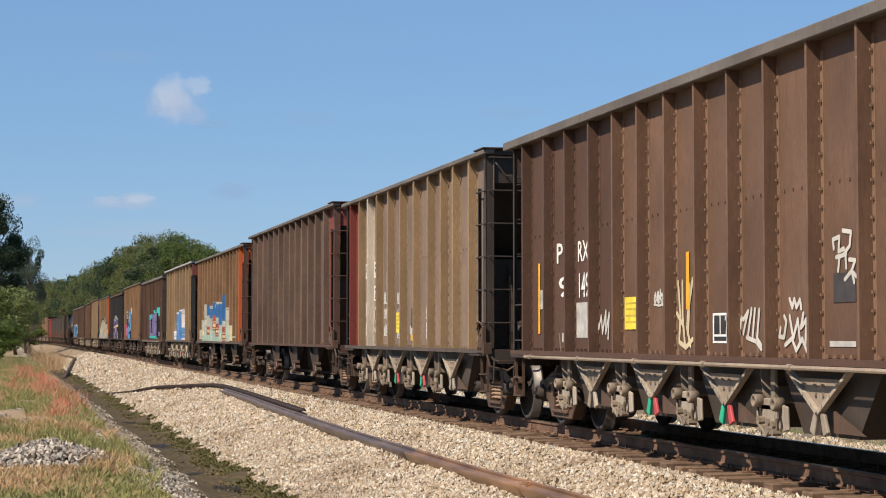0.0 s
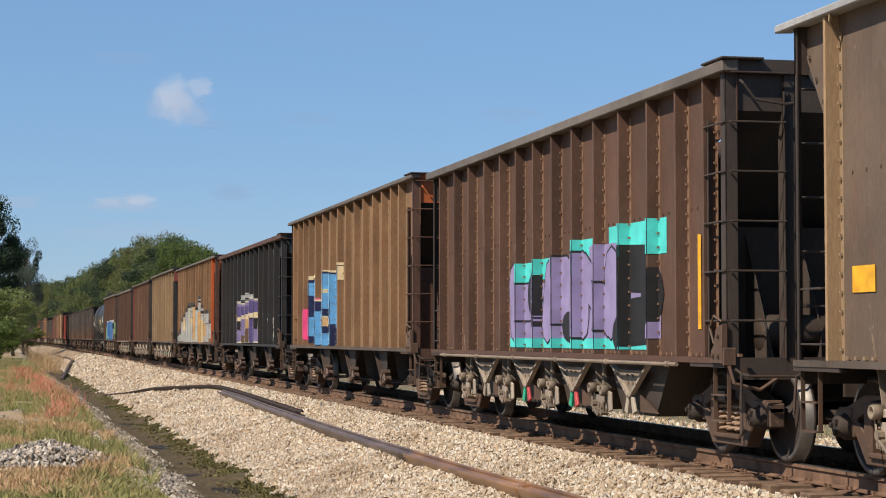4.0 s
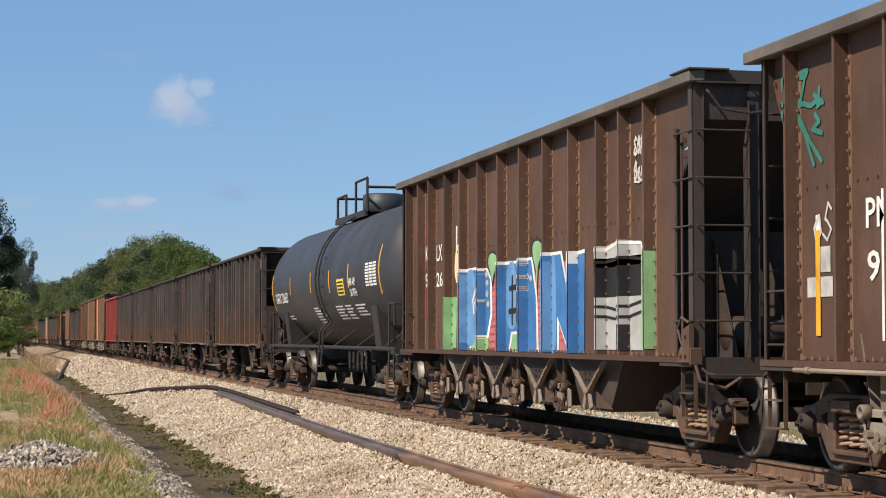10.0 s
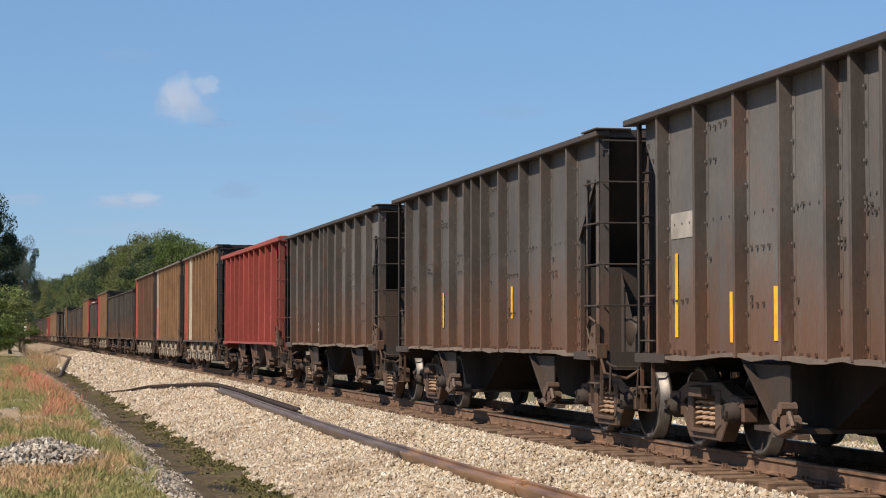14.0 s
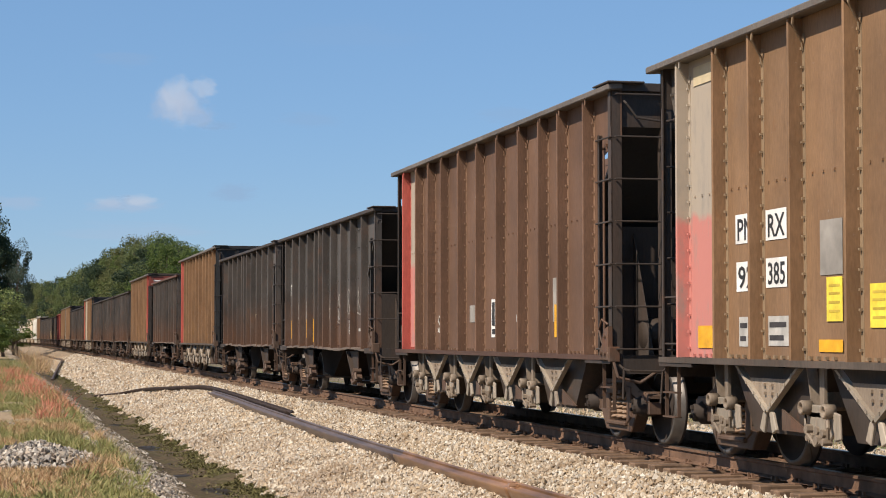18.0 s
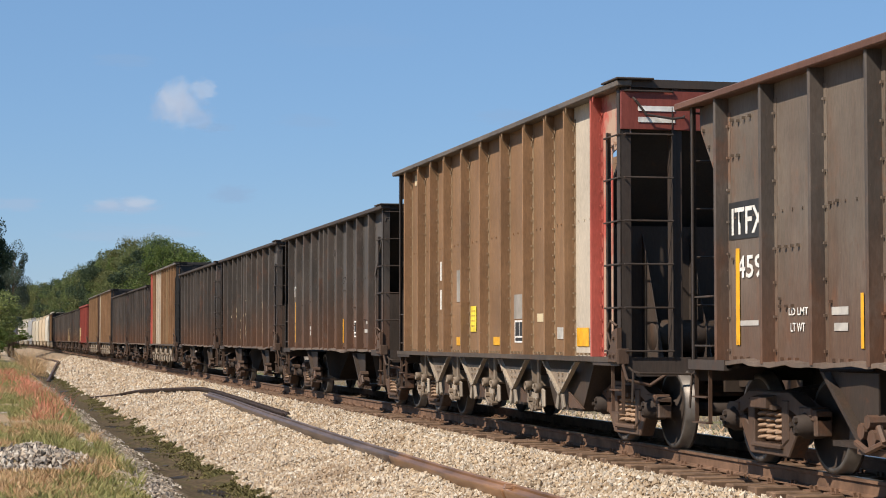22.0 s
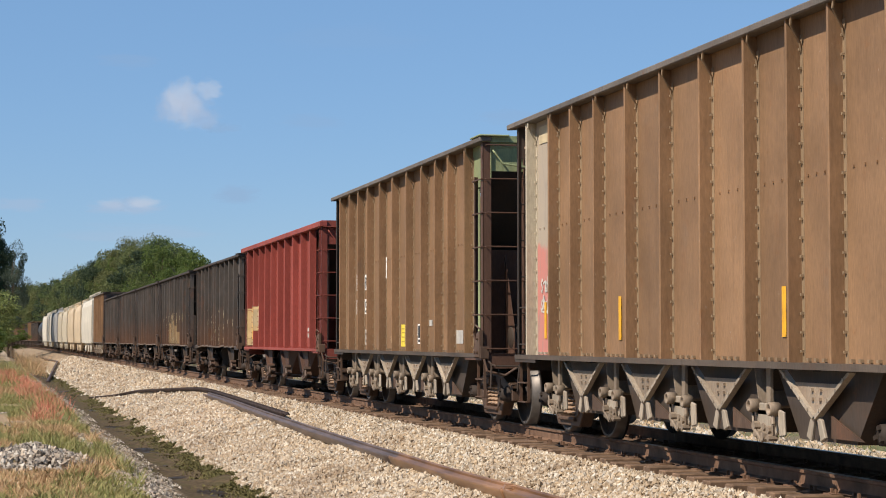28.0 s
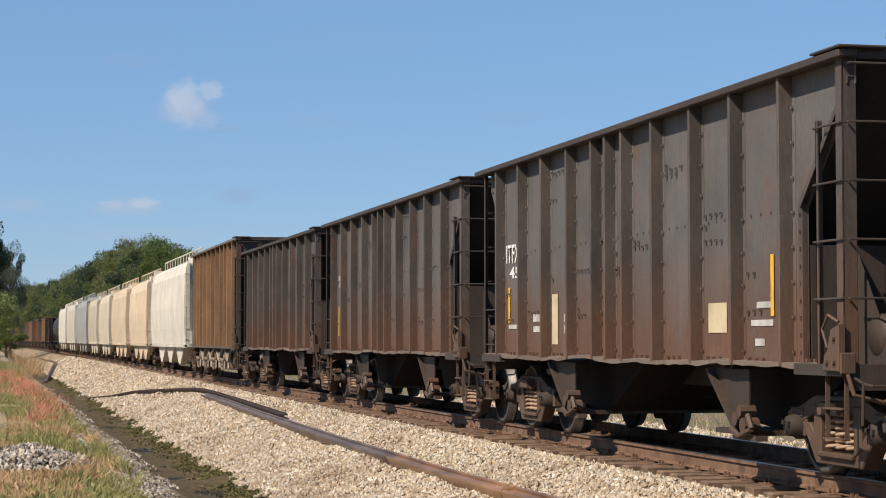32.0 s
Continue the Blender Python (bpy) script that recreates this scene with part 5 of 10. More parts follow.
GLYPH = {
    "G": [[(1, .8), (.5, 1), (0, .65), (0, .3), (.5, 0), (1, .2), (1, .5), (.6, .5)]], "R": [[(0, 0), (0, 1), (.75, 1), (1, .75), (.75, .5), (0, .5)], [(.5, .5), (1, 0)]],
    "E": [[(1, 1), (0, 1), (0, 0), (1, 0)], [(0, .5), (.8, .5)]], "M": [[(0, 0), (.05, 1), (.5, .35), (.95, 1), (1, 0)]], "L": [[(0, 1), (.1, 0), (1, .05)]],
    "D": [[(0, 0), (0, 1), (.7, .95), (1, .5), (.7, .05), (0, 0)]], "A": [[(0, 0), (.2, 1), (.8, 1), (1, 0)], [(.1, .4), (.9, .4)]], "N": [[(0, 0), (0, 1), (1, 0), (1, 1)]],
    "S": [[(1, .85), (.5, 1), (0, .75), (1, .3), (.5, 0), (0, .15)]], "T": [[(0, 1), (1, 1)], [(.5, 1), (.5, 0)]], "U": [[(0, 1), (.1, .1), (.5, 0), (.9, .1), (1, 1)]],
    "K": [[(0, 1), (0, 0)], [(1, 1), (.05, .5), (1, 0)]], "O": [[(.5, 1), (0, .6), (.1, .1), (.5, 0), (.9, .1), (1, .6), (.5, 1)]], "I": [[(.5, 1), (.5, 0)]], "H": [[(0, 0), (0, 1)], [(1, 0), (1, 1)], [(0, .5), (1, .5)]],
}


def piece(key, word_, y, w, z, h, fills, edge, thick=0.34, edge_w=0.1, layer=3, jitter=0.1):
    """A large sprayed piece: fat letters with an outline, over sheets and posts alike."""
    car = CARS[key]
    rnd = random.Random(key + word_)
    n = len(word_)
    cell = w / n
    for i, ch in enumerate(word_):
        dz, dh = rnd.uniform(0, jitter) * h, 1 - rnd.uniform(0, jitter)
        rim, body = [], []
        for line in GLYPH[ch]:
            pts = [(y - cell * (i + 0.16 + 0.7 * px) + rnd.uniform(-0.04, 0.04), z + thick / 2 + dz + (h - thick) * dh * pz - dz * pz) for px, pz in line]
            rim += stroke(pts, thick + edge_w)
            body += stroke(pts, thick)
        c = fills[i % len(fills)]
        car.decal("letter_outline", rim, SPRAY[edge], layer, f"{edge} outline of a sprayed letter")
        car.decal("graffiti_letter", body, SPRAY[c], layer + 1, f"{c} letter of a sprayed piece")


def blobs(key, color, layer, *ovals):
    CARS[key].decal("graffiti_spray", [oval(*o) for o in ovals], SPRAY[color], layer, f"{color} sprayed shapes")


def bands(key, color, layer, *boxes):
    CARS[key].decal("graffiti_spray", [box_poly(*b) for b in boxes], SPRAY[color], layer, f"{color} sprayed ground")


def inner(key, color, width, layer, y, w, z, h, *lines):
    """Thin lines inside a piece; points run 0 to 1 along and up its box."""
    polys = []
    for line in lines:
        polys += stroke([(y - w * f, z + h * g) for f, g in line], width)
    CARS[key].decal("graffiti_line", polys, SPRAY[color], layer, f"thin {color} lines of a sprayed piece")


def teardrop(key, layer, y, z, ry, rz):
    """A dark red drop with pale rings in it."""
    car = CARS[key]
    car.decal("graffiti_ring", [oval(y, z, ry, rz), [(y - ry * 0.9, z + rz * 0.4), (y + ry * 0.9, z + rz * 0.4), (y + ry * 0.1, z + rz * 1.8)]], SPRAY["brick"], layer, "dark red sprayed drop")
    for k, c in enumerate(("oldcream", "brick", "cream", "brick")):
        f = 0.74 - 0.2 * k
        car.decal("graffiti_ring", [oval(y, z - rz * 0.08, ry * f, rz * f)], SPRAY[c], layer + 1 + k, f"{c} ring")


def rounded(pts, steps=3):
    """A closed line bent smoothly through its points."""
    out = []
    n = len(pts)
    for i in range(n):
        p = [pts[(i + k) % n] for k in (-1, 0, 1, 2)]
        for k in range(steps):
            u = k / steps
            out.append(tuple(0.5 * (2 * p[1][c] + (p[2][c] - p[0][c]) * u + (2 * p[0][c] - 5 * p[1][c] + 4 * p[2][c] - p[3][c]) * u * u + (3 * p[1][c] - p[0][c] - 3 * p[2][c] + p[3][c]) * u ** 3) for c in (0, 1)))
    return out


def shape(key, color, layer, soft, *pts):
    """A sprayed field with the outline pts, as (distance from the rear, height), bent softly or left angular."""
    pts = [(-d, max(z, 1.06)) for d, z in pts]
    if soft:
        pts = [(y, max(z, 1.06)) for y, z in rounded(pts)]
    tris = tessellate_polygon([[Vector((y, z, 0)) for y, z in pts]])
    CARS[key].decal("graffiti_field", [[pts[i] for i in t] for t in tris], SPRAY[color], layer, f"{color} sprayed field", webs=key not in "lm")


def lines(key, color, layer, width, *strokes):
    """Hand-sprayed lines through points given as (distance from the rear, height)."""
    polys = []
    for pts in strokes:
        polys += stroke([(-d, max(z, 1.08)) for d, z in pts], width)
    CARS[key].decal("graffiti_line", polys, SPRAY[color], layer, f"thin {color} lines of a sprayed piece", webs=key == "M")


def web_bands(key, post, *spans):
    """Paint on the rearward face of one side post: (colour, foot, top) of each field."""
    car = CARS[key]
    y = car.webs[post]
    for k, (color, low, high) in enumerate(spans):
        bm = bmesh.new()
        d = y - 0.016 - 0.001 * k
        bm.faces.new([bm.verts.new(c) for c in ((PANEL_X, d, low), (RIB_X, d, low), (RIB_X, d, high), (PANEL_X, d, high))])
        me = bpy.data.meshes.new("graffiti_field")
        bm.to_mesh(me)
        bm.free()
        me.materials.append(None)
        part("graffiti_field", me, SPRAY[color], car.root, label=f"{color} paint on the face of a post")


# D: white, cream and mint ground under blue shapes, with dark red ringed drops
shape("D", "foam", 1, True, (1.56, 1.07), (1.5, 1.58), (2.05, 1.82), (2.59, 1.89), (2.89, 2.28), (3.22, 2.62), (3.48, 2.3), (4.05, 2.35), (4.4, 2), (4.75, 2.55), (4.96, 2.32), (5.56, 2.24), (5.71, 2.36), (6.24, 2.44), (6.51, 2.01), (6.85, 2.4), (7.35, 2.37), (7.6, 2.11), (7.91, 2.41), (8.64, 2.26), (8.87, 2.56), (9.25, 2.65), (9.62, 2.46), (9.72, 1.97), (10.03, 2.2), (10.22, 2.16), (10.59, 2.05), (10.66, 1.6), (11, 1.48), (11.48, 1.1))
shape("D", "cream", 2, True, (1.49, 1.12), (1.56, 1.54), (1.99, 1.78), (2.14, 1.33), (2.08, 1.1))
shape("D", "cream", 2, True, (10.65, 1.14), (10.69, 1.57), (11.05, 1.59), (11.11, 1.25), (11.48, 1.1))
shape("D", "cream", 2, True, (7.14, 2.26), (7.44, 2.52), (7.71, 2.3), (7.56, 1.78), (7.28, 1.92))
shape("D", "cream", 2, True, (10.02, 1.96), (10.23, 2.25), (10.43, 2.01), (10.59, 2.05), (10.54, 1.83), (10.22, 1.81))
shape("D", "cream", 2, True, (5.56, 1.97), (5.81, 2.17), (6.09, 2.09), (5.95, 1.89))
shape("D", "mint", 2, True, (2.36, 1.07), (2.46, 1.37), (3.42, 1.4), (4.53, 1.25), (5.8, 1.53), (6.5, 1.32), (7.59, 1.52), (8.39, 1.32), (8.78, 1.38), (8.77, 1.07))
shape("D", "mint", 2, True, (9.41, 1.07), (9.53, 1.25), (10.02, 1.61), (10.66, 1.48), (10.62, 1.07))
shape("D", "blue", 3, False, (3.54, 2.02), (3.6, 2.33), (3.99, 2.35), (4.21, 2.16), (4.21, 1.97))
shape("D", "blue", 3, False, (4.48, 1.92), (4.54, 2.28), (5.06, 2.2), (5.21, 1.98), (5.06, 1.87))
shape("D", "blue", 3, False, (5.54, 1.86), (5.57, 2.36), (5.96, 2.44), (6.24, 2.37), (6.19, 1.96), (5.8, 1.93))
shape("D", "blue", 3, False, (6.6, 1.94), (6.74, 2.35), (7.14, 2.33), (7.39, 2.05), (7.3, 1.84))
shape("D", "blue", 3, False, (7.68, 1.55), (7.69, 2.36), (8.21, 2.31), (8.64, 2.22), (8.67, 2.01), (8.25, 1.98), (8.2, 1.7))
shape("D", "blue", 3, False, (8.86, 1.74), (8.87, 2.55), (9.13, 2.68), (9.38, 2.63), (9.66, 2.43), (9.75, 1.97), (9.72, 1.82), (9.29, 1.79))
shape("D", "blue", 3, False, (10.41, 1.72), (10.44, 1.8), (10.67, 1.81), (10.7, 1.68))
lines("D", "white", 5, 0.06, [(3.19, 2.58), (3.01, 2.2), (2.83, 1.8), (2.65, 1.57)], [(4.75, 2.51), (4.59, 1.99), (4.8, 1.54), (5.05, 1.1)], [(6.24, 2.44), (6.42, 2.08), (6.04, 1.88), (6.32, 1.53)], [(6.85, 2.4), (7.13, 2.13), (7.43, 1.85)], [(7.81, 2.4), (8.64, 2.23), (8.56, 1.98)], [(9.31, 2.66), (9.55, 2.46)], [(9.82, 1.73), (10.05, 1.37), (10.21, 1.09)], [(10.44, 1.48), (10.66, 1.25)])
for y, z in ((-3.71, 1.86), (-3.85, 1.44), (-4.71, 1.32), (-6.04, 1.64), (-6.95, 1.42), (-6.28, 2.23), (-7.5, 2.05), (-8.4, 1.63), (-9.05, 1.25), (-9.43, 2.23), (-10.18, 1.78), (-3.22, 2.27)):
    teardrop("D", 6, y, z, 0.15, 0.2)
# E: blue letters with white edges between pink clouds
shape("E", "white", 2, True, (4.83, 1.07), (4.82, 1.5), (4.9, 1.88), (5.06, 2.13), (5.36, 2.28), (5.81, 2.26), (6.25, 2.28), (6.55, 2.23), (6.99, 2.32), (7.5, 2.35), (7.89, 2.28), (8.44, 2.35), (8.55, 2.3), (8.51, 1.78), (8.55, 1.08))
shape("E", "paleblue", 3, True, (5.04, 1.11), (4.99, 1.5), (5.04, 1.84), (5.17, 2.07), (5.43, 2.2), (5.93, 2.19), (6.38, 2.21), (6.61, 2.15), (7.06, 2.25), (7.52, 2.28), (7.71, 1.92), (7.81, 1.92), (7.93, 2.13), (8.19, 2.28), (8.4, 2.26), (8.39, 1.78), (8.43, 1.12))
lines("E", "white", 5, 0.07, [(5.5, 1.89), (5.32, 1.82), (5.24, 1.59), (5.35, 1.34), (5.57, 1.37), (5.61, 1.58), (5.42, 1.62)], [(5.74, 1.12), (5.77, 1.83), (6.03, 1.8), (6.17, 1.7), (6.03, 1.56), (5.78, 1.54)], [(6.03, 1.54), (6.23, 1.34), (6.5, 1.25)], [(6.74, 1.96), (6.49, 1.84), (6.5, 1.48), (6.6, 1.36), (7.05, 1.41)], [(6.5, 1.66), (6.8, 1.7)], [(7.17, 1.25), (7.09, 2.22)], [(7.49, 2.26), (7.72, 1.88), (7.99, 2.15)], [(8.23, 1.25), (8.18, 1.95)])
lines("E", "ink", 6, 0.035, [(5.35, 1.82), (5.42, 1.65)], [(5.86, 1.76), (6.01, 1.68)])
shape("E", "pink", 1, True, (4.24, 1.1), (4.38, 1.44), (4.58, 1.49), (4.86, 1.42), (4.93, 1.11))
shape("E", "pink", 1, True, (8.52, 1.08), (8.56, 1.45), (8.8, 1.47), (9.05, 1.34), (9.23, 1.22), (9.56, 1.08))
shape("E", "pink", 4, True, (8.57, 2.06), (8.65, 2.09), (8.73, 2.05), (8.65, 2.01))
shape("E", "pink", 4, True, (8.94, 2.11), (9.02, 2.15), (9.09, 2.1), (9.02, 2.06))
shape("E", "pink", 4, True, (9.25, 1.89), (9.33, 1.93), (9.4, 1.88), (9.33, 1.84))
shape("E", "pink", 4, True, (9, 1.66), (9.07, 1.7), (9.15, 1.66), (9.07, 1.62))
shape("E", "pink", 4, True, (7.91, 2.41), (8, 2.45), (8.08, 2.4), (7.99, 2.36))
shape("E", "pink", 4, True, (5.06, 2.38), (5.18, 2.42), (5.29, 2.37), (5.18, 2.32))
shape("E", "pink", 4, True, (9.18, 1.53), (9.26, 1.57), (9.33, 1.53), (9.26, 1.49))
lines("E", "pink", 4, 0.05, [(8.75, 1.93), (9.14, 1.88)], [(8.99, 2.02), (8.91, 1.8)], [(3.64, 1.61), (4.1, 1.7)])
lines("E", "white", 4, 0.05, [(9.27, 2.27), (9.1, 2.22), (9.14, 2.07), (9.24, 2.09)], [(9.12, 2.07), (9.17, 1.99)], [(9.47, 2.3), (9.35, 2.21), (9.44, 2.1), (9.37, 2.01)], [(9.57, 2.26), (9.59, 2.03), (9.71, 2.05)], [(9.59, 2.05), (9.65, 1.85), (9.55, 1.65), (9.62, 1.38)])
lines("E", "chalk", 1, 0.05, [(7.61, 2.7), (7.63, 2.36)], [(7.78, 2.7), (7.81, 2.38)], [(7.94, 2.66), (7.97, 2.37)], [(8.09, 2.67), (8.08, 2.38)], [(5.22, 2.69), (5.25, 2.37)], [(5.37, 2.69), (5.4, 2.36)])
# F: lilac and black letters under a teal cloud
bands("F", "teal", 1, (-5.2, 2.0, 0.9, 0.3), (-6.4, 2.05, 1.2, 0.28), (-8.2, 2.05, 0.9, 0.45), (-9.4, 2.2, 2.1, 0.4), (-4.7, 1.12, 6.4, 0.25))
bands("F", "lilac", 2, (-4.7, 1.25, 6.6, 0.75), (-8.6, 1.9, 1.4, 0.5))
piece("F", "HAND", -4.7, 6.7, 1.12, 1.25, ["lilac", "lilac", "lilac", "ink"], "ink", 0.5, 0.06, 3)
blobs("F", "ink", 5, (-5.9, 1.85, 0.2, 0.28), (-7.7, 1.4, 0.3, 0.2), (-9.9, 1.3, 0.35, 0.25), (-10.9, 1.6, 0.3, 0.4))
# G: tall sky-blue letters, edged in navy and yellow, over pink clouds with orange fields
shape("G", "pink", 1, True, (1.65, 1.73), (1.67, 1.89), (2.08, 1.9), (2.28, 2.06), (2.5, 2), (2.63, 1.83), (2.55, 1.15), (2.16, 1.17), (2, 1.43))
shape("G", "pink", 1, True, (3.62, 1.91), (3.65, 2.13), (4.1, 2.19), (4.26, 2.42), (4.48, 2.67), (4.63, 2.65), (4.57, 2.19), (4.17, 1.89))
shape("G", "cream", 2, False, (2.39, 1.16), (2.53, 1.57), (2.5, 1.83), (2.62, 2.14), (2.54, 2.55), (2.92, 2.64), (3.17, 2.83), (3.68, 2.72), (3.66, 2.13), (4.07, 2.13), (4.24, 2.38), (4.48, 2.49), (4.63, 2.49), (4.64, 2.83), (5.21, 2.76), (5.75, 2.75), (6.07, 2.74), (6.32, 2.85), (7.05, 2.88), (7, 1.07), (3.74, 1.07))
shape("G", "navy", 3, False, (2.47, 1.16), (2.62, 1.55), (2.59, 1.83), (2.69, 2.14), (2.65, 2.5), (2.97, 2.59), (3.23, 2.78), (3.62, 2.69), (3.61, 2.09), (4.12, 2.09), (4.29, 2.34), (4.53, 2.45), (4.71, 2.45), (4.71, 2.78), (5.21, 2.73), (5.77, 2.71), (6.1, 2.7), (6.32, 2.8), (7.04, 2.82), (7, 1.07), (3.8, 1.07))
shape("G", "sky", 4, False, (2.58, 1.18), (2.71, 1.54), (3.06, 1.77), (3.04, 2.21), (2.76, 2.38), (2.76, 2.46), (3.04, 2.55), (3.28, 2.73), (3.58, 2.67), (3.56, 1.92), (3.32, 1.74), (3.05, 1.59), (3.14, 1.25), (2.87, 1.31))
shape("G", "sky", 4, False, (3.64, 1.47), (3.7, 1.77), (4.09, 1.89), (4.21, 2.21), (4.39, 2.35), (4.63, 2.4), (4.65, 1.98), (4.49, 1.82), (4.59, 1.67), (4.6, 1.09), (3.85, 1.08), (3.6, 1.25))
shape("G", "sky", 4, False, (4.78, 2.44), (4.79, 2.72), (5.16, 2.69), (5.32, 2.6), (5.39, 2.45), (5.24, 2.1), (5.14, 1.91), (4.82, 1.89), (4.77, 2.08))
shape("G", "sky", 4, False, (5.49, 2.59), (5.72, 2.68), (5.73, 2.23), (5.59, 2.04), (5.66, 1.89), (5.68, 1.07), (4.8, 1.07), (4.81, 1.3), (5.18, 1.38), (5.33, 1.55), (5.19, 1.76), (5.43, 1.85), (5.55, 2.24))
shape("G", "sky", 4, False, (5.79, 1.84), (5.81, 2.66), (6.12, 2.65), (6.31, 2.73), (6.29, 1.73), (6.2, 1.44), (5.93, 1.64))
shape("G", "paleblue", 5, True, (5, 1.76), (5.3, 1.55), (5.42, 1.38), (5.3, 1.35), (5.09, 1.61))
shape("G", "paleblue", 5, True, (5.8, 2.03), (6.05, 2.04), (6.3, 1.96), (6.29, 1.9), (6.05, 1.98), (5.8, 1.97))
shape("G", "paleblue", 5, True, (2.98, 2.47), (3.34, 2.36), (3.48, 2.19), (3.41, 2.16), (3.16, 2.34))
shape("G", "cream", 6, False, (4.73, 2.35), (4.98, 2.51), (5.05, 2.27), (4.85, 2.21))
shape("G", "peach", 7, False, (4.77, 2.34), (4.97, 2.49), (5.02, 2.28), (4.86, 2.22))
shape("G", "pink", 8, False, (4.82, 2.34), (4.94, 2.41), (4.98, 2.3), (4.88, 2.28))
shape("G", "cream", 6, False, (4.69, 1.87), (4.92, 1.83), (5.14, 1.64), (5.08, 1.5), (4.81, 1.54), (4.74, 1.72))
shape("G", "peach", 7, False, (4.74, 1.84), (4.92, 1.81), (5.09, 1.64), (5.05, 1.52), (4.83, 1.56), (4.77, 1.71))
shape("G", "pink", 8, False, (4.8, 1.77), (4.91, 1.75), (5.02, 1.66), (4.99, 1.6), (4.86, 1.62), (4.82, 1.7))
shape("G", "cream", 6, False, (5.46, 2), (5.53, 2.18), (5.62, 2.04), (5.52, 1.89))
shape("G", "peach", 7, False, (5.48, 2), (5.53, 2.16), (5.6, 2.04), (5.52, 1.91))
shape("G", "pink", 8, False, (5.5, 2.01), (5.53, 2.1), (5.57, 2.03), (5.53, 1.97))
shape("G", "cream", 6, False, (3.35, 1.58), (3.53, 1.68), (3.58, 1.52))
shape("G", "peach", 7, False, (3.38, 1.59), (3.52, 1.67), (3.56, 1.53))
shape("G", "pink", 8, False, (3.42, 1.59), (3.51, 1.63), (3.53, 1.56))
# H: lilac letters with cream edges, a dark upper band and grey drips above
shape("H", "silver", 1, True, (5.71, 2.3), (5.86, 2.53), (6.22, 2.48), (6.31, 2.31))
shape("H", "silver", 1, True, (6.7, 2.32), (6.92, 2.61), (7.25, 2.56), (7.33, 2.36))
shape("H", "silver", 1, True, (7.81, 2.41), (8, 2.58), (8.38, 2.5), (8.48, 2.33))
shape("H", "silver", 1, True, (9.21, 1.97), (9.26, 2.3), (9.43, 2.29), (9.44, 1.96))
shape("H", "silver", 1, True, (3.88, 1.25), (4.02, 2.22), (4.28, 2.28), (4.28, 1.54))
shape("H", "ink", 2, True, (5.83, 2.29), (5.97, 2.46), (6.13, 2.43), (6.19, 2.29))
shape("H", "ink", 2, True, (6.83, 2.32), (7, 2.55), (7.16, 2.51), (7.22, 2.35))
shape("H", "ivory", 3, False, (4.17, 1.07), (4.06, 1.36), (4.3, 1.54), (4.28, 2.32), (4.8, 2.38), (5.29, 2.21), (5.76, 2.29), (6.26, 2.31), (6.7, 2.32), (7.08, 2.38), (7.28, 2.28), (7.41, 2.42), (7.88, 2.43), (8.34, 2.35), (8.56, 2.24), (8.63, 2.36), (9.14, 2.39), (9.17, 1.85), (9.44, 1.8), (9.46, 1.09))
shape("H", "lilac", 4, False, (4.38, 1.13), (4.35, 1.5), (4.59, 1.68), (4.36, 1.76), (4.39, 2.26), (4.8, 2.31), (5.19, 2.19), (5.14, 1.96), (4.89, 1.82), (5.18, 1.64), (5.08, 1.25), (4.83, 1.1))
shape("H", "lilac", 4, False, (5.37, 1.25), (5.38, 2.18), (5.81, 2.24), (6.22, 2.26), (6.28, 1.73), (5.98, 1.63), (6.11, 1.32), (5.79, 1.11))
shape("H", "lilac", 4, False, (6.42, 1.21), (6.44, 2.25), (6.78, 2.28), (7.04, 2.33), (7.2, 2.1), (7.03, 1.78), (7.19, 1.25), (6.9, 1.13), (6.77, 1.52))
shape("H", "lilac", 4, False, (7.39, 1.13), (7.45, 2.35), (7.84, 2.39), (8.26, 2.3), (8.45, 2.15), (8.29, 1.75), (8.39, 1.14))
shape("H", "lilac", 4, False, (8.51, 1.5), (8.54, 2.19), (8.67, 2.31), (9.07, 2.34), (9.08, 1.97), (8.94, 1.86), (9.01, 1.49), (9.38, 1.4), (9.38, 1.13), (8.83, 1.13))
shape("H", "purple", 5, False, (4.41, 2.2), (4.79, 2.19), (4.79, 1.96), (4.41, 1.97))
shape("H", "purple", 5, False, (5.36, 2.23), (5.76, 2.21), (5.76, 2.03), (5.36, 2.04))
shape("H", "purple", 5, False, (6.44, 2.25), (6.83, 2.24), (6.82, 2.02), (6.43, 2.03))
shape("H", "purple", 5, False, (7.45, 2.35), (7.94, 2.33), (7.93, 2.01), (7.44, 2.03))
shape("H", "purple", 5, False, (8.56, 2.29), (9.09, 2.26), (9.09, 1.99), (8.55, 2))
shape("H", "cream", 6, False, (4.36, 1.95), (4.84, 1.94), (4.84, 1.75), (4.36, 1.76))
shape("H", "cream", 6, False, (5.33, 2.03), (5.8, 2.01), (5.8, 1.93), (5.33, 1.94))
shape("H", "cream", 6, False, (6.43, 1.97), (6.82, 1.96), (6.82, 1.86), (6.43, 1.87))
shape("H", "cream", 6, False, (7.42, 2.02), (7.93, 2), (7.93, 1.88), (7.42, 1.9))
shape("H", "cream", 6, False, (8.46, 1.98), (9.08, 1.96), (9.08, 1.85), (8.46, 1.87))
shape("H", "ink", 6, False, (4.38, 1.75), (4.74, 1.74), (4.74, 1.52), (4.38, 1.53))
shape("H", "ink", 6, False, (7.44, 1.89), (7.87, 1.87), (7.87, 1.82), (7.44, 1.83))
shape("H", "ink", 6, False, (8.51, 1.83), (8.82, 1.82), (8.82, 1.59), (8.51, 1.59))
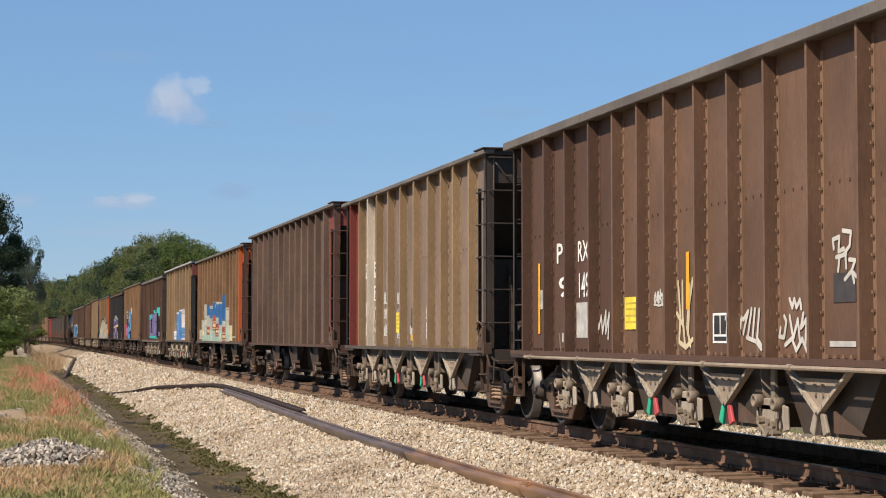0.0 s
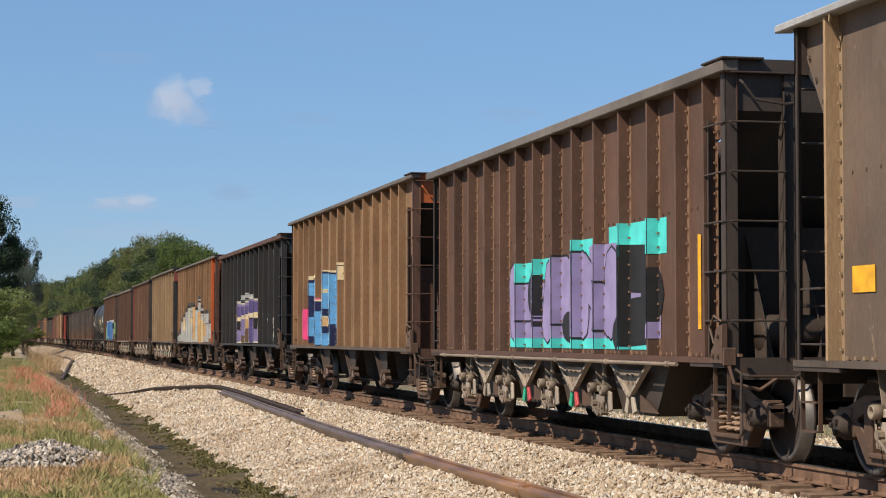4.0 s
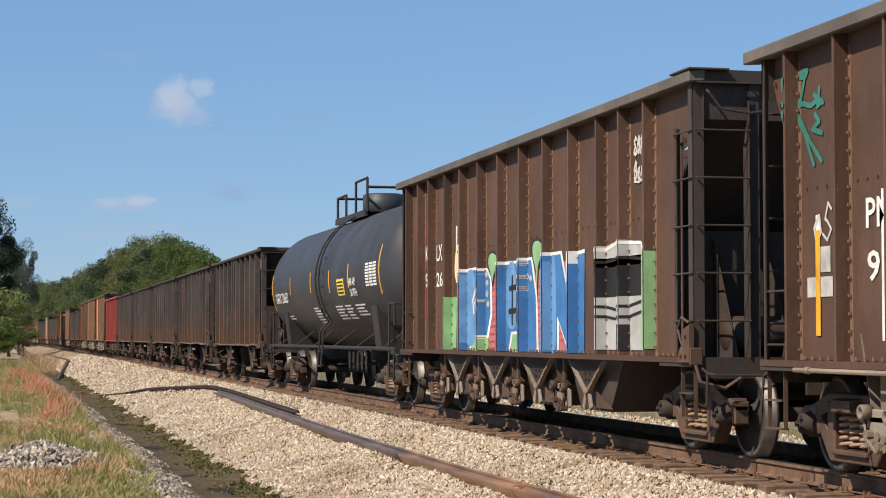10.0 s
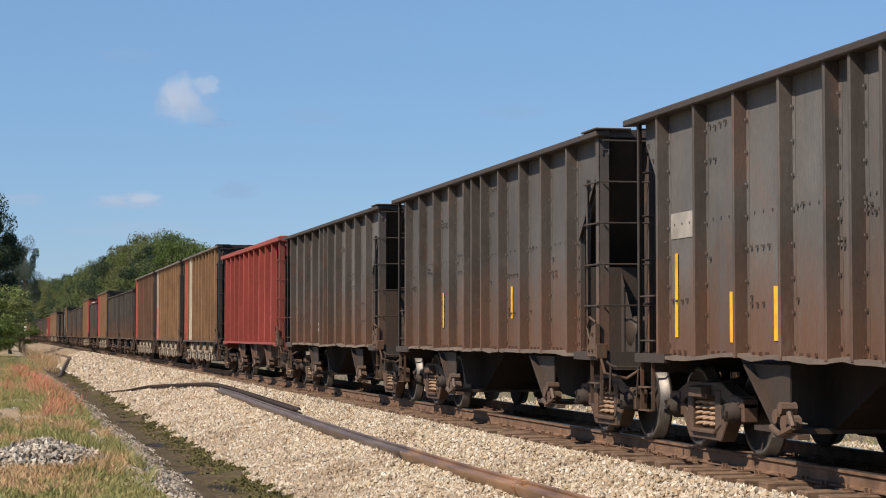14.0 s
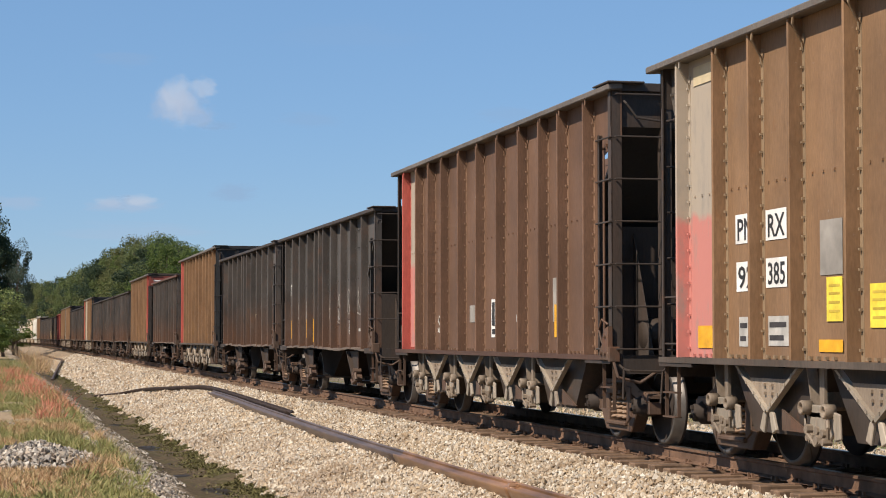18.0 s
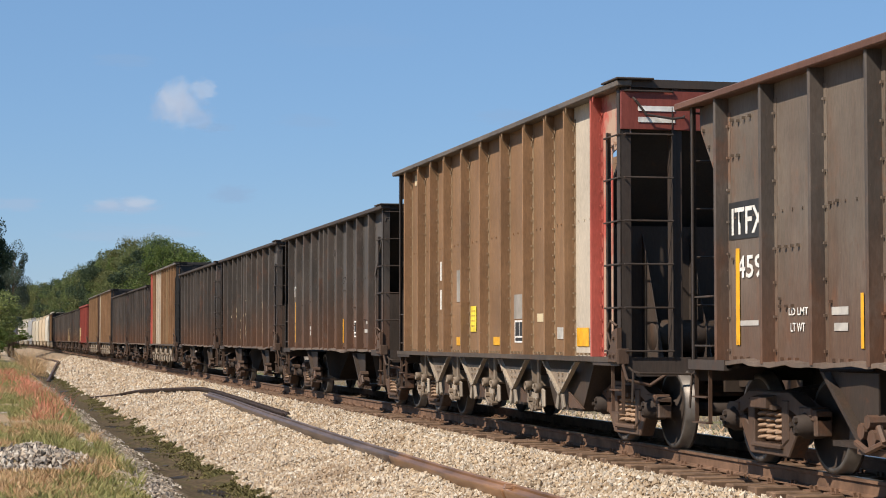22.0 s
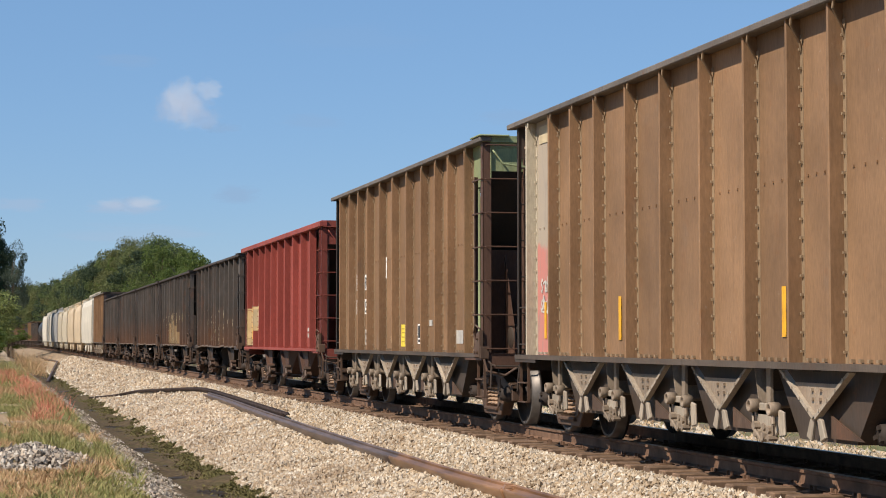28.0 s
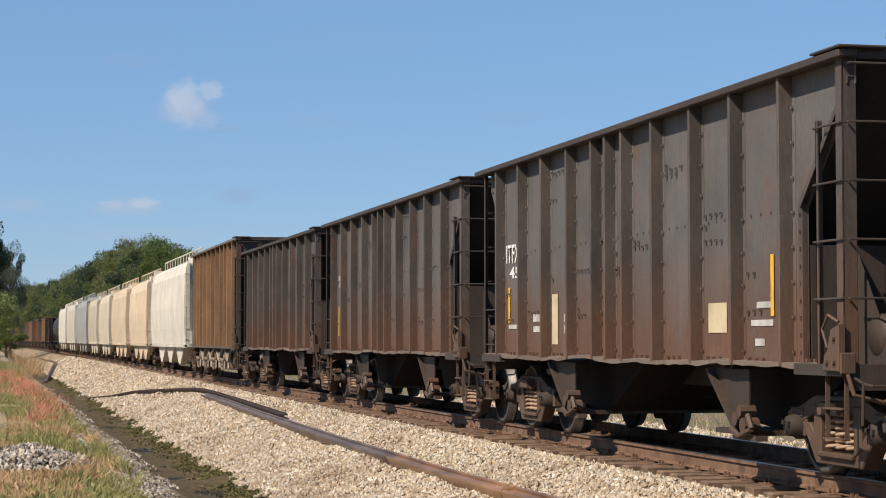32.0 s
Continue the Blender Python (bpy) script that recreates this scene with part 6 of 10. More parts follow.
shape("H", "peach", 5, False, (6.39, 1.89), (6.74, 1.88), (6.65, 1.65), (6.38, 1.42))
lines("H", "ivory", 7, 0.05, [(4.35, 1.5), (4.79, 1.43), (5.13, 1.18)], [(5.84, 1.53), (6.16, 1.56), (6.43, 1.45)], [(6.73, 1.14), (6.9, 1.61), (7.15, 1.71), (7.27, 1.51), (7.23, 1.14)], [(6.48, 1.92), (6.91, 2.11), (7.12, 2.3)], [(8.26, 2.06), (8.36, 1.75), (8.28, 1.25)], [(8.71, 1.57), (9.06, 1.46), (9.42, 1.43)], [(9.19, 1.85), (9.18, 1.49)])
web_bands("H", 4, ("purple", 1.86, 2.2), ("cream", 1.74, 1.88), ("ink", 1.48, 1.75))
web_bands("H", 5, ("purple", 1.9, 2.18), ("cream", 1.8, 1.92), ("stain", 1.1, 1.3))
web_bands("H", 6, ("purple", 1.93, 2.2), ("cream", 1.79, 1.94), ("peach", 1.52, 1.8), ("stain", 1.1, 1.5))
web_bands("H", 7, ("purple", 1.95, 2.3), ("cream", 1.82, 1.96), ("ink", 1.77, 1.83), ("purple", 1.1, 1.78))
web_bands("H", 8, ("purple", 1.97, 2.28), ("cream", 1.82, 1.98), ("ink", 1.5, 1.8))
lines("H", "chalk", 1, 0.05, [(9.59, 1.9), (9.79, 1.89), (9.88, 1.48), (9.81, 1.14)], [(9.69, 1.84), (9.71, 1.49), (9.64, 1.1)], [(9.94, 1.25), (10.16, 1.22), (10.18, 1.08)])
lines("H", "silver", 1, 0.045, [(10.92, 1.91), (11.06, 1.58), (11.17, 1.85), (11.28, 1.58), (11.4, 1.95), (11.5, 1.47)], [(10.97, 1.47), (11.44, 1.39)], [(12.14, 2.03), (12.24, 2.23), (12.44, 2.24), (12.61, 2.13), (12.51, 1.96), (12.31, 1.87), (12.16, 1.96)], [(12.32, 2.23), (12.43, 1.86)])
lines("H", "white", 2, 0.05, [(12.03, 1.62), (11.98, 1.75), (12.16, 1.77), (12.13, 1.61), (12.3, 1.56), (12.36, 1.76)], [(12.41, 1.86), (12.45, 1.66), (12.58, 1.81), (12.65, 1.65)], [(12.72, 1.86), (12.7, 1.68)], [(12.1, 1.54), (12.28, 1.46), (12.48, 1.5)], [(12.02, 1.15), (12.1, 1.36), (12.2, 1.23), (12.28, 1.36), (12.37, 1.19)], [(12.5, 1.33), (12.59, 1.18), (12.71, 1.23)])
# I: long piece in silver, sand and peach with black shading and stars
shape("I", "dark", 1, True, (0.23, 1.08), (0.45, 1.42), (1.18, 1.49), (1.36, 1.82), (1.93, 1.93), (2.38, 2.17), (3.12, 2.19), (3.27, 2.42), (3.96, 2.39), (4.39, 2.64), (5.11, 2.6), (5.28, 2.75), (5.54, 2.74), (5.7, 2.48), (6.15, 2.62), (6.64, 2.62), (7.14, 2.57), (7.38, 2.65), (7.67, 2.61), (7.77, 2.43), (8.23, 2.43), (8.6, 2.55), (8.73, 2.69), (9.07, 2.8), (9.34, 2.68), (9.45, 2.46), (9.68, 2.38), (10.03, 2.44), (10.29, 2.45), (10.39, 2.34), (10.55, 2.45), (10.78, 2.44), (10.92, 2.15), (11.32, 2.32), (11.46, 2.42), (11.62, 2.41), (11.68, 2.16), (11.93, 2.17), (12.13, 2.28), (12.5, 2.32), (12.5, 2.16), (12.5, 1.07))
shape("I", "silver", 2, True, (0.33, 1.08), (0.64, 1.33), (1.36, 1.38), (1.51, 1.74), (2.05, 1.85), (2.59, 2.05), (3.27, 2.07), (3.47, 2.3), (4.1, 2.26), (4.52, 2.48), (5.1, 2.45), (5.32, 2.6), (5.47, 2.59), (5.61, 2.34), (6.19, 2.43), (6.54, 2.45), (7.14, 2.42), (7.39, 2.5), (7.57, 2.48), (7.7, 2.29), (8.24, 2.29), (8.63, 2.39), (8.79, 2.56), (9.07, 2.66), (9.28, 2.54), (9.39, 2.36), (9.68, 2.26), (10.04, 2.31), (10.26, 2.33), (10.39, 2.21), (10.57, 2.34), (10.73, 2.32), (10.87, 2.04), (11.36, 2.2), (11.48, 2.3), (11.57, 2.28), (11.65, 2.04), (11.93, 2.05), (12.17, 2.15), (12.5, 2.18), (12.5, 2.03), (12.5, 1.07))
shape("I", "sand", 3, True, (2.48, 1.97), (3.21, 1.99), (3.46, 1.73), (3.95, 1.26), (3.56, 1.17), (2.95, 1.55), (2.56, 1.7))
shape("I", "sand", 3, True, (5.4, 2.09), (5.9, 2.03), (6.14, 1.9), (5.94, 1.78), (5.48, 1.89))
shape("I", "peach", 3, True, (6.5, 2.4), (7.17, 2.37), (7.31, 2.05), (7.37, 1.5), (7.12, 1.16), (6.52, 1.18), (6.75, 1.51), (6.57, 1.95))
shape("I", "sand", 4, True, (6.13, 1.52), (6.14, 2.03), (6.34, 2.14), (6.57, 1.95), (6.68, 1.51), (6.52, 1.23), (6.29, 1.19))
shape("I", "peach", 3, True, (8.76, 1.11), (8.77, 2.26), (9.12, 2.16), (9.39, 2.12), (9.76, 2.25), (9.74, 1.14))
shape("I", "sand", 3, True, (9.82, 1.11), (9.82, 1.85), (10.33, 1.88), (10.51, 2.04), (10.84, 1.97), (11.06, 1.84), (10.98, 1.46), (10.78, 1.1))
shape("I", "sand", 4, True, (10.41, 2.1), (10.47, 2.3), (10.57, 2.36), (10.7, 2.29), (10.72, 2.11), (10.57, 1.99))
shape("I", "peach", 3, True, (11.12, 1.26), (11.11, 1.76), (11.51, 1.63), (11.79, 1.75), (11.78, 1.31), (11.45, 1.19))
shape("I", "sand", 4, True, (7.4, 2.05), (7.5, 2.47), (7.67, 2.34), (7.62, 1.74), (7.48, 1.62))
shape("I", "foam", 4, True, (7.89, 1.14), (7.84, 2.21), (8.24, 2.26), (8.66, 2.34), (8.72, 2), (8.33, 1.67), (8.22, 1.14))
shape("I", "foam", 4, True, (4.09, 1.54), (4.15, 2.1), (4.57, 2.36), (5.06, 2.37), (5.13, 1.53), (4.64, 1.29))
shape("I", "ink", 5, False, (4.52, 2.5), (5.15, 2.47), (5.15, 2.39), (4.52, 2.42))
shape("I", "ink", 5, False, (6.5, 2.52), (7.14, 2.48), (7.14, 2.41), (6.5, 2.44))
shape("I", "ink", 5, False, (7.74, 2.36), (8.18, 2.34), (8.18, 2.27), (7.74, 2.29))
shape("I", "ink", 5, False, (8.79, 2.63), (9.25, 2.6), (9.25, 2.53), (8.79, 2.56))
shape("I", "ink", 5, False, (9.86, 2.23), (10.2, 2.21), (10.19, 2.12), (9.85, 2.13))
shape("I", "ink", 5, False, (11.81, 1.74), (11.99, 1.74), (11.97, 1.07), (11.79, 1.07))
shape("I", "ink", 5, False, (11.33, 1.87), (11.72, 1.85), (11.72, 1.79), (11.33, 1.8))
lines("I", "ink", 6, 0.07, [(4.2, 2.38), (4.05, 1.96), (4.19, 1.54), (4.51, 1.31)], [(3.46, 1.63), (3.9, 1.34), (4.55, 1.26)], [(5.31, 2.13), (5.23, 1.93), (5.44, 1.79), (5.85, 1.75)], [(7.37, 1.5), (7.55, 1.32), (7.69, 1.5)], [(8.16, 1.38), (8.33, 1.55), (8.62, 1.67)], [(9.83, 1.61), (10.19, 1.63), (10.32, 1.49), (10.16, 1.34), (9.83, 1.32)], [(10.41, 2.1), (10.51, 1.98), (10.72, 2.08)], [(10.83, 1.26), (11.02, 1.87), (10.74, 1.93)], [(10.86, 1.46), (11.06, 1.56)], [(11.18, 1.76), (11.47, 1.68), (11.76, 1.72)], [(6.29, 1.26), (6.52, 1.17), (6.75, 1.26)], [(8.77, 1.6), (9.23, 1.62)])
shape("I", "ink", 6, False, (9.49, 1.63), (9.55, 1.53), (9.73, 1.52), (9.59, 1.46), (9.64, 1.36), (9.49, 1.42), (9.33, 1.36), (9.38, 1.46), (9.24, 1.53), (9.43, 1.53))
shape("I", "foam", 7, False, (9.49, 1.59), (9.54, 1.51), (9.67, 1.51), (9.56, 1.47), (9.6, 1.39), (9.49, 1.44), (9.38, 1.39), (9.41, 1.47), (9.31, 1.51), (9.44, 1.51))
shape("I", "sand", 7, False, (7.49, 2.16), (7.54, 2.08), (7.69, 2.07), (7.57, 2.03), (7.61, 1.96), (7.49, 2), (7.36, 1.96), (7.4, 2.04), (7.29, 2.09), (7.44, 2.09))
lines("I", "ink", 6, 0.04, [(11.43, 2.1), (11.35, 1.81), (11.58, 1.75), (11.68, 2.04), (11.43, 2.1)], [(11.5, 2.03), (11.56, 1.97), (11.49, 1.91)])
# M: blue letters on a striped brick and green ground with pale green drops
shape("M", "green", 1, False, (2.82, 1.07), (2.88, 1.92), (3.92, 1.92), (3.86, 1.07))
shape("M", "rose", 1, False, (3.86, 1.07), (3.88, 2.03), (4.31, 2.26), (6.07, 2.07), (6.55, 2.28), (8.63, 2.17), (9.07, 2.3), (10.01, 2.25), (10.82, 2.24), (10.78, 1.07))
lines("M", "brick", 2, 0.035, [(3.92, 2.1), (6.55, 2.08), (8.99, 2.06), (10.62, 2.04)])
lines("M", "brick", 2, 0.035, [(3.92, 1.98), (6.54, 1.98), (8.99, 1.96), (10.61, 1.95)])
lines("M", "brick", 2, 0.035, [(3.91, 1.86), (6.54, 1.87), (8.99, 1.86), (10.61, 1.86)])
lines("M", "brick", 2, 0.035, [(3.91, 1.73), (6.54, 1.76), (8.99, 1.77), (10.61, 1.78)])
lines("M", "brick", 2, 0.035, [(3.91, 1.61), (6.54, 1.65), (8.98, 1.68), (10.61, 1.69)])
lines("M", "brick", 2, 0.035, [(3.91, 1.49), (6.54, 1.54), (8.98, 1.58), (10.61, 1.61)])
lines("M", "brick", 2, 0.035, [(3.91, 1.37), (6.53, 1.44), (8.98, 1.49), (10.6, 1.52)])
lines("M", "brick", 2, 0.035, [(3.91, 1.24), (6.53, 1.33), (8.98, 1.39), (10.6, 1.43)])
lines("M", "brick", 2, 0.035, [(3.9, 1.12), (6.53, 1.22), (8.98, 1.3), (10.6, 1.35)])
lines("M", "brick", 2, 0.035, [(3.9, 1.07), (6.53, 1.11), (8.97, 1.2), (10.6, 1.26)])
lines("M", "ink", 2, 0.06, [(3.82, 1.07), (3.88, 2.03), (4.12, 2.21)])
shape("M", "white", 3, False, (3.96, 1.07), (4, 2.33), (5.05, 2.35), (5.84, 2.31), (6.1, 2.15), (6.14, 1.6), (5.89, 1.24), (5.25, 1.25), (4.85, 1.2), (4.81, 1.07))
shape("M", "white", 3, False, (6.56, 1.07), (6.6, 2.37), (7.44, 2.36), (8.38, 2.38), (8.62, 1.82), (8.68, 1.07), (7.8, 1.07), (7.77, 1.32), (7.31, 1.31), (7.16, 1.07))
shape("M", "white", 3, False, (8.95, 1.07), (9, 2.4), (9.8, 2.4), (10.02, 2.01), (10.41, 1.72), (10.47, 2.36), (10.82, 2.38), (10.78, 1.07), (10.09, 1.07), (9.67, 1.45), (9.66, 1.07))
shape("M", "blue", 4, False, (4.1, 1.07), (4.14, 2.27), (5.05, 2.31), (5.79, 2.27), (6.01, 2.13), (6.03, 1.63), (5.81, 1.3), (5.21, 1.31), (4.74, 1.26), (4.7, 1.07))
shape("M", "blue", 4, False, (6.67, 1.07), (6.7, 2.32), (7.44, 2.32), (8.3, 2.34), (8.54, 1.82), (8.58, 1.07), (7.9, 1.07), (7.85, 1.36), (7.23, 1.35), (7.07, 1.07))
shape("M", "blue", 4, False, (9.03, 1.07), (9.08, 2.35), (9.74, 2.36), (9.96, 2), (10.47, 1.62), (10.53, 2.32), (10.82, 2.33), (10.79, 1.07), (10.15, 1.07), (9.58, 1.55), (9.58, 1.07))
shape("M", "paleblue", 5, True, (4.41, 1.25), (4.46, 2.2), (5.05, 2.23), (5.12, 1.25))
shape("M", "paleblue", 5, True, (6.99, 1.48), (7.03, 2.25), (7.47, 2.28), (7.56, 1.47))
shape("M", "paleblue", 5, True, (9.27, 1.16), (9.3, 2.24), (9.52, 2.25), (9.53, 1.16))
lines("M", "white", 6, 0.06, [(5.01, 1.65), (4.94, 1.84), (5.12, 2), (5.29, 1.95), (5.33, 1.8), (5.15, 1.69), (5.08, 1.8), (5.19, 1.86)])
lines("M", "ink", 6, 0.08, [(7.17, 1.97), (7.82, 1.99)], [(7.14, 1.64), (7.81, 1.66)], [(7.32, 2.13), (7.31, 1.47)], [(7.58, 2.14), (7.56, 1.49)])
shape("M", "silver", 6, True, (5.44, 2.21), (5.54, 2.26), (5.64, 2.21), (5.54, 2.16))
shape("M", "silver", 6, True, (5.71, 2.23), (5.81, 2.27), (5.91, 2.22), (5.81, 2.17))
shape("M", "silver", 6, True, (5.47, 2.12), (5.57, 2.17), (5.67, 2.11), (5.57, 2.06))
shape("M", "silver", 6, True, (5.74, 2.09), (5.84, 2.14), (5.94, 2.09), (5.84, 2.04))
shape("M", "silver", 6, True, (5.4, 1.97), (5.5, 2.03), (5.6, 1.97), (5.5, 1.92))
shape("M", "silver", 6, True, (5.74, 1.93), (5.84, 1.98), (5.94, 1.92), (5.84, 1.87))
shape("M", "silver", 6, True, (5.53, 1.82), (5.64, 1.87), (5.74, 1.82), (5.63, 1.76))
shape("M", "silver", 6, True, (5.8, 1.77), (5.9, 1.82), (6, 1.77), (5.9, 1.72))
shape("M", "silver", 6, True, (7.85, 2.27), (7.94, 2.31), (8.01, 2.26), (7.93, 2.21))
shape("M", "silver", 6, True, (8.04, 2.3), (8.12, 2.34), (8.2, 2.29), (8.12, 2.25))
shape("M", "silver", 6, True, (7.88, 2.12), (7.96, 2.16), (8.04, 2.11), (7.96, 2.06))
shape("M", "silver", 6, True, (8.06, 2.12), (8.14, 2.16), (8.22, 2.11), (8.14, 2.07))
shape("M", "silver", 6, True, (7.85, 1.95), (7.93, 1.99), (8.01, 1.94), (7.93, 1.9))
shape("M", "silver", 6, True, (8.03, 1.95), (8.11, 1.99), (8.19, 1.94), (8.11, 1.9))
shape("M", "silver", 6, True, (8.22, 2.09), (8.3, 2.13), (8.38, 2.08), (8.3, 2.04))
shape("M", "silver", 6, True, (7.9, 1.84), (7.98, 1.88), (8.06, 1.83), (7.98, 1.79))
shape("M", "ink", 3, True, (5.85, 2.37), (5.91, 2.52), (6.21, 2.55), (6.52, 2.46), (6.52, 2.33), (6.3, 2.18), (6.17, 2.01), (6.04, 2.19))
shape("M", "green", 5, True, (5.91, 2.38), (5.98, 2.5), (6.21, 2.52), (6.46, 2.44), (6.46, 2.34), (6.23, 2.2), (6.15, 2.1), (6.07, 2.21))
shape("M", "ink", 3, True, (8.33, 2.4), (8.36, 2.58), (8.64, 2.62), (8.96, 2.53), (8.95, 2.38), (8.71, 2.22), (8.62, 1.77), (8.58, 2.07))
shape("M", "green", 5, True, (8.4, 2.4), (8.42, 2.55), (8.64, 2.59), (8.89, 2.51), (8.89, 2.39), (8.67, 2.25), (8.61, 1.92), (8.56, 2.18))
shape("M", "green", 5, True, (4.89, 1.07), (5.03, 1.22), (5.42, 1.28), (5.89, 1.25), (5.82, 1.07))
shape("M", "green", 3, True, (7.27, 1.07), (7.31, 1.3), (7.75, 1.31), (7.77, 1.07))
shape("M", "cream", 2, True, (3.68, 2.29), (3.77, 2.68), (4.12, 2.75), (4.16, 2.27), (3.92, 2.15))
bands("M", "silver", 3, (-11.4, 1.12, 1.9, 1.1))
blobs("M", "silver", 3, (-12.3, 2.2, 0.95, 0.22))
bands("M", "ink", 4, (-11.55, 1.75, 0.6, 0.36), (-12.5, 1.75, 0.55, 0.36), (-12.2, 1.12, 0.4, 0.3))
inner("M", "ink", 0.035, 5, -11.4, 1.9, 1.12, 1.3, [(0.0, 0.8), (0.5, 0.84), (0.95, 0.8)], [(0.02, 0.42), (0.4, 0.36), (0.9, 0.44)], [(0.05, 0.32), (0.45, 0.27), (0.85, 0.34)], [(0.96, 0.1), (0.98, 0.7)])
inner("M", "white", 0.04, 5, -11.4, 1.9, 1.12, 1.3, [(0.02, 0.05), (0.03, 0.9), (0.4, 0.98), (0.85, 0.95), (0.97, 0.75), (0.96, 0.05)])
bands("M", "green", 2, (-13.3, 1.14, 0.75, 1.1))
lines("L", "jade", 2, 0.05, [(0.52, 3.43), (0.61, 3.64), (0.74, 3.71), (0.84, 3.7), (0.8, 3.65), (0.67, 3.66)], [(0.66, 3.39), (0.77, 3.61)], [(0.56, 3.41), (0.74, 3.41), (0.91, 3.37), (1.08, 3.41)], [(0.56, 3.36), (0.78, 3.12), (0.97, 2.83)], [(0.63, 3.32), (0.9, 3.04), (1.14, 2.85)], [(1.11, 3.51), (1.06, 3.35), (1.15, 3.38)], [(0.99, 3.46), (1.18, 3.37)], [(1.01, 3.28), (1.1, 3.21), (0.95, 3.15), (1.15, 3.1)])
# k: cream block with dark bows over a yellow strip
CARS["k"].decal("reflector", [box_poly(-0.76, 1.28, 0.11, 0.92)], FLAT["yellow"], 4, "yellow reflective strip", flat=True)
shape("k", "sand", 2, False, (0.30, 2.04), (0.62, 2.07), (0.75, 2.18), (0.94, 2.2), (1.18, 2.22), (1.44, 2.18), (1.59, 2.11), (1.83, 2.13), (1.95, 2.19), (2.11, 2.16), (2.26, 2.03), (2.33, 1.88), (2.25, 1.7), (2.09, 1.57), (1.91, 1.51), (1.69, 1.47), (1.52, 1.28), (1.52, 1.12), (0.64, 1.1), (0.29, 1.22))
shape("k", "oldcream", 3, True, (1.92, 2.1), (2.07, 2.02), (2.19, 1.89), (2.13, 1.72), (1.94, 1.62), (1.82, 1.74), (1.82, 2.03))
lines("k", "stain", 5, 0.028, [(0.33, 2.05), (0.62, 2.08), (0.75, 2.18), (0.94, 2.2), (1.18, 2.22), (1.44, 2.18), (1.59, 2.12), (1.95, 2.21), (2.14, 2.15), (2.27, 2.03), (2.34, 1.88), (2.25, 1.7), (2.09, 1.57), (1.91, 1.5)], [(1.22, 2.14), (1.36, 2.06), (1.57, 2.03)], [(1.50, 1.98), (1.27, 1.92), (1.15, 1.79), (1.13, 1.61)], [(0.86, 1.87), (1.00, 1.73), (1.05, 1.57)], [(1.95, 2.09), (2.13, 2.02), (2.22, 1.89), (2.16, 1.73), (1.97, 1.64)], [(0.40, 1.9), (0.65, 1.93)], [(1.13, 1.57), (1.26, 1.5), (1.53, 1.48)], [(0.71, 1.26), (1.04, 1.25), (1.38, 1.29), (1.52, 1.36)], [(0.61, 1.2), (0.95, 1.17), (1.37, 1.19), (1.55, 1.27)])
shape("k", "dark", 5, False, (0.33, 1.59), (0.33, 1.53), (0.61, 1.54), (0.72, 1.58))
shape("k", "dark", 5, False, (1.16, 1.55), (1.33, 1.53), (1.53, 1.53), (1.53, 1.6), (1.33, 1.59))
lines("k", "stain", 5, 0.025, [(0.99, 1.44), (0.99, 1.33), (1.18, 1.32), (1.21, 1.44), (0.99, 1.44)], [(1.08, 1.42), (1.09, 1.34)])


def ragged_letters(key, tone, layer, spans, low, high, wide, seed):
    """Worn hand-sprayed letters: on each span of the side a few bent uprights with bars and hooks between them."""
    pick = random.Random(seed)
    polys = []
    for d0, d1 in spans:
        d = d0
        while d < d1:
            z0, z1 = low + pick.uniform(0, 0.12), high - pick.uniform(0, 0.3)
            bow = pick.uniform(-0.1, 0.1)
            w = wide * pick.uniform(0.6, 1.5)
            polys += stroke([(-d, z0), (-d - bow, (z0 + z1) / 2), (-d + bow * 0.4, z1)], w)
            if pick.random() < 0.7:
                zz = pick.uniform(z0 + 0.1, z1)
                polys += stroke([(-d, zz), (-d - 0.12, zz + 0.06), (-d - 0.2, zz - pick.uniform(0.05, 0.3))], w * 0.8)
            if pick.random() < 0.4:
                polys += stroke([(-d + bow * 0.4, z1), (-d - 0.1, z1 + 0.05), (-d - 0.18, z1 - 0.12)], w * 0.8)
            d += pick.uniform(0.16, 0.34)
    for y, z, w in [(-pick.uniform(spans[0][0], spans[-1][1]), pick.uniform(low, high), pick.uniform(0.02, 0.06)) for _ in range(26)]:
        polys.append(oval(y, z, w, w * 1.6, 7))
    CARS[key].decal("graffiti_tag", polys, SPRAY[tone], layer, f"{tone} hand-sprayed letters, worn and streaked", webs=False)


ragged_letters("m", "cream", 4, ((4.2, 4.85), (5.0, 5.4), (5.6, 5.9), (6.05, 6.95), (7.15, 7.8)), 1.1, 2.42, 0.05, 5)
ragged_letters("m", "oldcream", 3, ((4.15, 4.7), (5.1, 5.85), (6.1, 7.9)), 1.1, 2.3, 0.06, 15)
ragged_letters("m", "stain", 5, ((4.3, 4.8), (5.1, 5.3), (6.2, 6.9), (7.25, 7.7)), 1.1, 1.9, 0.02, 25)
lines("d", "cream", 2, 0.06, [(2.07, 1.87), (2.05, 2.05), (2.17, 2.13), (2.24, 2.04)], [(3.04, 1.91), (3.23, 2.15), (3.27, 1.84), (3.45, 2.14), (3.49, 1.87), (3.62, 2.13), (3.71, 1.9), (3.92, 1.96)], [(4.05, 1.92), (4.13, 2.02), (4.3, 2.24), (4.4, 2.24), (4.3, 2.04), (4.34, 1.91)], [(3.98, 1.92), (4.25, 1.93), (4.44, 1.97)])
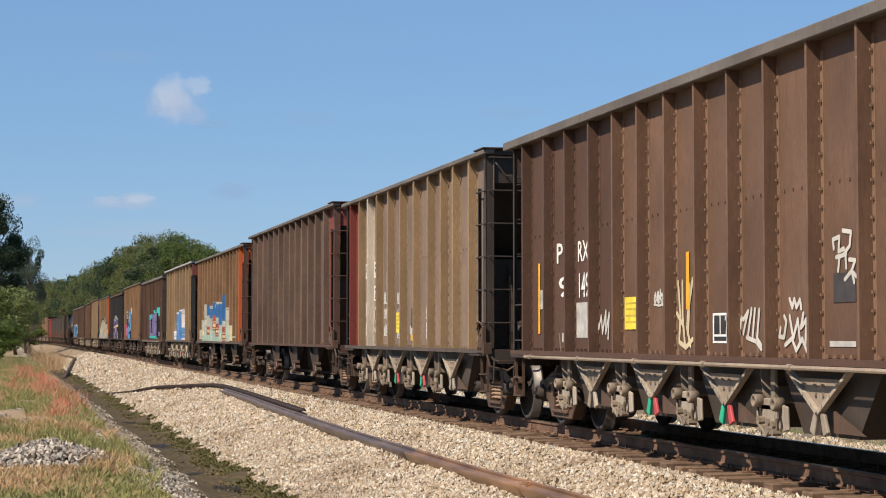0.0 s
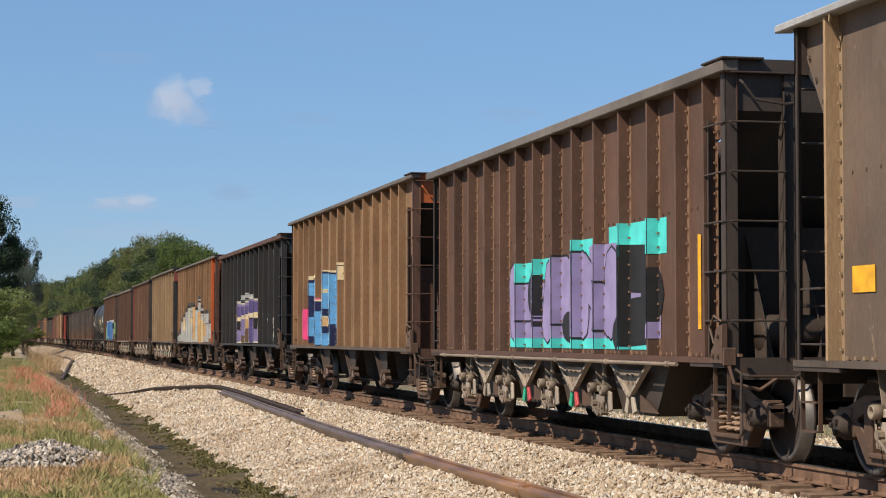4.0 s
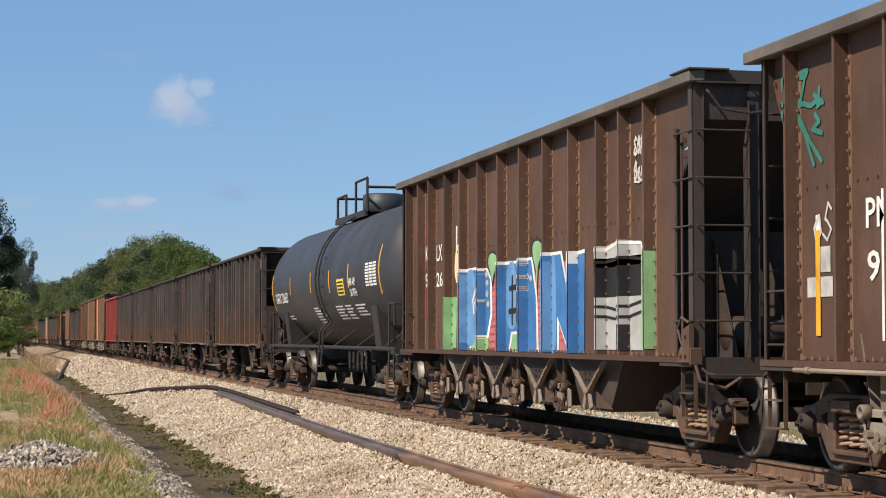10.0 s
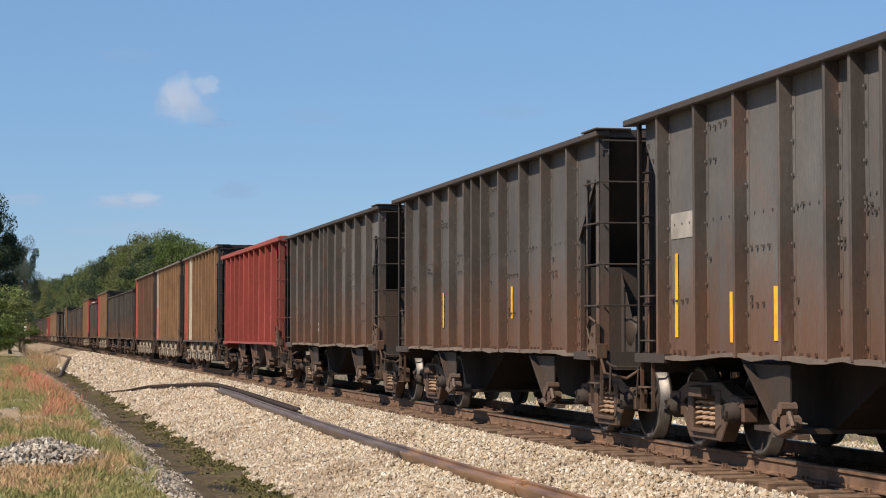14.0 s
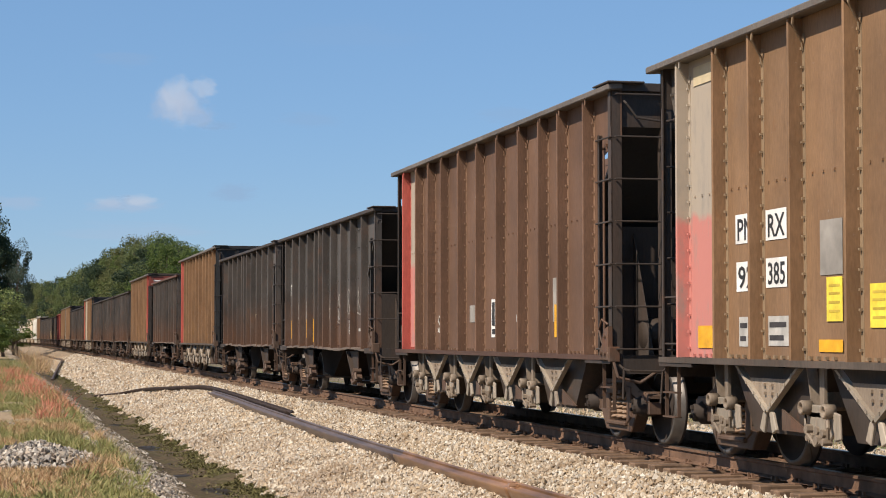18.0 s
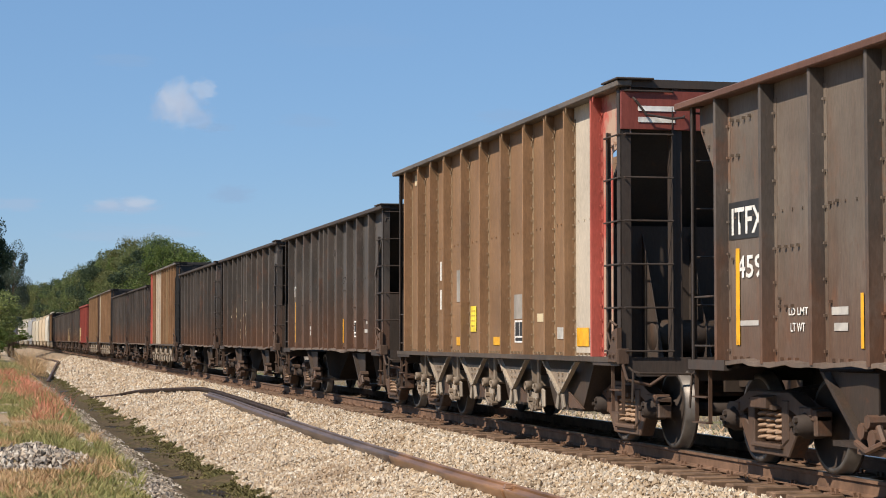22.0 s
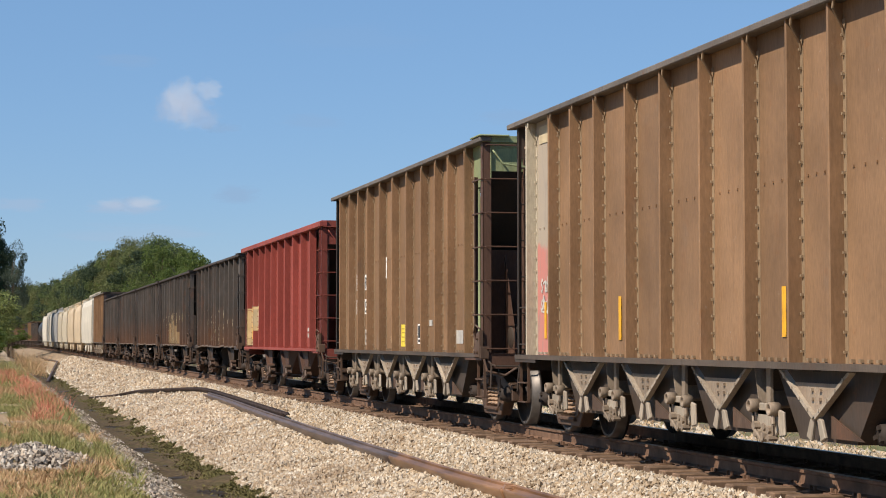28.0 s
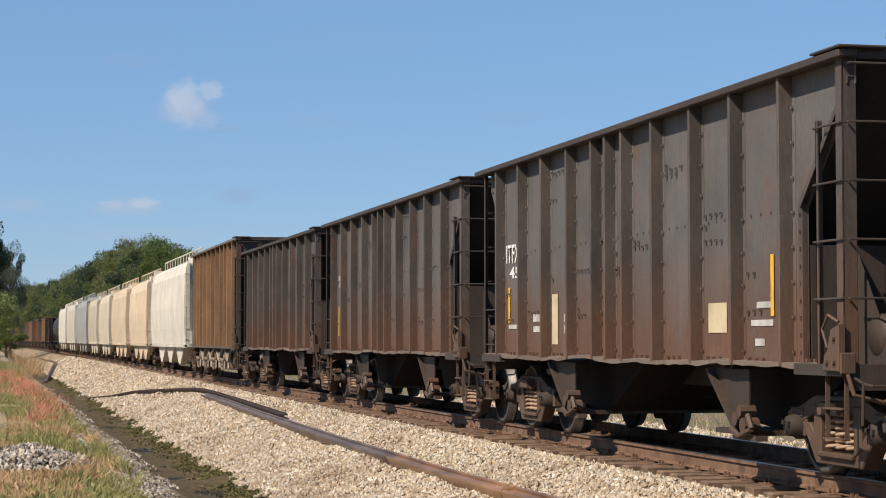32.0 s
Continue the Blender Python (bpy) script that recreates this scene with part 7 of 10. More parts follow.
lines("d", "cream", 2, 0.05, [(4.7, 1.71), (4.37, 1.58), (4.25, 1.39), (4.28, 1.1)], [(4.37, 1.49), (4.53, 1.52), (4.61, 1.13)], [(4.74, 1.8), (5.08, 1.78), (5.5, 1.85), (5.79, 1.95)], [(5.12, 1.54), (5.64, 1.46)], [(5.27, 1.51), (5.23, 1.32), (5.34, 1.1)])
lines("d", "oldcream", 2, 0.06, [(6.06, 1.96), (6.21, 1.83), (6.37, 1.5), (6.25, 1.26)], [(6.15, 2.19), (6.22, 2.34), (6.39, 2.36), (6.52, 2.27)], [(6.21, 1.83), (6.49, 2.09), (6.69, 2.35), (6.74, 2.28)], [(6.69, 2.35), (6.62, 2.03), (6.68, 1.67), (6.7, 1.32)], [(6.68, 1.61), (6.81, 1.48)], [(7.14, 2.24), (7.26, 2.17), (7.29, 1.72), (7.19, 1.4)], [(7.6, 2.27), (7.62, 1.88), (7.69, 1.48), (7.84, 1.4)], [(7.87, 2.2), (7.89, 1.81), (7.94, 1.48), (8.08, 1.34)], [(8.42, 2.28), (8.5, 1.96), (8.48, 1.47)], [(8.65, 2.12), (8.65, 2.24), (8.83, 2.31), (9.09, 2.29), (9.09, 2.19), (8.86, 2.1), (8.7, 1.95), (8.67, 1.47)], [(8.88, 1.6), (9.14, 1.78)])
lines("l", "oldcream", 2, 0.06, [(2.03, 2.22), (2.23, 2), (2.33, 2.21), (2.47, 1.96), (2.61, 2.2), (3.03, 2.2)], [(2.08, 1.86), (2.27, 1.64), (2.37, 1.84), (2.56, 1.64), (2.61, 1.81)], [(4.2, 2.22), (4.36, 2.13), (4.4, 2)], [(4.65, 2.25), (4.65, 2.12), (4.52, 1.8), (4.43, 1.35)], [(4.36, 1.84), (4.23, 1.55)], [(4.29, 1.28), (4.79, 1.25), (4.83, 1.19)], [(4.76, 1.54), (4.72, 1.8), (5, 1.92), (5.28, 2), (5.71, 2.03)], [(4.84, 1.57), (5.1, 1.47), (5.21, 1.25)], [(5.28, 1.97), (5.26, 1.79)], [(5.6, 1.93), (5.84, 1.65), (5.91, 1.19)], [(3.74, 2.22), (3.69, 1.89)], [(4.09, 1.6), (3.81, 1.55), (3.73, 1.35)])
lines("l", "cream", 3, 0.07, [(6.26, 1.61), (6.46, 1.4), (6.62, 1.19)], [(6.64, 2.22), (6.63, 1.75), (6.62, 1.22)], [(6.93, 2.18), (6.8, 1.98), (6.86, 1.78)], [(6.95, 1.34), (6.79, 1.14)], [(7.28, 2.19), (7.48, 2.1), (7.55, 1.9), (7.47, 1.68), (7.27, 1.51)], [(7.26, 1.25), (7.62, 1.28), (7.76, 1.2)], [(7.88, 2.06), (7.85, 1.89), (7.96, 1.69)], [(8.07, 2.1), (8.02, 1.83), (8.13, 1.66)], [(8.25, 1.61), (8.41, 1.5)], [(8.44, 1.82), (8.53, 1.98), (8.59, 2.11)])
lines("l", "oldcream", 3, 0.06, [(7.54, 1.51), (7.57, 1.34), (7.77, 1.5), (7.81, 1.28)], [(8.72, 2.07), (8.69, 1.86), (8.82, 1.65)], [(8.96, 2.01), (8.98, 1.8), (8.9, 1.65)], [(8.98, 1.85), (9.14, 1.69)], [(9.24, 2.1), (9.26, 1.9), (9.36, 1.59)], [(9.53, 1.81), (9.82, 1.85), (10, 1.97)], [(9.64, 1.78), (9.82, 1.68), (9.99, 1.55)], [(10.15, 1.77), (10.05, 1.48), (10.27, 1.38)], [(10.28, 1.72), (10.33, 1.52), (10.22, 1.38)], [(9.95, 1.48), (10.02, 1.23)], [(9.81, 1.36), (10.44, 1.35)])
ragged_letters("l", "oldcream", 1, ((4.2, 5.8), (6.3, 8.9), (9.2, 10.4)), 1.1, 2.0, 0.03, 31)
ragged_letters("l", "stain", 1, ((3.7, 5.9), (6.3, 10.4)), 1.1, 1.7, 0.06, 33)
shape("l", "cream", 2, True, (9.85, 1.88), (9.94, 1.98), (10.06, 1.92), (9.99, 1.83))
shape("l", "cream", 3, True, (7.48, 1.51), (7.61, 1.56), (7.81, 1.39), (7.69, 1.25), (7.51, 1.34))
shape("m", "sand", 2, True, (4.17, 1.22), (4.22, 2.11), (4.31, 2.28), (4.55, 2.37), (4.83, 2.25), (4.84, 1.71), (4.72, 1.2))
shape("m", "sand", 2, True, (4.99, 1.17), (5.06, 2.13), (5.2, 2.23), (5.37, 2.17), (5.37, 1.49), (5.29, 1.2))
shape("m", "sand", 2, True, (5.58, 1.49), (5.62, 2.21), (5.75, 2.28), (5.84, 1.94), (5.86, 1.58), (5.75, 1.28))
shape("m", "sand", 2, True, (6.02, 1.22), (6.09, 2.19), (6.25, 2.28), (6.77, 2.27), (6.93, 2.14), (6.92, 1.47), (6.8, 1.19), (6.4, 1.21))
shape("m", "sand", 2, True, (7.13, 1.18), (7.18, 2.08), (7.31, 2.19), (7.71, 2.19), (7.79, 1.19))
for post, top_edge in ((3, 1.9), (4, 1.75), (5, 2.0), (6, 1.8), (7, 1.55)):
    web_bands("m", post, ("fawn", 1.1, top_edge))
lines("m", "silver", 4, 0.05, [(4.33, 2.22), (4.57, 2.33), (4.83, 2.2)], [(4.23, 1.5), (4.54, 1.58), (4.75, 1.5)], [(4.35, 1.28), (4.55, 1.5), (4.72, 1.23)], [(5.28, 2.12), (5.36, 1.7), (5.29, 1.28)], [(5.23, 1.49), (5.4, 1.55)], [(6.17, 1.28), (6.36, 1.33), (6.51, 1.18)], [(6.76, 1.91), (6.79, 1.57), (6.72, 1.28)], [(4.33, 1.83), (4.61, 1.72)], [(6.33, 2.17), (6.42, 1.92)])
lines("m", "sand", 3, 0.07, [(4.35, 1.72), (4.54, 1.83), (4.68, 1.66)], [(5.1, 1.92), (5.16, 1.6)], [(5.71, 1.95), (5.68, 1.59)], [(6.15, 1.88), (6.29, 1.58), (6.23, 1.33)], [(6.65, 2.11), (6.58, 1.77)])
lines("m", "oldcream", 2, 0.045, [(2.01, 2.02), (2.09, 2.27), (2.19, 2.2), (2.27, 2.32), (2.41, 2.07), (2.52, 2.34)], [(1.96, 2.12), (1.86, 1.97)], [(2.31, 1.89), (2.08, 1.77)], [(2.89, 2.2), (3.12, 2.13), (3.18, 1.87), (2.95, 1.84), (3.02, 1.75)], [(3.21, 1.75), (3.35, 1.98), (3.44, 1.71), (3.54, 1.97)], [(3.54, 1.97), (3.73, 2.05), (3.63, 1.85), (3.75, 1.56)], [(3.25, 2.16), (3.45, 2.19), (3.54, 2.14), (3.41, 2.09), (3.25, 2.13)], [(3.41, 1.6), (3.6, 1.74)])
lines("k", "chalk", 2, 0.05, [(4.85, 2.52), (4.65, 2.44), (4.55, 2.3), (4.59, 2.19), (4.73, 2.2), (4.73, 2.26)], [(4.74, 2.43), (4.91, 2.28), (5.02, 2.19), (5.13, 2.21)])
lines("k", "palerose", 2, 0.03, [(4.77, 1.67), (4.75, 1.77), (4.84, 1.85), (4.95, 1.85), (5.03, 1.74)], [(4.80, 1.69), (4.95, 1.74), (4.97, 1.54), (4.83, 1.52), (4.80, 1.69)], [(4.81, 1.45), (5.01, 1.5)])
lines("A", "chalk", 3, 0.045, [(3.75, 1.3), (3.89, 1.51), (3.94, 1.3), (4.08, 1.57), (4.07, 1.3), (4.21, 1.54), (4.16, 1.23)], [(3.63, 1.37), (3.8, 1.4)])
lines("A", "oldcream", 3, 0.055, [(6.69, 1.85), (6.76, 1.48), (6.72, 1.23)], [(6.83, 1.85), (6.83, 1.48), (6.9, 1.16)], [(7.05, 1.81), (6.97, 1.35), (7.07, 1.16)], [(7.15, 1.87), (7.04, 1.6), (7, 1.29)], [(6.72, 1.2), (6.93, 1.14), (7.14, 1.23)], [(6.65, 1.51), (6.83, 1.39)])
lines("A", "chalk", 3, 0.045, [(8.41, 1.45), (8.61, 1.43), (8.73, 1.51)], [(8.55, 1.46), (8.51, 1.29)], [(8.73, 1.51), (8.6, 1.29)], [(8.82, 1.53), (8.72, 1.26)], [(8.91, 1.53), (8.84, 1.25)], [(9.02, 1.52), (8.96, 1.24), (9.07, 1.17)], [(8.69, 1.25), (8.93, 1.21), (9.07, 1.14)])
lines("A", "chalk", 3, 0.045, [(9.77, 1.61), (9.83, 1.53), (9.88, 1.61), (9.93, 1.53), (10.01, 1.6), (10.04, 1.52)], [(9.55, 1.34), (9.52, 1.26), (9.63, 1.25), (9.69, 1.4), (9.64, 1.45)], [(9.77, 1.45), (9.85, 1.24), (9.96, 1.42), (10, 1.24)], [(10.09, 1.47), (10.03, 1.34), (10.16, 1.42), (10.13, 1.19)], [(9.66, 1.18), (9.82, 1.24), (9.92, 1.13), (10.06, 1.24), (10.16, 1.13)])
lines("A", "chalk", 3, 0.04, [(10.77, 2.04), (10.75, 2.12), (10.89, 2.14), (10.87, 2.01), (10.98, 2.03)], [(10.96, 2.19), (11.13, 2.17), (11.1, 2.05), (10.98, 1.98)], [(10.82, 1.96), (11.03, 1.98)], [(10.89, 1.96), (10.86, 1.84)], [(11.01, 2.01), (11.03, 1.86)], [(11.09, 1.93), (11.21, 1.92), (11.14, 1.83), (11.23, 1.78)], [(11, 1.76), (11.14, 1.83), (11.19, 1.73)])


# single plates, stencils and tags, car by car
word("A", "white", "P", -1.99, 2.23, 0.32, 0.27)
word("A", "white", "RX", -2.98, 2.22, 0.44, 0.27)
word("A", "white", "9", -2.09, 1.78, 0.29, 0.27)
word("A", "white", "149", -2.98, 1.76, 0.44, 0.32)
marks("A", "yellow", (-0.74, 1.29, 0.1, 0.97))
marks("A", "white", (-1.03, 1.63, 0.34, 0.26), (-10.71, 1.17, 0.55, 0.05), (-2.15, 1.18, 0.21, 0.12))
marks("A", "lemon", (-4.79, 1.34, 0.55, 0.38))
marks("A", "pale", (-2.82, 1.24, 0.59, 0.45))
marks("A", "scrawl", (-5.88, 1.6, 0.39, 0.23))
marks("A", "yellow", (-6.95, 1.55, 0.1, 0.62))
marks("A", "frame", (-7.82, 1.19, 0.43, 0.31))
marks("A", "dark", (-10.88, 1.56, 0.46, 0.26))
word("B", "plate", "PN", -1.85, 2.43, 0.31, 0.29)
word("B", "plate", "RX", -2.69, 2.42, 0.54, 0.31)
word("B", "plate", "2", -1.97, 1.96, 0.21, 0.29)
word("B", "plate", "299", -2.75, 1.96, 0.57, 0.3)
marks("B", "cream", (0.32, 3.47, 0.54, 0.4))
marks("B", "pale", (-4.03, 2.03, 0.43, 0.46))
marks("B", "scrawl", (-3.87, 1.26, 0.68, 0.92), (-2.66, 1.29, 0.63, 0.65), (-5.21, 1.21, 0.53, 0.97), (-1.79, 1.26, 0.39, 0.77), (-7.59, 1.55, 0.3, 0.36))
marks("B", "lemon", (-4.96, 1.32, 0.37, 0.38))
marks("B", "yellow", (-4.27, 1.17, 0.28, 0.12), (-6.36, 1.17, 0.47, 0.12), (-0.99, 2.0, 0.23, 0.22))
marks("B", "white", (-3.79, 1.3, 0.21, 0.16), (-6.2, 1.29, 0.22, 0.16))
marks("B", "frame", (-7.61, 1.21, 0.34, 0.29))
marks("B", "dark", (-6.46, 1.41, 0.44, 0.35))
word("C", "plate", "C", -2.65, 2.24, 0.36, 0.31)
word("C", "plate", "XX", -3.5, 2.24, 0.54, 0.32)
word("C", "dark", "94", -2.7, 1.84, 0.37, 0.23)
word("C", "dark", "745", -3.53, 1.81, 0.56, 0.24)
marks("C", "yellow", (-0.92, 1.46, 0.1, 0.97), (-4.51, 1.18, 0.1, 0.48))
marks("C", "scrawl", (-5.61, 1.33, 0.63, 0.55))
marks("C", "cream", (-2.28, 1.22, 0.3, 0.1), (-5.88, 1.2, 0.29, 0.11))
word("D", "plate", "CY", -1.72, 2.52, 0.41, 0.32)
word("D", "plate", "XX", -2.56, 2.51, 0.5, 0.31)
word("D", "dark", "99", -1.69, 2.09, 0.43, 0.21)
word("D", "dark", "00", -2.56, 2.09, 0.47, 0.22)
marks("D", "yellow", (-0.96, 1.59, 0.33, 0.22), (-2.71, 1.27, 0.37, 0.12))
word("E", "plate", "PN", -2.79, 2.27, 0.52, 0.3)
word("E", "plate", "RX", -3.81, 2.26, 0.58, 0.32)
word("E", "dark", "115", -2.98, 1.86, 0.4, 0.22)
word("E", "dark", "33", -3.86, 1.85, 0.58, 0.22)
marks("E", "yellow", (-0.9, 1.65, 0.45, 0.23), (-3.86, 1.41, 0.5, 0.14), (-8.94, 1.35, 0.5, 0.13))
marks("E", "pale", (-10.24, 1.9, 0.46, 0.56), (-2.39, 1.26, 0.96, 0.28))
marks("E", "scrawl", (-9.2, 1.45, 0.54, 0.83))
marks("E", "magentaspray", (-8.55, 1.51, 1.07, 0.57))
marks("F", "yellow", (-12.61, 1.35, 0.1, 1.0))
word("G", "plate", "P", -1.82, 2.66, 0.24, 0.29)
word("G", "plate", "RX", -2.5, 2.66, 0.45, 0.3)
word("G", "dark", "41", -1.79, 2.27, 0.28, 0.21)
marks("G", "yellow", (-0.87, 1.56, 0.3, 0.21))
word("H", "white", "P", -2.21, 2.64, 0.3, 0.29)
word("H", "white", "RX", -2.93, 2.66, 0.54, 0.27)
word("H", "white", "84", -1.93, 2.16, 0.46, 0.29)
word("H", "white", "095", -2.93, 2.17, 0.62, 0.27)
marks("H", "yellow", (-0.76, 1.25, 0.5, 0.27), (-4.1, 1.29, 0.44, 0.12), (-12.52, 1.24, 0.39, 0.23))
marks("H", "scrawl", (0.29, 3.05, 0.54, 0.65), (-0.87, 1.66, 0.5, 0.79), (-11.02, 1.47, 0.72, 0.56), (-12.11, 1.13, 0.82, 0.76), (-2.93, 1.32, 0.54, 0.69), (-4.04, 1.54, 0.47, 0.67), (-13.31, 3.4, 0.49, 0.25), (-13.41, 2.87, 0.39, 0.27), (-13.41, 2.46, 0.39, 0.27))
marks("H", "white", (-12.13, 3.6, 0.55, 0.05), (-12.16, 3.54, 0.55, 0.04), (-12.16, 3.45, 0.55, 0.07))
marks("H", "frame", (-10.23, 1.25, 0.43, 0.33))
word("I", "plate", "C", -1.46, 2.55, 0.29, 0.27)
word("I", "plate", "XX", -2.29, 2.52, 0.41, 0.29)
word("I", "dark", "99", -1.46, 2.15, 0.35, 0.22)
marks("I", "yellow", (-0.62, 1.7, 0.25, 0.21))
CARS["I"].decal("placard", [box_poly(-6.15, 2.22, 0.46, 0.29)], FLAT["lime"], 8, "lime green sticker", flat=True)
word("J", "plate", "PM", -2.89, 2.26, 0.52, 0.3)
word("J", "plate", "RX", -3.89, 2.26, 0.56, 0.31)
word("J", "dark", "12", -3.07, 1.83, 0.42, 0.23)
word("J", "dark", "397", -3.92, 1.81, 0.66, 0.25)
marks("J", "yellow", (-0.86, 1.32, 0.1, 0.47), (-4.21, 1.24, 0.1, 0.46), (-6.7, 1.26, 0.1, 0.58))
marks("J", "lemon", (-5.41, 1.38, 0.37, 0.37))
marks("J", "bluetag", (-5.47, 1.76, 0.21, 0.14))
marks("J", "frame", (-7.83, 1.22, 0.5, 0.38))
marks("J", "pale", (-2.99, 1.22, 0.46, 0.27))
marks("J", "white", (-10.1, 1.94, 0.4, 0.56))
marks("J", "scrawl", (-10.35, 1.36, 0.6, 0.46))
marks("J", "cream", (-6.63, 1.22, 0.28, 0.13))
marks("J", "drip", (-5.36, 2.28, 0.06, 0.4), (-5.51, 2.38, 0.06, 0.29))
word("K", "plate", "PN", -1.98, 2.39, 0.42, 0.31)
word("K", "plate", "RX", -2.81, 2.37, 0.56, 0.33)
word("K", "plate", "2", -2.08, 1.94, 0.32, 0.31)
word("K", "plate", "359", -2.83, 1.93, 0.69, 0.33)
marks("K", "pale", (-4.17, 1.96, 0.43, 0.53), (-2.83, 1.25, 0.61, 0.3))
marks("K", "cream", (0.03, 3.45, 0.47, 0.39), (-0.92, 1.29, 0.23, 0.24))
marks("K", "yellow", (-1.16, 1.99, 0.28, 0.23), (-4.06, 1.15, 0.5, 0.12), (-10.06, 2.0, 0.4, 0.22))
marks("K", "white", (-3.92, 1.28, 0.24, 0.16), (-10.06, 3.69, 0.4, 0.16), (-5.59, 1.24, 0.31, 0.24), (-8.01, 1.25, 0.31, 0.24))
marks("K", "lemon", (-4.44, 1.38, 0.42, 0.38))
word("L", "white", "PM", -2.24, 2.2, 0.35, 0.26)
word("L", "white", "93", -2.27, 1.75, 0.32, 0.26)
marks("L", "lemon", (-4.25, 1.43, 0.42, 0.37))
marks("L", "scrawl", (-8.01, 1.65, 0.54, 0.78), (-10.04, 1.78, 0.55, 0.64), (-1.14, 2.06, 0.42, 0.45))
marks("L", "tealscrawl", (-6.1, 2.81, 0.47, 0.57))
marks("L", "drip", (-0.44, 1.34, 0.09, 1.03), (-2.45, 1.24, 0.09, 1.27), (-3.48, 1.62, 0.09, 0.76))
marks("L", "pale", (-11.3, 1.47, 0.43, 0.6))
marks("L", "frame", (-7.17, 1.2, 0.41, 0.34))
marks("L", "yellow", (-0.92, 1.28, 0.1, 0.95))
marks("L", "white", (-1.05, 1.85, 0.31, 0.23), (-1.02, 1.63, 0.55, 0.18))
marks("M", "drip", (-3.9, 2.15, 0.09, 0.91))
marks("M", "scrawl", (-13.87, 3.05, 0.37, 0.59))
word("M", "white", "K", -1.66, 2.57, 0.21, 0.27)
word("M", "white", "LX", -2.49, 2.55, 0.44, 0.28)
word("M", "white", "9", -1.65, 2.13, 0.22, 0.24)
word("M", "white", "26", -2.50, 2.12, 0.47, 0.24)
marks("M", "redpatch", (-0.71, 1.63, 2.25, 1.5))
word("O", "white", "ITFX", -1.06, 2.31, 0.63, 0.26)
word("O", "white", "45", -1.2, 1.92, 0.46, 0.15)
marks("O", "yellow", (-0.95, 1.22, 0.1, 0.93), (-7.57, 1.18, 0.1, 0.51))
marks("O", "white", (-2.4, 1.49, 0.42, 0.08), (-2.4, 1.35, 0.42, 0.08), (-3.35, 1.52, 0.39, 0.08), (-3.35, 1.36, 0.39, 0.1), (-1.13, 1.37, 0.55, 0.09), (-10.06, 1.37, 0.55, 0.06), (-10.18, 1.53, 0.34, 0.06))
marks("O", "cream", (-8.96, 1.29, 0.5, 0.32))
word("P", "white", "ITFX", -1.03, 2.31, 0.85, 0.26)
word("P", "white", "45", -1.47, 1.94, 0.43, 0.2)
marks("P", "yellow", (-1.05, 1.19, 0.1, 0.49), (-3.42, 1.19, 0.1, 0.51), (-4.56, 1.2, 0.1, 0.5), (-5.69, 1.19, 0.05, 0.49))
marks("P", "white", (-1.29, 1.38, 0.55, 0.07), (-2.58, 1.5, 0.42, 0.08), (-2.58, 1.34, 0.42, 0.09), (-10.3, 1.54, 0.42, 0.05), (-10.3, 1.35, 0.42, 0.06))
marks("P", "pale", (-9.11, 1.3, 0.52, 0.3))
marks("Q", "pale", (-0.62, 2.31, 0.79, 0.28))
marks("Q", "yellow", (-0.43, 1.24, 0.1, 0.91), (-2.84, 1.19, 0.1, 0.51), (-3.91, 1.21, 0.1, 0.52))
marks("Q", "white", (-8.44, 1.34, 0.47, 0.32), (-9.59, 1.59, 0.48, 0.1), (-9.67, 1.42, 0.4, 0.09))
marks("R", "yellow", (-1.35, 1.31, 0.1, 0.6), (-7.64, 1.5, 0.1, 0.46), (-3.23, 1.38, 0.1, 0.58))
word("S", "white", "ITFX", -1.15, 2.29, 0.8, 0.23)
word("S", "white", "454", -1.34, 2.05, 0.61, 0.19)
word("S", "white", "LD LMT", -2.56, 1.49, 0.46, 0.08)
word("S", "white", "LT WT", -2.56, 1.33, 0.4, 0.08)
marks("S", "yellow", (-1.06, 1.17, 0.1, 0.97), (-3.44, 1.22, 0.1, 0.42), (-4.59, 1.16, 0.1, 0.49), (-5.74, 1.18, 0.08, 0.48), (-6.31, 1.17, 0.08, 0.48))
marks("S", "white", (-4.0, 1.48, 0.22, 0.07), (-4.06, 1.34, 0.17, 0.08))
word("T", "palegrey", "I", -2.05, 2.48, 0.38, 0.29)
word("T", "palegrey", "FX", -3.2, 2.47, 0.51, 0.3)
word("T", "white", "10", -2.1, 2.07, 0.4, 0.27)
word("T", "white", "73", -3.22, 2.06, 0.44, 0.29)
marks("T", "yellow", (-0.58, 1.27, 0.1, 0.95), (-5.78, 1.24, 0.1, 0.48))
marks("T", "frame", (-8.06, 1.23, 0.45, 0.31))
marks("T", "white", (-2.02, 1.41, 0.38, 0.07), (-2.02, 1.26, 0.35, 0.09), (-3.17, 1.4, 0.42, 0.07), (-3.17, 1.26, 0.42, 0.09), (-10.35, 1.47, 0.55, 0.07), (-10.35, 1.36, 0.55, 0.07), (-10.35, 1.27, 0.46, 0.06), (-10.35, 1.06, 0.55, 0.06))
word("U", "plate", "P", -2.03, 2.21, 0.25, 0.28)
word("U", "plate", "RX", -2.91, 2.19, 0.43, 0.29)
word("U", "plate", "9", -2.03, 1.75, 0.25, 0.29)
word("U", "plate", "37", -2.79, 1.73, 0.42, 0.3)
marks("U", "pale", (-4.02, 1.83, 0.34, 0.5), (-6.34, 1.3, 0.6, 0.3), (-7.52, 1.53, 0.57, 0.22))
marks("U", "lemon", (-4.91, 1.32, 0.34, 0.38))
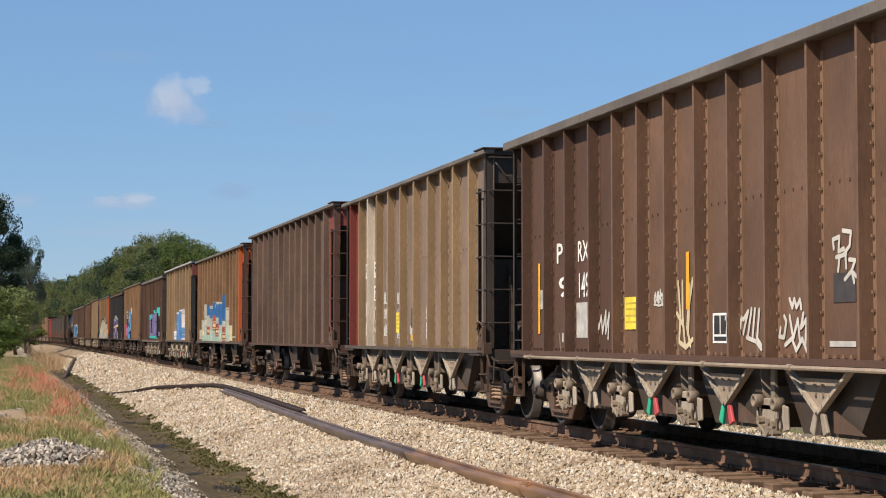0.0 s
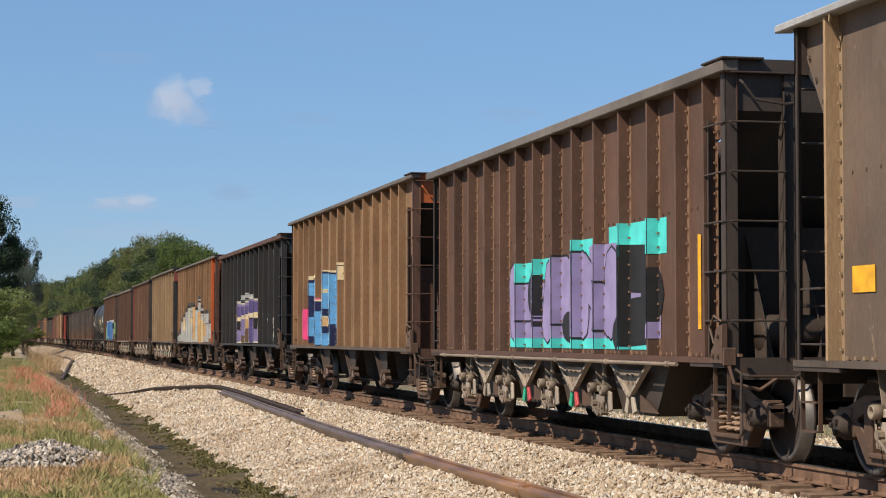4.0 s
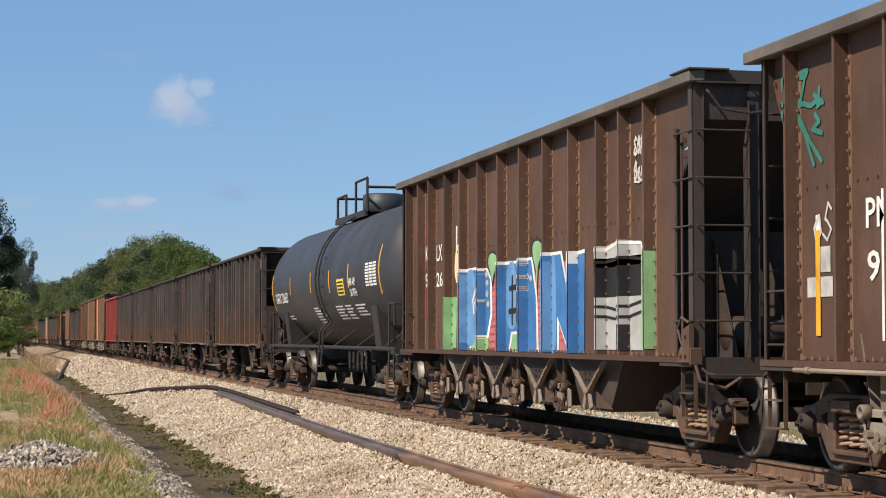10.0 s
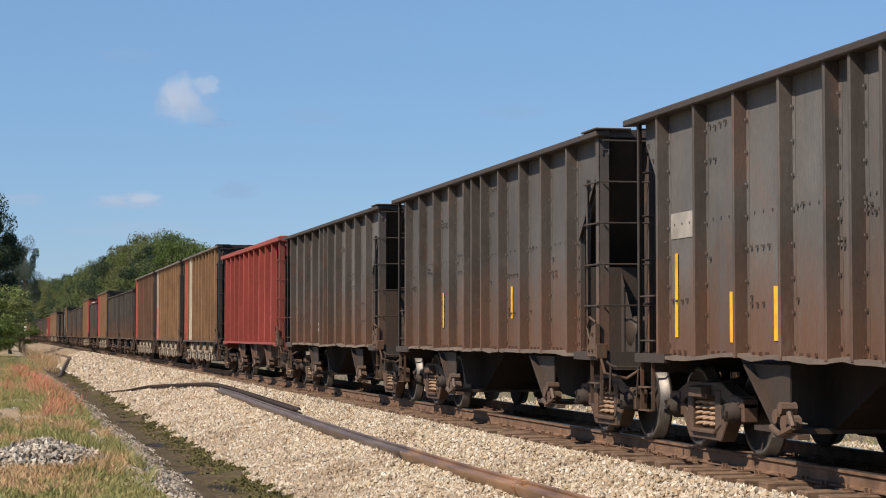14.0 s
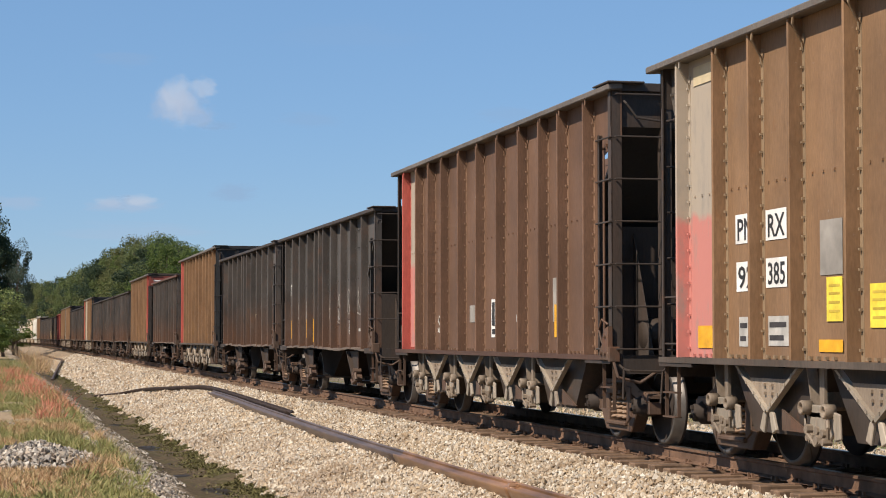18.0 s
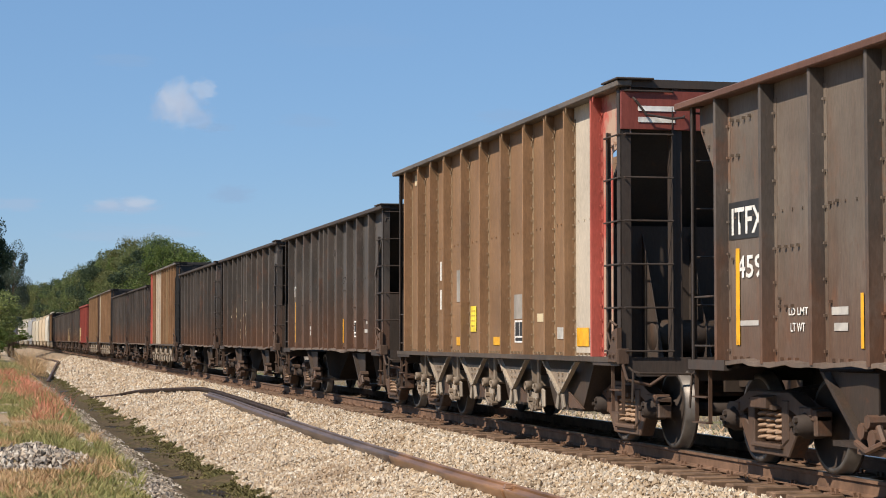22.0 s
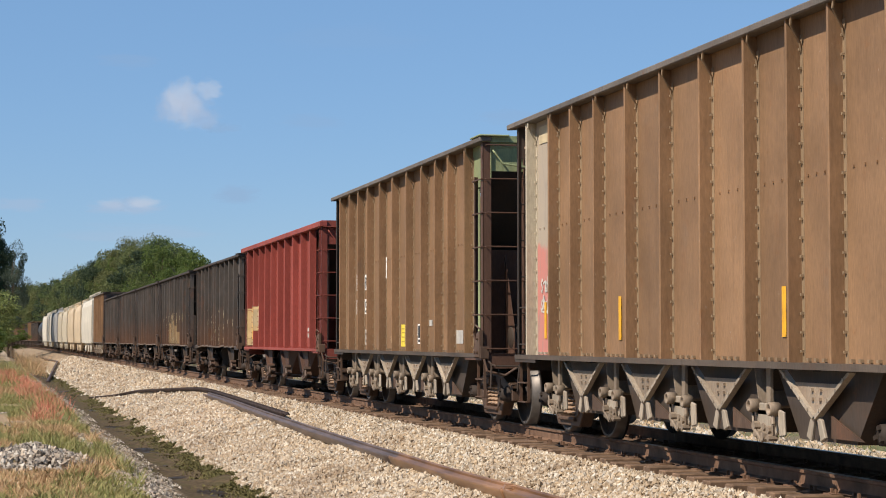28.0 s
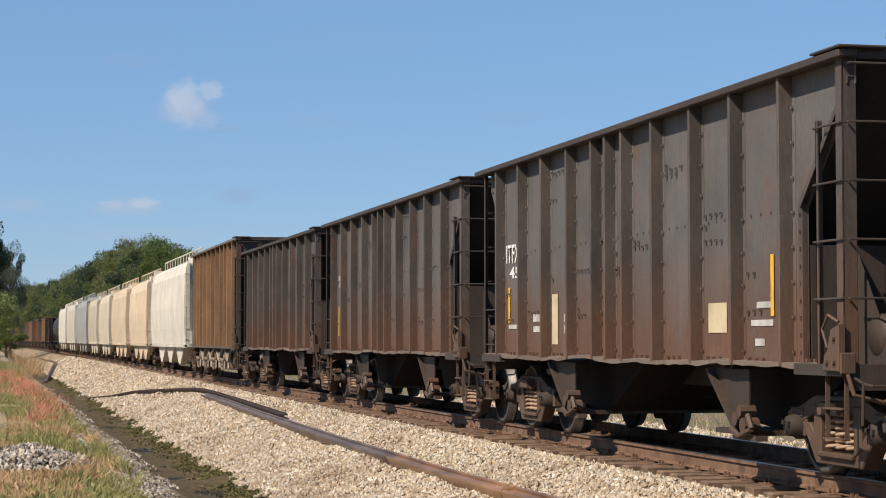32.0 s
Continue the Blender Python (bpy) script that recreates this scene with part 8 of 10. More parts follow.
marks("U", "yellow", (-0.78, 1.16, 0.5, 0.21), (-3.94, 1.15, 0.48, 0.1), (-5.17, 1.14, 0.47, 0.1), (-6.36, 1.13, 0.5, 0.12))
marks("U", "frame", (-7.55, 1.18, 0.54, 0.3))
marks("U", "white", (-8.51, 1.45, 0.38, 0.12))
word("V", "plate", "PN", -2.15, 2.19, 0.32, 0.29)
word("V", "plate", "RX", -2.92, 2.19, 0.48, 0.29)
word("V", "plate", "92", -2.17, 1.72, 0.32, 0.29)
word("V", "plate", "385", -2.92, 1.74, 0.48, 0.28)
marks("V", "pale", (-4.09, 1.82, 0.47, 0.49), (-2.23, 1.18, 0.25, 0.29), (-2.92, 1.19, 0.48, 0.28), (-10.05, 1.62, 0.23, 0.43), (-6.92, 1.7, 0.4, 0.27))
marks("V", "yellow", (-1.06, 1.16, 0.44, 0.23), (-4.09, 1.14, 0.5, 0.11), (-9.81, 1.2, 0.47, 0.22))
marks("V", "lemon", (-5.07, 1.35, 0.34, 0.37), (-4.27, 1.41, 0.33, 0.39))
marks("V", "cream", (-0.87, 3.91, 0.55, 0.2))
marks("V", "frame", (-6.92, 1.29, 0.36, 0.33))
marks("W", "drip", (-2.29, 2.23, 0.09, 0.32), (-2.29, 1.77, 0.09, 0.33))
marks("W", "yellow", (-4.34, 1.43, 0.1, 0.36), (-5.63, 1.25, 0.1, 0.47), (-9.79, 1.27, 0.1, 0.43), (-0.2, 1.34, 0.1, 0.5))
marks("W", "frame", (-6.86, 1.27, 0.42, 0.56))
marks("W", "pale", (-5.49, 1.5, 0.56, 0.26), (-10.07, 1.47, 0.31, 0.58))
marks("W", "scrawl", (-3.35, 1.34, 0.41, 0.46))
marks("W", "white", (-8.07, 1.49, 0.21, 0.1))
word("X", "white", "ITFX", -1.07, 2.3, 0.83, 0.27)
word("X", "white", "45", -1.26, 1.97, 0.53, 0.25)
marks("X", "yellow", (-0.99, 1.23, 0.1, 0.45), (-3.47, 1.26, 0.1, 0.43), (-4.45, 1.16, 0.1, 0.53))
marks("X", "white", (-2.47, 1.47, 0.42, 0.09), (-2.47, 1.33, 0.42, 0.1), (-1.26, 1.41, 0.55, 0.07), (-10.15, 1.39, 0.55, 0.06), (-10.35, 1.54, 0.38, 0.06))
marks("X", "frame", (-9.07, 1.33, 0.46, 0.31))
marks("X", "palescrawl", (-2.19, 1.6, 0.7, 0.94), (-3.4, 1.59, 0.49, 0.91), (-4.52, 1.74, 0.45, 0.75), (-6.64, 1.55, 0.64, 0.95), (-7.65, 1.54, 0.71, 0.91), (-8.8, 1.6, 0.64, 0.83), (-9.96, 1.71, 0.68, 0.82))
word("Y", "white", "ITFX", -0.89, 2.35, 0.82, 0.24)
word("Y", "white", "45", -1.37, 2.03, 0.33, 0.2)
marks("Y", "yellow", (-0.83, 1.27, 0.1, 0.95), (-3.18, 1.27, 0.1, 0.4))
marks("Y", "dripblob", (-6.43, 1.3, 0.4, 0.77), (-7.4, 1.14, 0.52, 0.86))
marks("Y", "cream", (-8.88, 1.31, 0.49, 0.28))
marks("Y", "scrawl", (-8.72, 1.65, 0.54, 0.38))
marks("Y", "white", (-1.09, 1.43, 0.5, 0.06), (-2.37, 1.45, 0.33, 0.08), (-2.37, 1.3, 0.33, 0.09), (-10.0, 1.37, 0.55, 0.05), (-10.13, 1.54, 0.31, 0.05))
word("Z", "plate", "P", -2.02, 2.21, 0.27, 0.29)
word("Z", "plate", "RX", -2.77, 2.17, 0.45, 0.31)
word("Z", "plate", "9", -2.02, 1.74, 0.27, 0.29)
word("Z", "plate", "38", -2.79, 1.73, 0.43, 0.31)
marks("Z", "patch", (-5.02, 2.2, 0.6, 1.12))
marks("Z", "pale", (-3.96, 1.79, 0.42, 0.53), (-6.27, 1.27, 0.6, 0.32), (-2.77, 1.15, 0.45, 0.31), (-2.1, 1.19, 0.19, 0.27), (-7.53, 1.49, 0.58, 0.3))
marks("Z", "lemon", (-4.89, 1.35, 0.35, 0.38))
marks("Z", "yellow", (-0.77, 1.17, 0.5, 0.22), (-3.96, 1.13, 0.48, 0.13), (-5.11, 1.12, 0.5, 0.12), (-6.34, 1.13, 0.5, 0.11), (-9.68, 1.18, 0.5, 0.25))
marks("Z", "frame", (-7.53, 1.17, 0.55, 0.3))
marks("Z", "drip", (-4.43, 2.34, 0.09, 1.02))
word("a", "white", "ITFX", -1.07, 2.3, 0.86, 0.27)
word("a", "white", "459", -1.27, 1.87, 0.65, 0.22)
word("a", "white", "LD LMT", -2.46, 1.49, 0.44, 0.07)
word("a", "white", "LT WT", -2.46, 1.34, 0.33, 0.08)
marks("a", "yellow", (-0.93, 1.21, 0.1, 0.95), (-4.12, 1.19, 0.06, 0.47), (-6.97, 1.27, 0.1, 0.43))
marks("a", "white", (-3.35, 1.48, 0.34, 0.07), (-3.4, 1.34, 0.28, 0.07), (-1.15, 1.4, 0.55, 0.05), (-9.55, 1.63, 0.32, 0.06), (-9.42, 1.48, 0.44, 0.07), (-9.49, 1.33, 0.38, 0.06))
marks("a", "cream", (-8.32, 1.35, 0.41, 0.3))
marks("b", "drip", (-1.48, 2.25, 0.09, 0.32), (-2.28, 2.22, 0.09, 0.31), (-1.48, 1.76, 0.09, 0.31), (-2.28, 1.75, 0.09, 0.32))
marks("b", "lemon", (-4.34, 1.38, 0.35, 0.39))
marks("b", "pale", (-6.84, 1.55, 0.53, 0.34), (-3.42, 1.85, 0.3, 0.5), (-8.96, 1.27, 0.31, 0.15))
marks("b", "frame", (-6.87, 1.22, 0.5, 0.31))
marks("b", "yellow", (-9.83, 1.18, 0.5, 0.23), (-3.42, 1.17, 0.3, 0.13), (-5.71, 1.18, 0.42, 0.12))
marks("b", "cream", (-8.02, 1.5, 0.33, 0.11), (-0.28, 3.92, 0.45, 0.18))
word("c", "white", "ITFX", -0.79, 2.28, 0.7, 0.26)
word("c", "white", "45", -1.04, 1.91, 0.42, 0.17)
marks("c", "yellow", (-0.65, 1.2, 0.1, 0.95), (-7.24, 1.19, 0.1, 0.49))
marks("c", "white", (-2.16, 1.48, 0.39, 0.1), (-2.16, 1.33, 0.39, 0.1), (-3.02, 1.48, 0.39, 0.09), (-3.02, 1.35, 0.39, 0.1), (-0.97, 1.41, 0.42, 0.07), (-9.67, 1.39, 0.55, 0.07), (-9.83, 1.56, 0.36, 0.07))
marks("c", "frame", (-8.54, 1.31, 0.55, 0.32))
word("d", "white", "ITFX", -0.86, 2.33, 0.9, 0.26)
word("d", "white", "452", -1.21, 1.85, 0.55, 0.21)
marks("d", "yellow", (-0.86, 1.21, 0.1, 0.95), (-6.42, 1.19, 0.1, 0.52), (-10.59, 1.17, 0.11, 0.17))
marks("d", "white", (-1.05, 1.41, 0.55, 0.07), (-2.35, 1.5, 0.36, 0.08), (-2.35, 1.36, 0.36, 0.08), (-3.26, 1.51, 0.36, 0.07), (-3.26, 1.36, 0.36, 0.09), (-9.91, 1.37, 0.55, 0.05), (-10.09, 1.53, 0.31, 0.06))
marks("d", "cream", (-8.89, 1.33, 0.41, 0.26))
word("e", "white", "ITFX", -0.96, 2.32, 0.76, 0.25)
word("e", "white", "451", -1.29, 1.93, 0.45, 0.22)
marks("e", "yellow", (-0.86, 1.2, 0.1, 0.49), (-3.22, 1.2, 0.1, 0.5), (-4.39, 1.2, 0.1, 0.5), (-5.46, 1.2, 0.09, 0.48), (-6.06, 1.19, 0.07, 0.48))
marks("e", "white", (-1.08, 1.4, 0.55, 0.06), (-2.39, 1.51, 0.36, 0.08), (-2.39, 1.35, 0.29, 0.08), (-3.78, 1.51, 0.22, 0.06), (-3.84, 1.34, 0.16, 0.07))
marks("e", "lemon", (-2.36, 1.18, 0.46, 0.05))
word("f", "plate", "PN", -2.18, 2.2, 0.39, 0.31)
word("f", "plate", "RX", -2.97, 2.18, 0.54, 0.33)
word("f", "plate", "92", -2.18, 1.72, 0.4, 0.31)
word("f", "plate", "423", -2.98, 1.73, 0.53, 0.32)
marks("f", "pale", (-2.3, 1.16, 0.29, 0.31), (-3.01, 1.18, 0.45, 0.3), (-0.89, 2.73, 0.68, 1.03), (-10.25, 1.49, 0.32, 0.52))
marks("f", "yellow", (-1.07, 1.13, 0.5, 0.24), (-10.04, 1.16, 0.5, 0.25), (-5.94, 1.15, 0.43, 0.13))
marks("f", "cream", (-0.92, 3.84, 0.55, 0.27))
marks("f", "lemon", (-4.5, 1.41, 0.42, 0.38))
marks("f", "frame", (-7.11, 1.21, 0.42, 0.43))
marks("f", "white", (-7.11, 1.67, 0.5, 0.19))
word("g", "white", "ITFX", -0.91, 2.32, 0.88, 0.24)
word("g", "white", "459", -1.26, 1.95, 0.54, 0.2)
marks("g", "yellow", (-0.89, 1.2, 0.1, 0.96), (-3.29, 1.19, 0.1, 0.5), (-5.56, 1.19, 0.05, 0.48), (-6.1, 1.19, 0.09, 0.46))
marks("g", "cream", (-1.26, 1.23, 0.34, 0.22))
marks("g", "white", (-2.37, 1.5, 0.45, 0.08), (-2.37, 1.35, 0.37, 0.08), (-3.81, 1.47, 0.22, 0.07), (-3.85, 1.33, 0.18, 0.07))
marks("g", "frame", (-8.97, 1.31, 0.27, 0.28))
marks("h", "yellow", (-0.54, 1.29, 0.1, 0.93), (-2.9, 1.27, 0.1, 0.57), (-7.17, 2.1, 0.24, 0.12), (-8.55, 2.07, 0.36, 0.12))
marks("h", "cream", (-8.47, 1.39, 0.51, 0.3))
word("i", "plate", "PN", -2.21, 2.18, 0.29, 0.28)
word("i", "plate", "9", -2.23, 1.72, 0.27, 0.28)
marks("i", "yellow", (-0.94, 1.28, 0.1, 0.48), (-4.1, 1.26, 0.1, 0.51), (-9.13, 1.29, 0.1, 0.47))
marks("i", "cream", (-0.88, 3.88, 0.55, 0.23))
marks("i", "scrawl", (-1.09, 1.62, 0.47, 0.54))
marks("i", "white", (0.04, 3.9, 0.5, 0.13))
word("j", "plate", "PN", -2.01, 2.24, 0.35, 0.32)
word("j", "plate", "RX", -2.84, 2.23, 0.46, 0.3)
word("j", "plate", "9", -2.01, 1.76, 0.35, 0.3)
word("j", "plate", "57", -2.82, 1.76, 0.48, 0.29)
marks("j", "yellow", (-0.78, 1.29, 0.1, 0.95), (-4.31, 1.21, 0.1, 0.43))
marks("j", "lemon", (-6.23, 1.14, 0.37, 0.39))
marks("j", "pale", (-2.14, 1.2, 0.19, 0.27), (-2.84, 1.16, 0.46, 0.3), (-10.26, 1.2, 0.44, 0.21))
marks("j", "drip", (-5.52, 1.23, 0.09, 0.43), (-4.84, 2.4, 0.09, 0.39), (-9.24, 1.25, 0.09, 0.51))
marks("j", "frame", (-7.68, 1.19, 0.48, 0.34))
marks("j", "cream", (-5.31, 1.21, 0.24, 0.11))
marks("j", "white", (-8.42, 1.49, 0.23, 0.1))
word("k", "palegrey", "IT", -2.55, 2.48, 0.48, 0.29)
word("k", "palegrey", "FX", -3.69, 2.48, 0.62, 0.3)
word("k", "white", "10", -2.53, 2.08, 0.33, 0.27)
word("k", "white", "92", -3.75, 2.06, 0.46, 0.27)
word("k", "white", "LD LMT", -2.54, 1.4, 0.47, 0.09)
word("k", "white", "LT WT", -2.54, 1.26, 0.41, 0.09)
word("k", "white", "226300", -3.72, 1.39, 0.49, 0.09)
word("k", "white", "59100", -3.77, 1.25, 0.44, 0.09)
marks("k", "yellow", (-6.02, 1.29, 0.1, 0.47))
marks("k", "frame", (-8.28, 1.29, 0.37, 0.31))
marks("k", "white", (-10.6, 1.45, 0.47, 0.08), (-10.6, 1.31, 0.47, 0.09))
word("l", "white", "ITFX", -1.17, 2.33, 0.74, 0.25)
word("l", "white", "452", -1.34, 2.04, 0.57, 0.19)
marks("l", "yellow", (-2.76, 1.38, 0.1, 0.47), (-1.0, 1.38, 0.1, 0.31))
word("m", "white", "ITFX", -0.79, 2.35, 0.76, 0.24)
word("m", "white", "454", -0.79, 1.89, 0.72, 0.2)
marks("m", "yellow", (-0.63, 1.56, 0.5, 0.22), (-3.32, 1.2, 0.39, 0.12), (-7.32, 1.31, 0.5, 0.12), (-10.02, 1.63, 0.27, 0.22))
ragged_letters("m", "cream", 2, ((8.6, 9.1), (9.6, 10.2)), 1.95, 2.3, 0.045, 9)
marks("m", "white", (-9.76, 1.41, 0.49, 0.06))
marks("m", "pale", (-8.61, 1.35, 0.49, 0.3))
word("n", "white", "ITFX", -0.94, 2.35, 0.71, 0.26)
word("n", "white", "45", -1.15, 2.13, 0.42, 0.16)
marks("n", "yellow", (-0.78, 1.5, 0.1, 0.5), (-10.36, 1.49, 0.08, 0.58))
marks("n", "cream", (-3.05, 1.21, 0.26, 0.65), (-8.74, 1.34, 0.5, 0.3))
marks("n", "white", (-0.94, 1.42, 0.55, 0.06), (-2.25, 1.51, 0.46, 0.1), (-2.25, 1.37, 0.41, 0.08), (-3.69, 1.5, 0.17, 0.1), (-3.69, 1.35, 0.17, 0.11), (-10.01, 1.57, 0.4, 0.06), (-9.87, 1.4, 0.54, 0.06), (-9.97, 1.21, 0.23, 0.07))
marks("o", "pale", (-0.45, 2.36, 0.61, 0.24))
marks("o", "yellow", (-0.45, 1.35, 0.1, 0.6), (-1.72, 1.38, 0.1, 0.49))
marks("o", "white", (-8.3, 1.43, 0.27, 0.24), (-9.4, 1.43, 0.25, 0.23))
marks("p", "yellow", (-2.35, 1.45, 0.1, 0.76), (-3.99, 1.47, 0.1, 0.56))
marks("q", "white", (-7.09, 1.54, 0.55, 0.68))


# ---------------------------------------------------------------- tank car
def tank_car(key, length, paint_name="tankblack", label="glossy black tank car with yellow reflectors and a railed dome platform", full=True):
    car = Car("tank_car", key, length, label)
    r = car.root
    R, ZC, L = 1.5, 2.57, length
    m, dark = PAINT[paint_name], PAINT["jet"]

    def shell(bm):
        prof = [(0.75, 0.0), (0.72, 0.4), (0.62, 0.8), (0.42, 1.18), (0.2, 1.4), (0.0, R)]
        prof += [(-L, R), (-L - 0.2, 1.4), (-L - 0.42, 1.18), (-L - 0.62, 0.8), (-L - 0.72, 0.4), (-L - 0.75, 0.0)]
        lathe(bm, prof, 48, "y")
    part("tank_shell", mesh(("tank_shell", L), shell), m, r, (0, 0, ZC))

    def sill(bm):
        for y in (0.9, -L - 0.9):
            s = 1 if y > 0 else -1
            box(bm, -0.3, 0.3, min(y, y - s * 3.4), max(y, y - s * 3.4), 0.72, 1.06)
            box(bm, -1.45, 1.45, min(y, y - s * 0.35), max(y, y - s * 0.35), 0.95, 1.06)

    def saddle(bm):
        prism(bm, [(-1.25, 1.0), (1.25, 1.0), (1.36, 1.9), (1.0, 1.5), (0.4, 1.2), (-0.4, 1.2), (-1.0, 1.5), (-1.36, 1.9)], -0.3, 0.3, "y")

    def side_rail(bm):
        rod(bm, (-1.4, 0.9, 1.05), (-1.4, -L - 0.9, 1.05), 0.04, 8)
        for k in range(6):
            y = -0.6 - k * (L - 1.2) / 5
            rod(bm, (-1.4, y, 1.05), (-0.95, y - 0.6, 1.45), 0.02, 6)

    def ladder_rails(bm):
        for y in (-0.22, 0.22):
            pts = [(-1.56, y, 0.6)] + [(-1.62 * math.cos(radians(a)), y, ZC + 1.62 * math.sin(radians(a))) for a in range(-45, 80, 9)]
            pts[1] = (-1.5, y, 1.4)
            bent(bm, pts, 0.022, 6)

    def ladder_rung(bm):
        rod(bm, (0, -0.22, 0), (0, 0.22, 0), 0.014, 6)

    def platform(bm):
        box(bm, -0.75, 0.75, -1.9, 1.9, 1.46, 1.5)
        for x in (-0.75, 0.75):
            box(bm, x - 0.03, x + 0.03, -1.9, 1.9, 1.36, 1.5)

    def rail(bm):
        for x in (-0.72, 0.72):
            bent(bm, [(x, -1.9, 1.46), (x, -1.9, 2.2), (x, -0.5, 2.2), (x, -0.5, 1.46)], 0.03, 8)
            bent(bm, [(x, 0.75, 1.46), (x, 0.75, 2.0), (x, 1.9, 2.0), (x, 1.9, 1.46)], 0.03, 8)
        for y in (-1.9, 1.9):
            rod(bm, (-0.72, y, 2.0), (0.72, y, 2.0), 0.03, 8)

    def dome(bm):
        lathe(bm, [(1.4, 0.0), (1.4, 0.48), (1.95, 0.48), (1.98, 0.4), (1.98, 0.0)], 24, "z")

    def valve(bm):
        lathe(bm, [(0.42, 0.0), (0.42, 0.1), (0.75, 0.12), (0.75, 0.26), (1.05, 0.3), (1.05, 0.0)], 16, "z")
        rod(bm, (-0.5, 0.6, 0.66), (0.4, 0.6, 0.66), 0.03, 6)
        for k in range(5):
            rod(bm, (-0.9, -0.8 - 0.5 * k, 0.5), (-0.9, -0.8 - 0.5 * k, 0.95), 0.035, 6)

    part("end_sill", mesh(("tank_sill", L), sill), dark, r)
    part("side_rail", mesh(("tank_rail", L), side_rail), dark, r)
    for y in (-1.6, -L + 1.6):
        part("saddle", mesh("saddle", saddle), dark, r, (0, y, 0))
    pf = part("dome_platform", mesh("dome_platform", platform), dark, r, (0, -L / 2, ZC))
    part("handrail", mesh("dome_handrail", rail), dark, pf)
    part("dome", mesh("tank_dome", dome), m, r, (0, -L / 2 - 0.1, ZC))
    part("outlet_valve", mesh("outlet_valve", valve), dark, r, (0, -L / 2, 0))
    if full:
        lad = part("ladder", mesh("tank_ladder", ladder_rails), dark, r, (0, -L / 2 - 0.55, 0))
        for k in range(12):
            a = -45 + 11 * k
            part("rung", mesh("tank_rung", ladder_rung), dark, lad, (-1.62 * math.cos(radians(a)), 0, ZC + 1.62 * math.sin(radians(a))))
        for z in (0.62, 0.95):
            part("rung", mesh("tank_rung", ladder_rung), dark, lad, (-1.55, 0, z))

    def on_shell(name, y, z, w, h, mat, lab, lift=0.006):
        bm = bmesh.new()
        n = 6
        rows = []
        for i in range(n + 1):
            zz = z + h * i / n
            x = -math.sqrt(max(0.01, (R + lift) ** 2 - (zz - ZC) ** 2))
            rows.append((bm.verts.new((x, y, zz)), bm.verts.new((x, y - w, zz))))
        for (a, b), (c, d) in zip(rows, rows[1:]):
            bm.faces.new((a, b, d, c))
        me = bpy.data.meshes.new(name)
        bm.to_mesh(me)
        bm.free()
        me.materials.append(None)
        part(name, me, mat, r, label=lab)
    if full:
        for y, z, h in ((0.0, 1.95, 0.95), (-3.2, 2.3, 0.45), (-6.4, 2.3, 0.48), (-9.0, 2.25, 0.5), (-11.4, 2.3, 0.5), (-14.8, 2.1, 0.95)):
            on_shell("reflector", y, z, 0.1, h, YELLOW, "yellow reflective strip")
        on_shell("placard", -10.05, 2.16, 0.85, 0.35, LEMON, "yellow emergency placard")
        for k in range(4):
            on_shell("stencil_bar", -10.12, 2.2 + 0.075 * k, 0.7, 0.035, DIGIT, "dark printed line", 0.012)
        for y, z, w, k in ((-6.2, 1.6, 0.9, 6), (-9.2, 1.66, 1.0, 5), (-10.4, 1.66, 0.8, 5), (-11.6, 1.72, 1.1, 4), (-1.2, 1.72, 1.5, 2), (-7.3, 1.75, 0.4, 1)):
            for i in range(k):
                on_shell("stencil_bar", y, z + 0.065 * i, w - 0.12 * (i % 3), 0.032, WHITE, "white stencilled line")
        for i in range(8):
            for j in range(3):
                on_shell("stencil_bar", -13.4 - j * 0.4, 2.28 + 0.06 * i, 0.34, 0.04, WHITE, "white stencilled table cell")
        for text, y, z, size in (("GATX 230657", -0.85, 2.14, 0.26), ("FRA AIP", -11.6, 2.34, 0.16), ("SR-8754", -11.7, 2.12, 0.16)):
            x = -math.sqrt(R * R - (z + size / 2 - ZC) ** 2) - 0.02
            ob = part("lettering", letters(text), WHITE, r, (x, y, z))
            ob.scale = (1, size, size)
            ob.rotation_euler = (0, math.asin((z + size / 2 - ZC) / R), 0)
    for y, s in ((0.9, 1), (-L - 0.9, -1)):
        ob = part("coupler", mesh("coupler", coupler_mesh), PAINT["under"], r, (0, y, 0))
        ob.scale = (1, -s, 1)

        def end_rail(bm):
            for z in (1.9, 1.5):
                bent(bm, [(-1.42, 0, 1.05), (-1.42, 0, z), (1.42, 0, z), (1.42, 0, 1.05)], 0.022, 6)
            bent(bm, [(-1.42, -0.05, 1.05), (-1.42, -0.05, 0.5), (-1.42, -0.5, 0.5), (-1.42, -0.5, 1.9), (-1.42, 0, 1.9)], 0.022, 6)
        ob = part("end_handrail", mesh("end_handrail", end_rail), dark, r, (0, y - s * 0.15, 0))
        ob.scale = (1, s, 1)
    part("brake_reservoir", mesh("brake_cylinder", cylinder_mesh), PAINT["tankblack"], r, (-0.9, -L - 0.1, 1.3), turn=(0, 0, math.pi / 2))
    for y in (-1.2, -L + 1.2):
        truck(r, y)
    return car


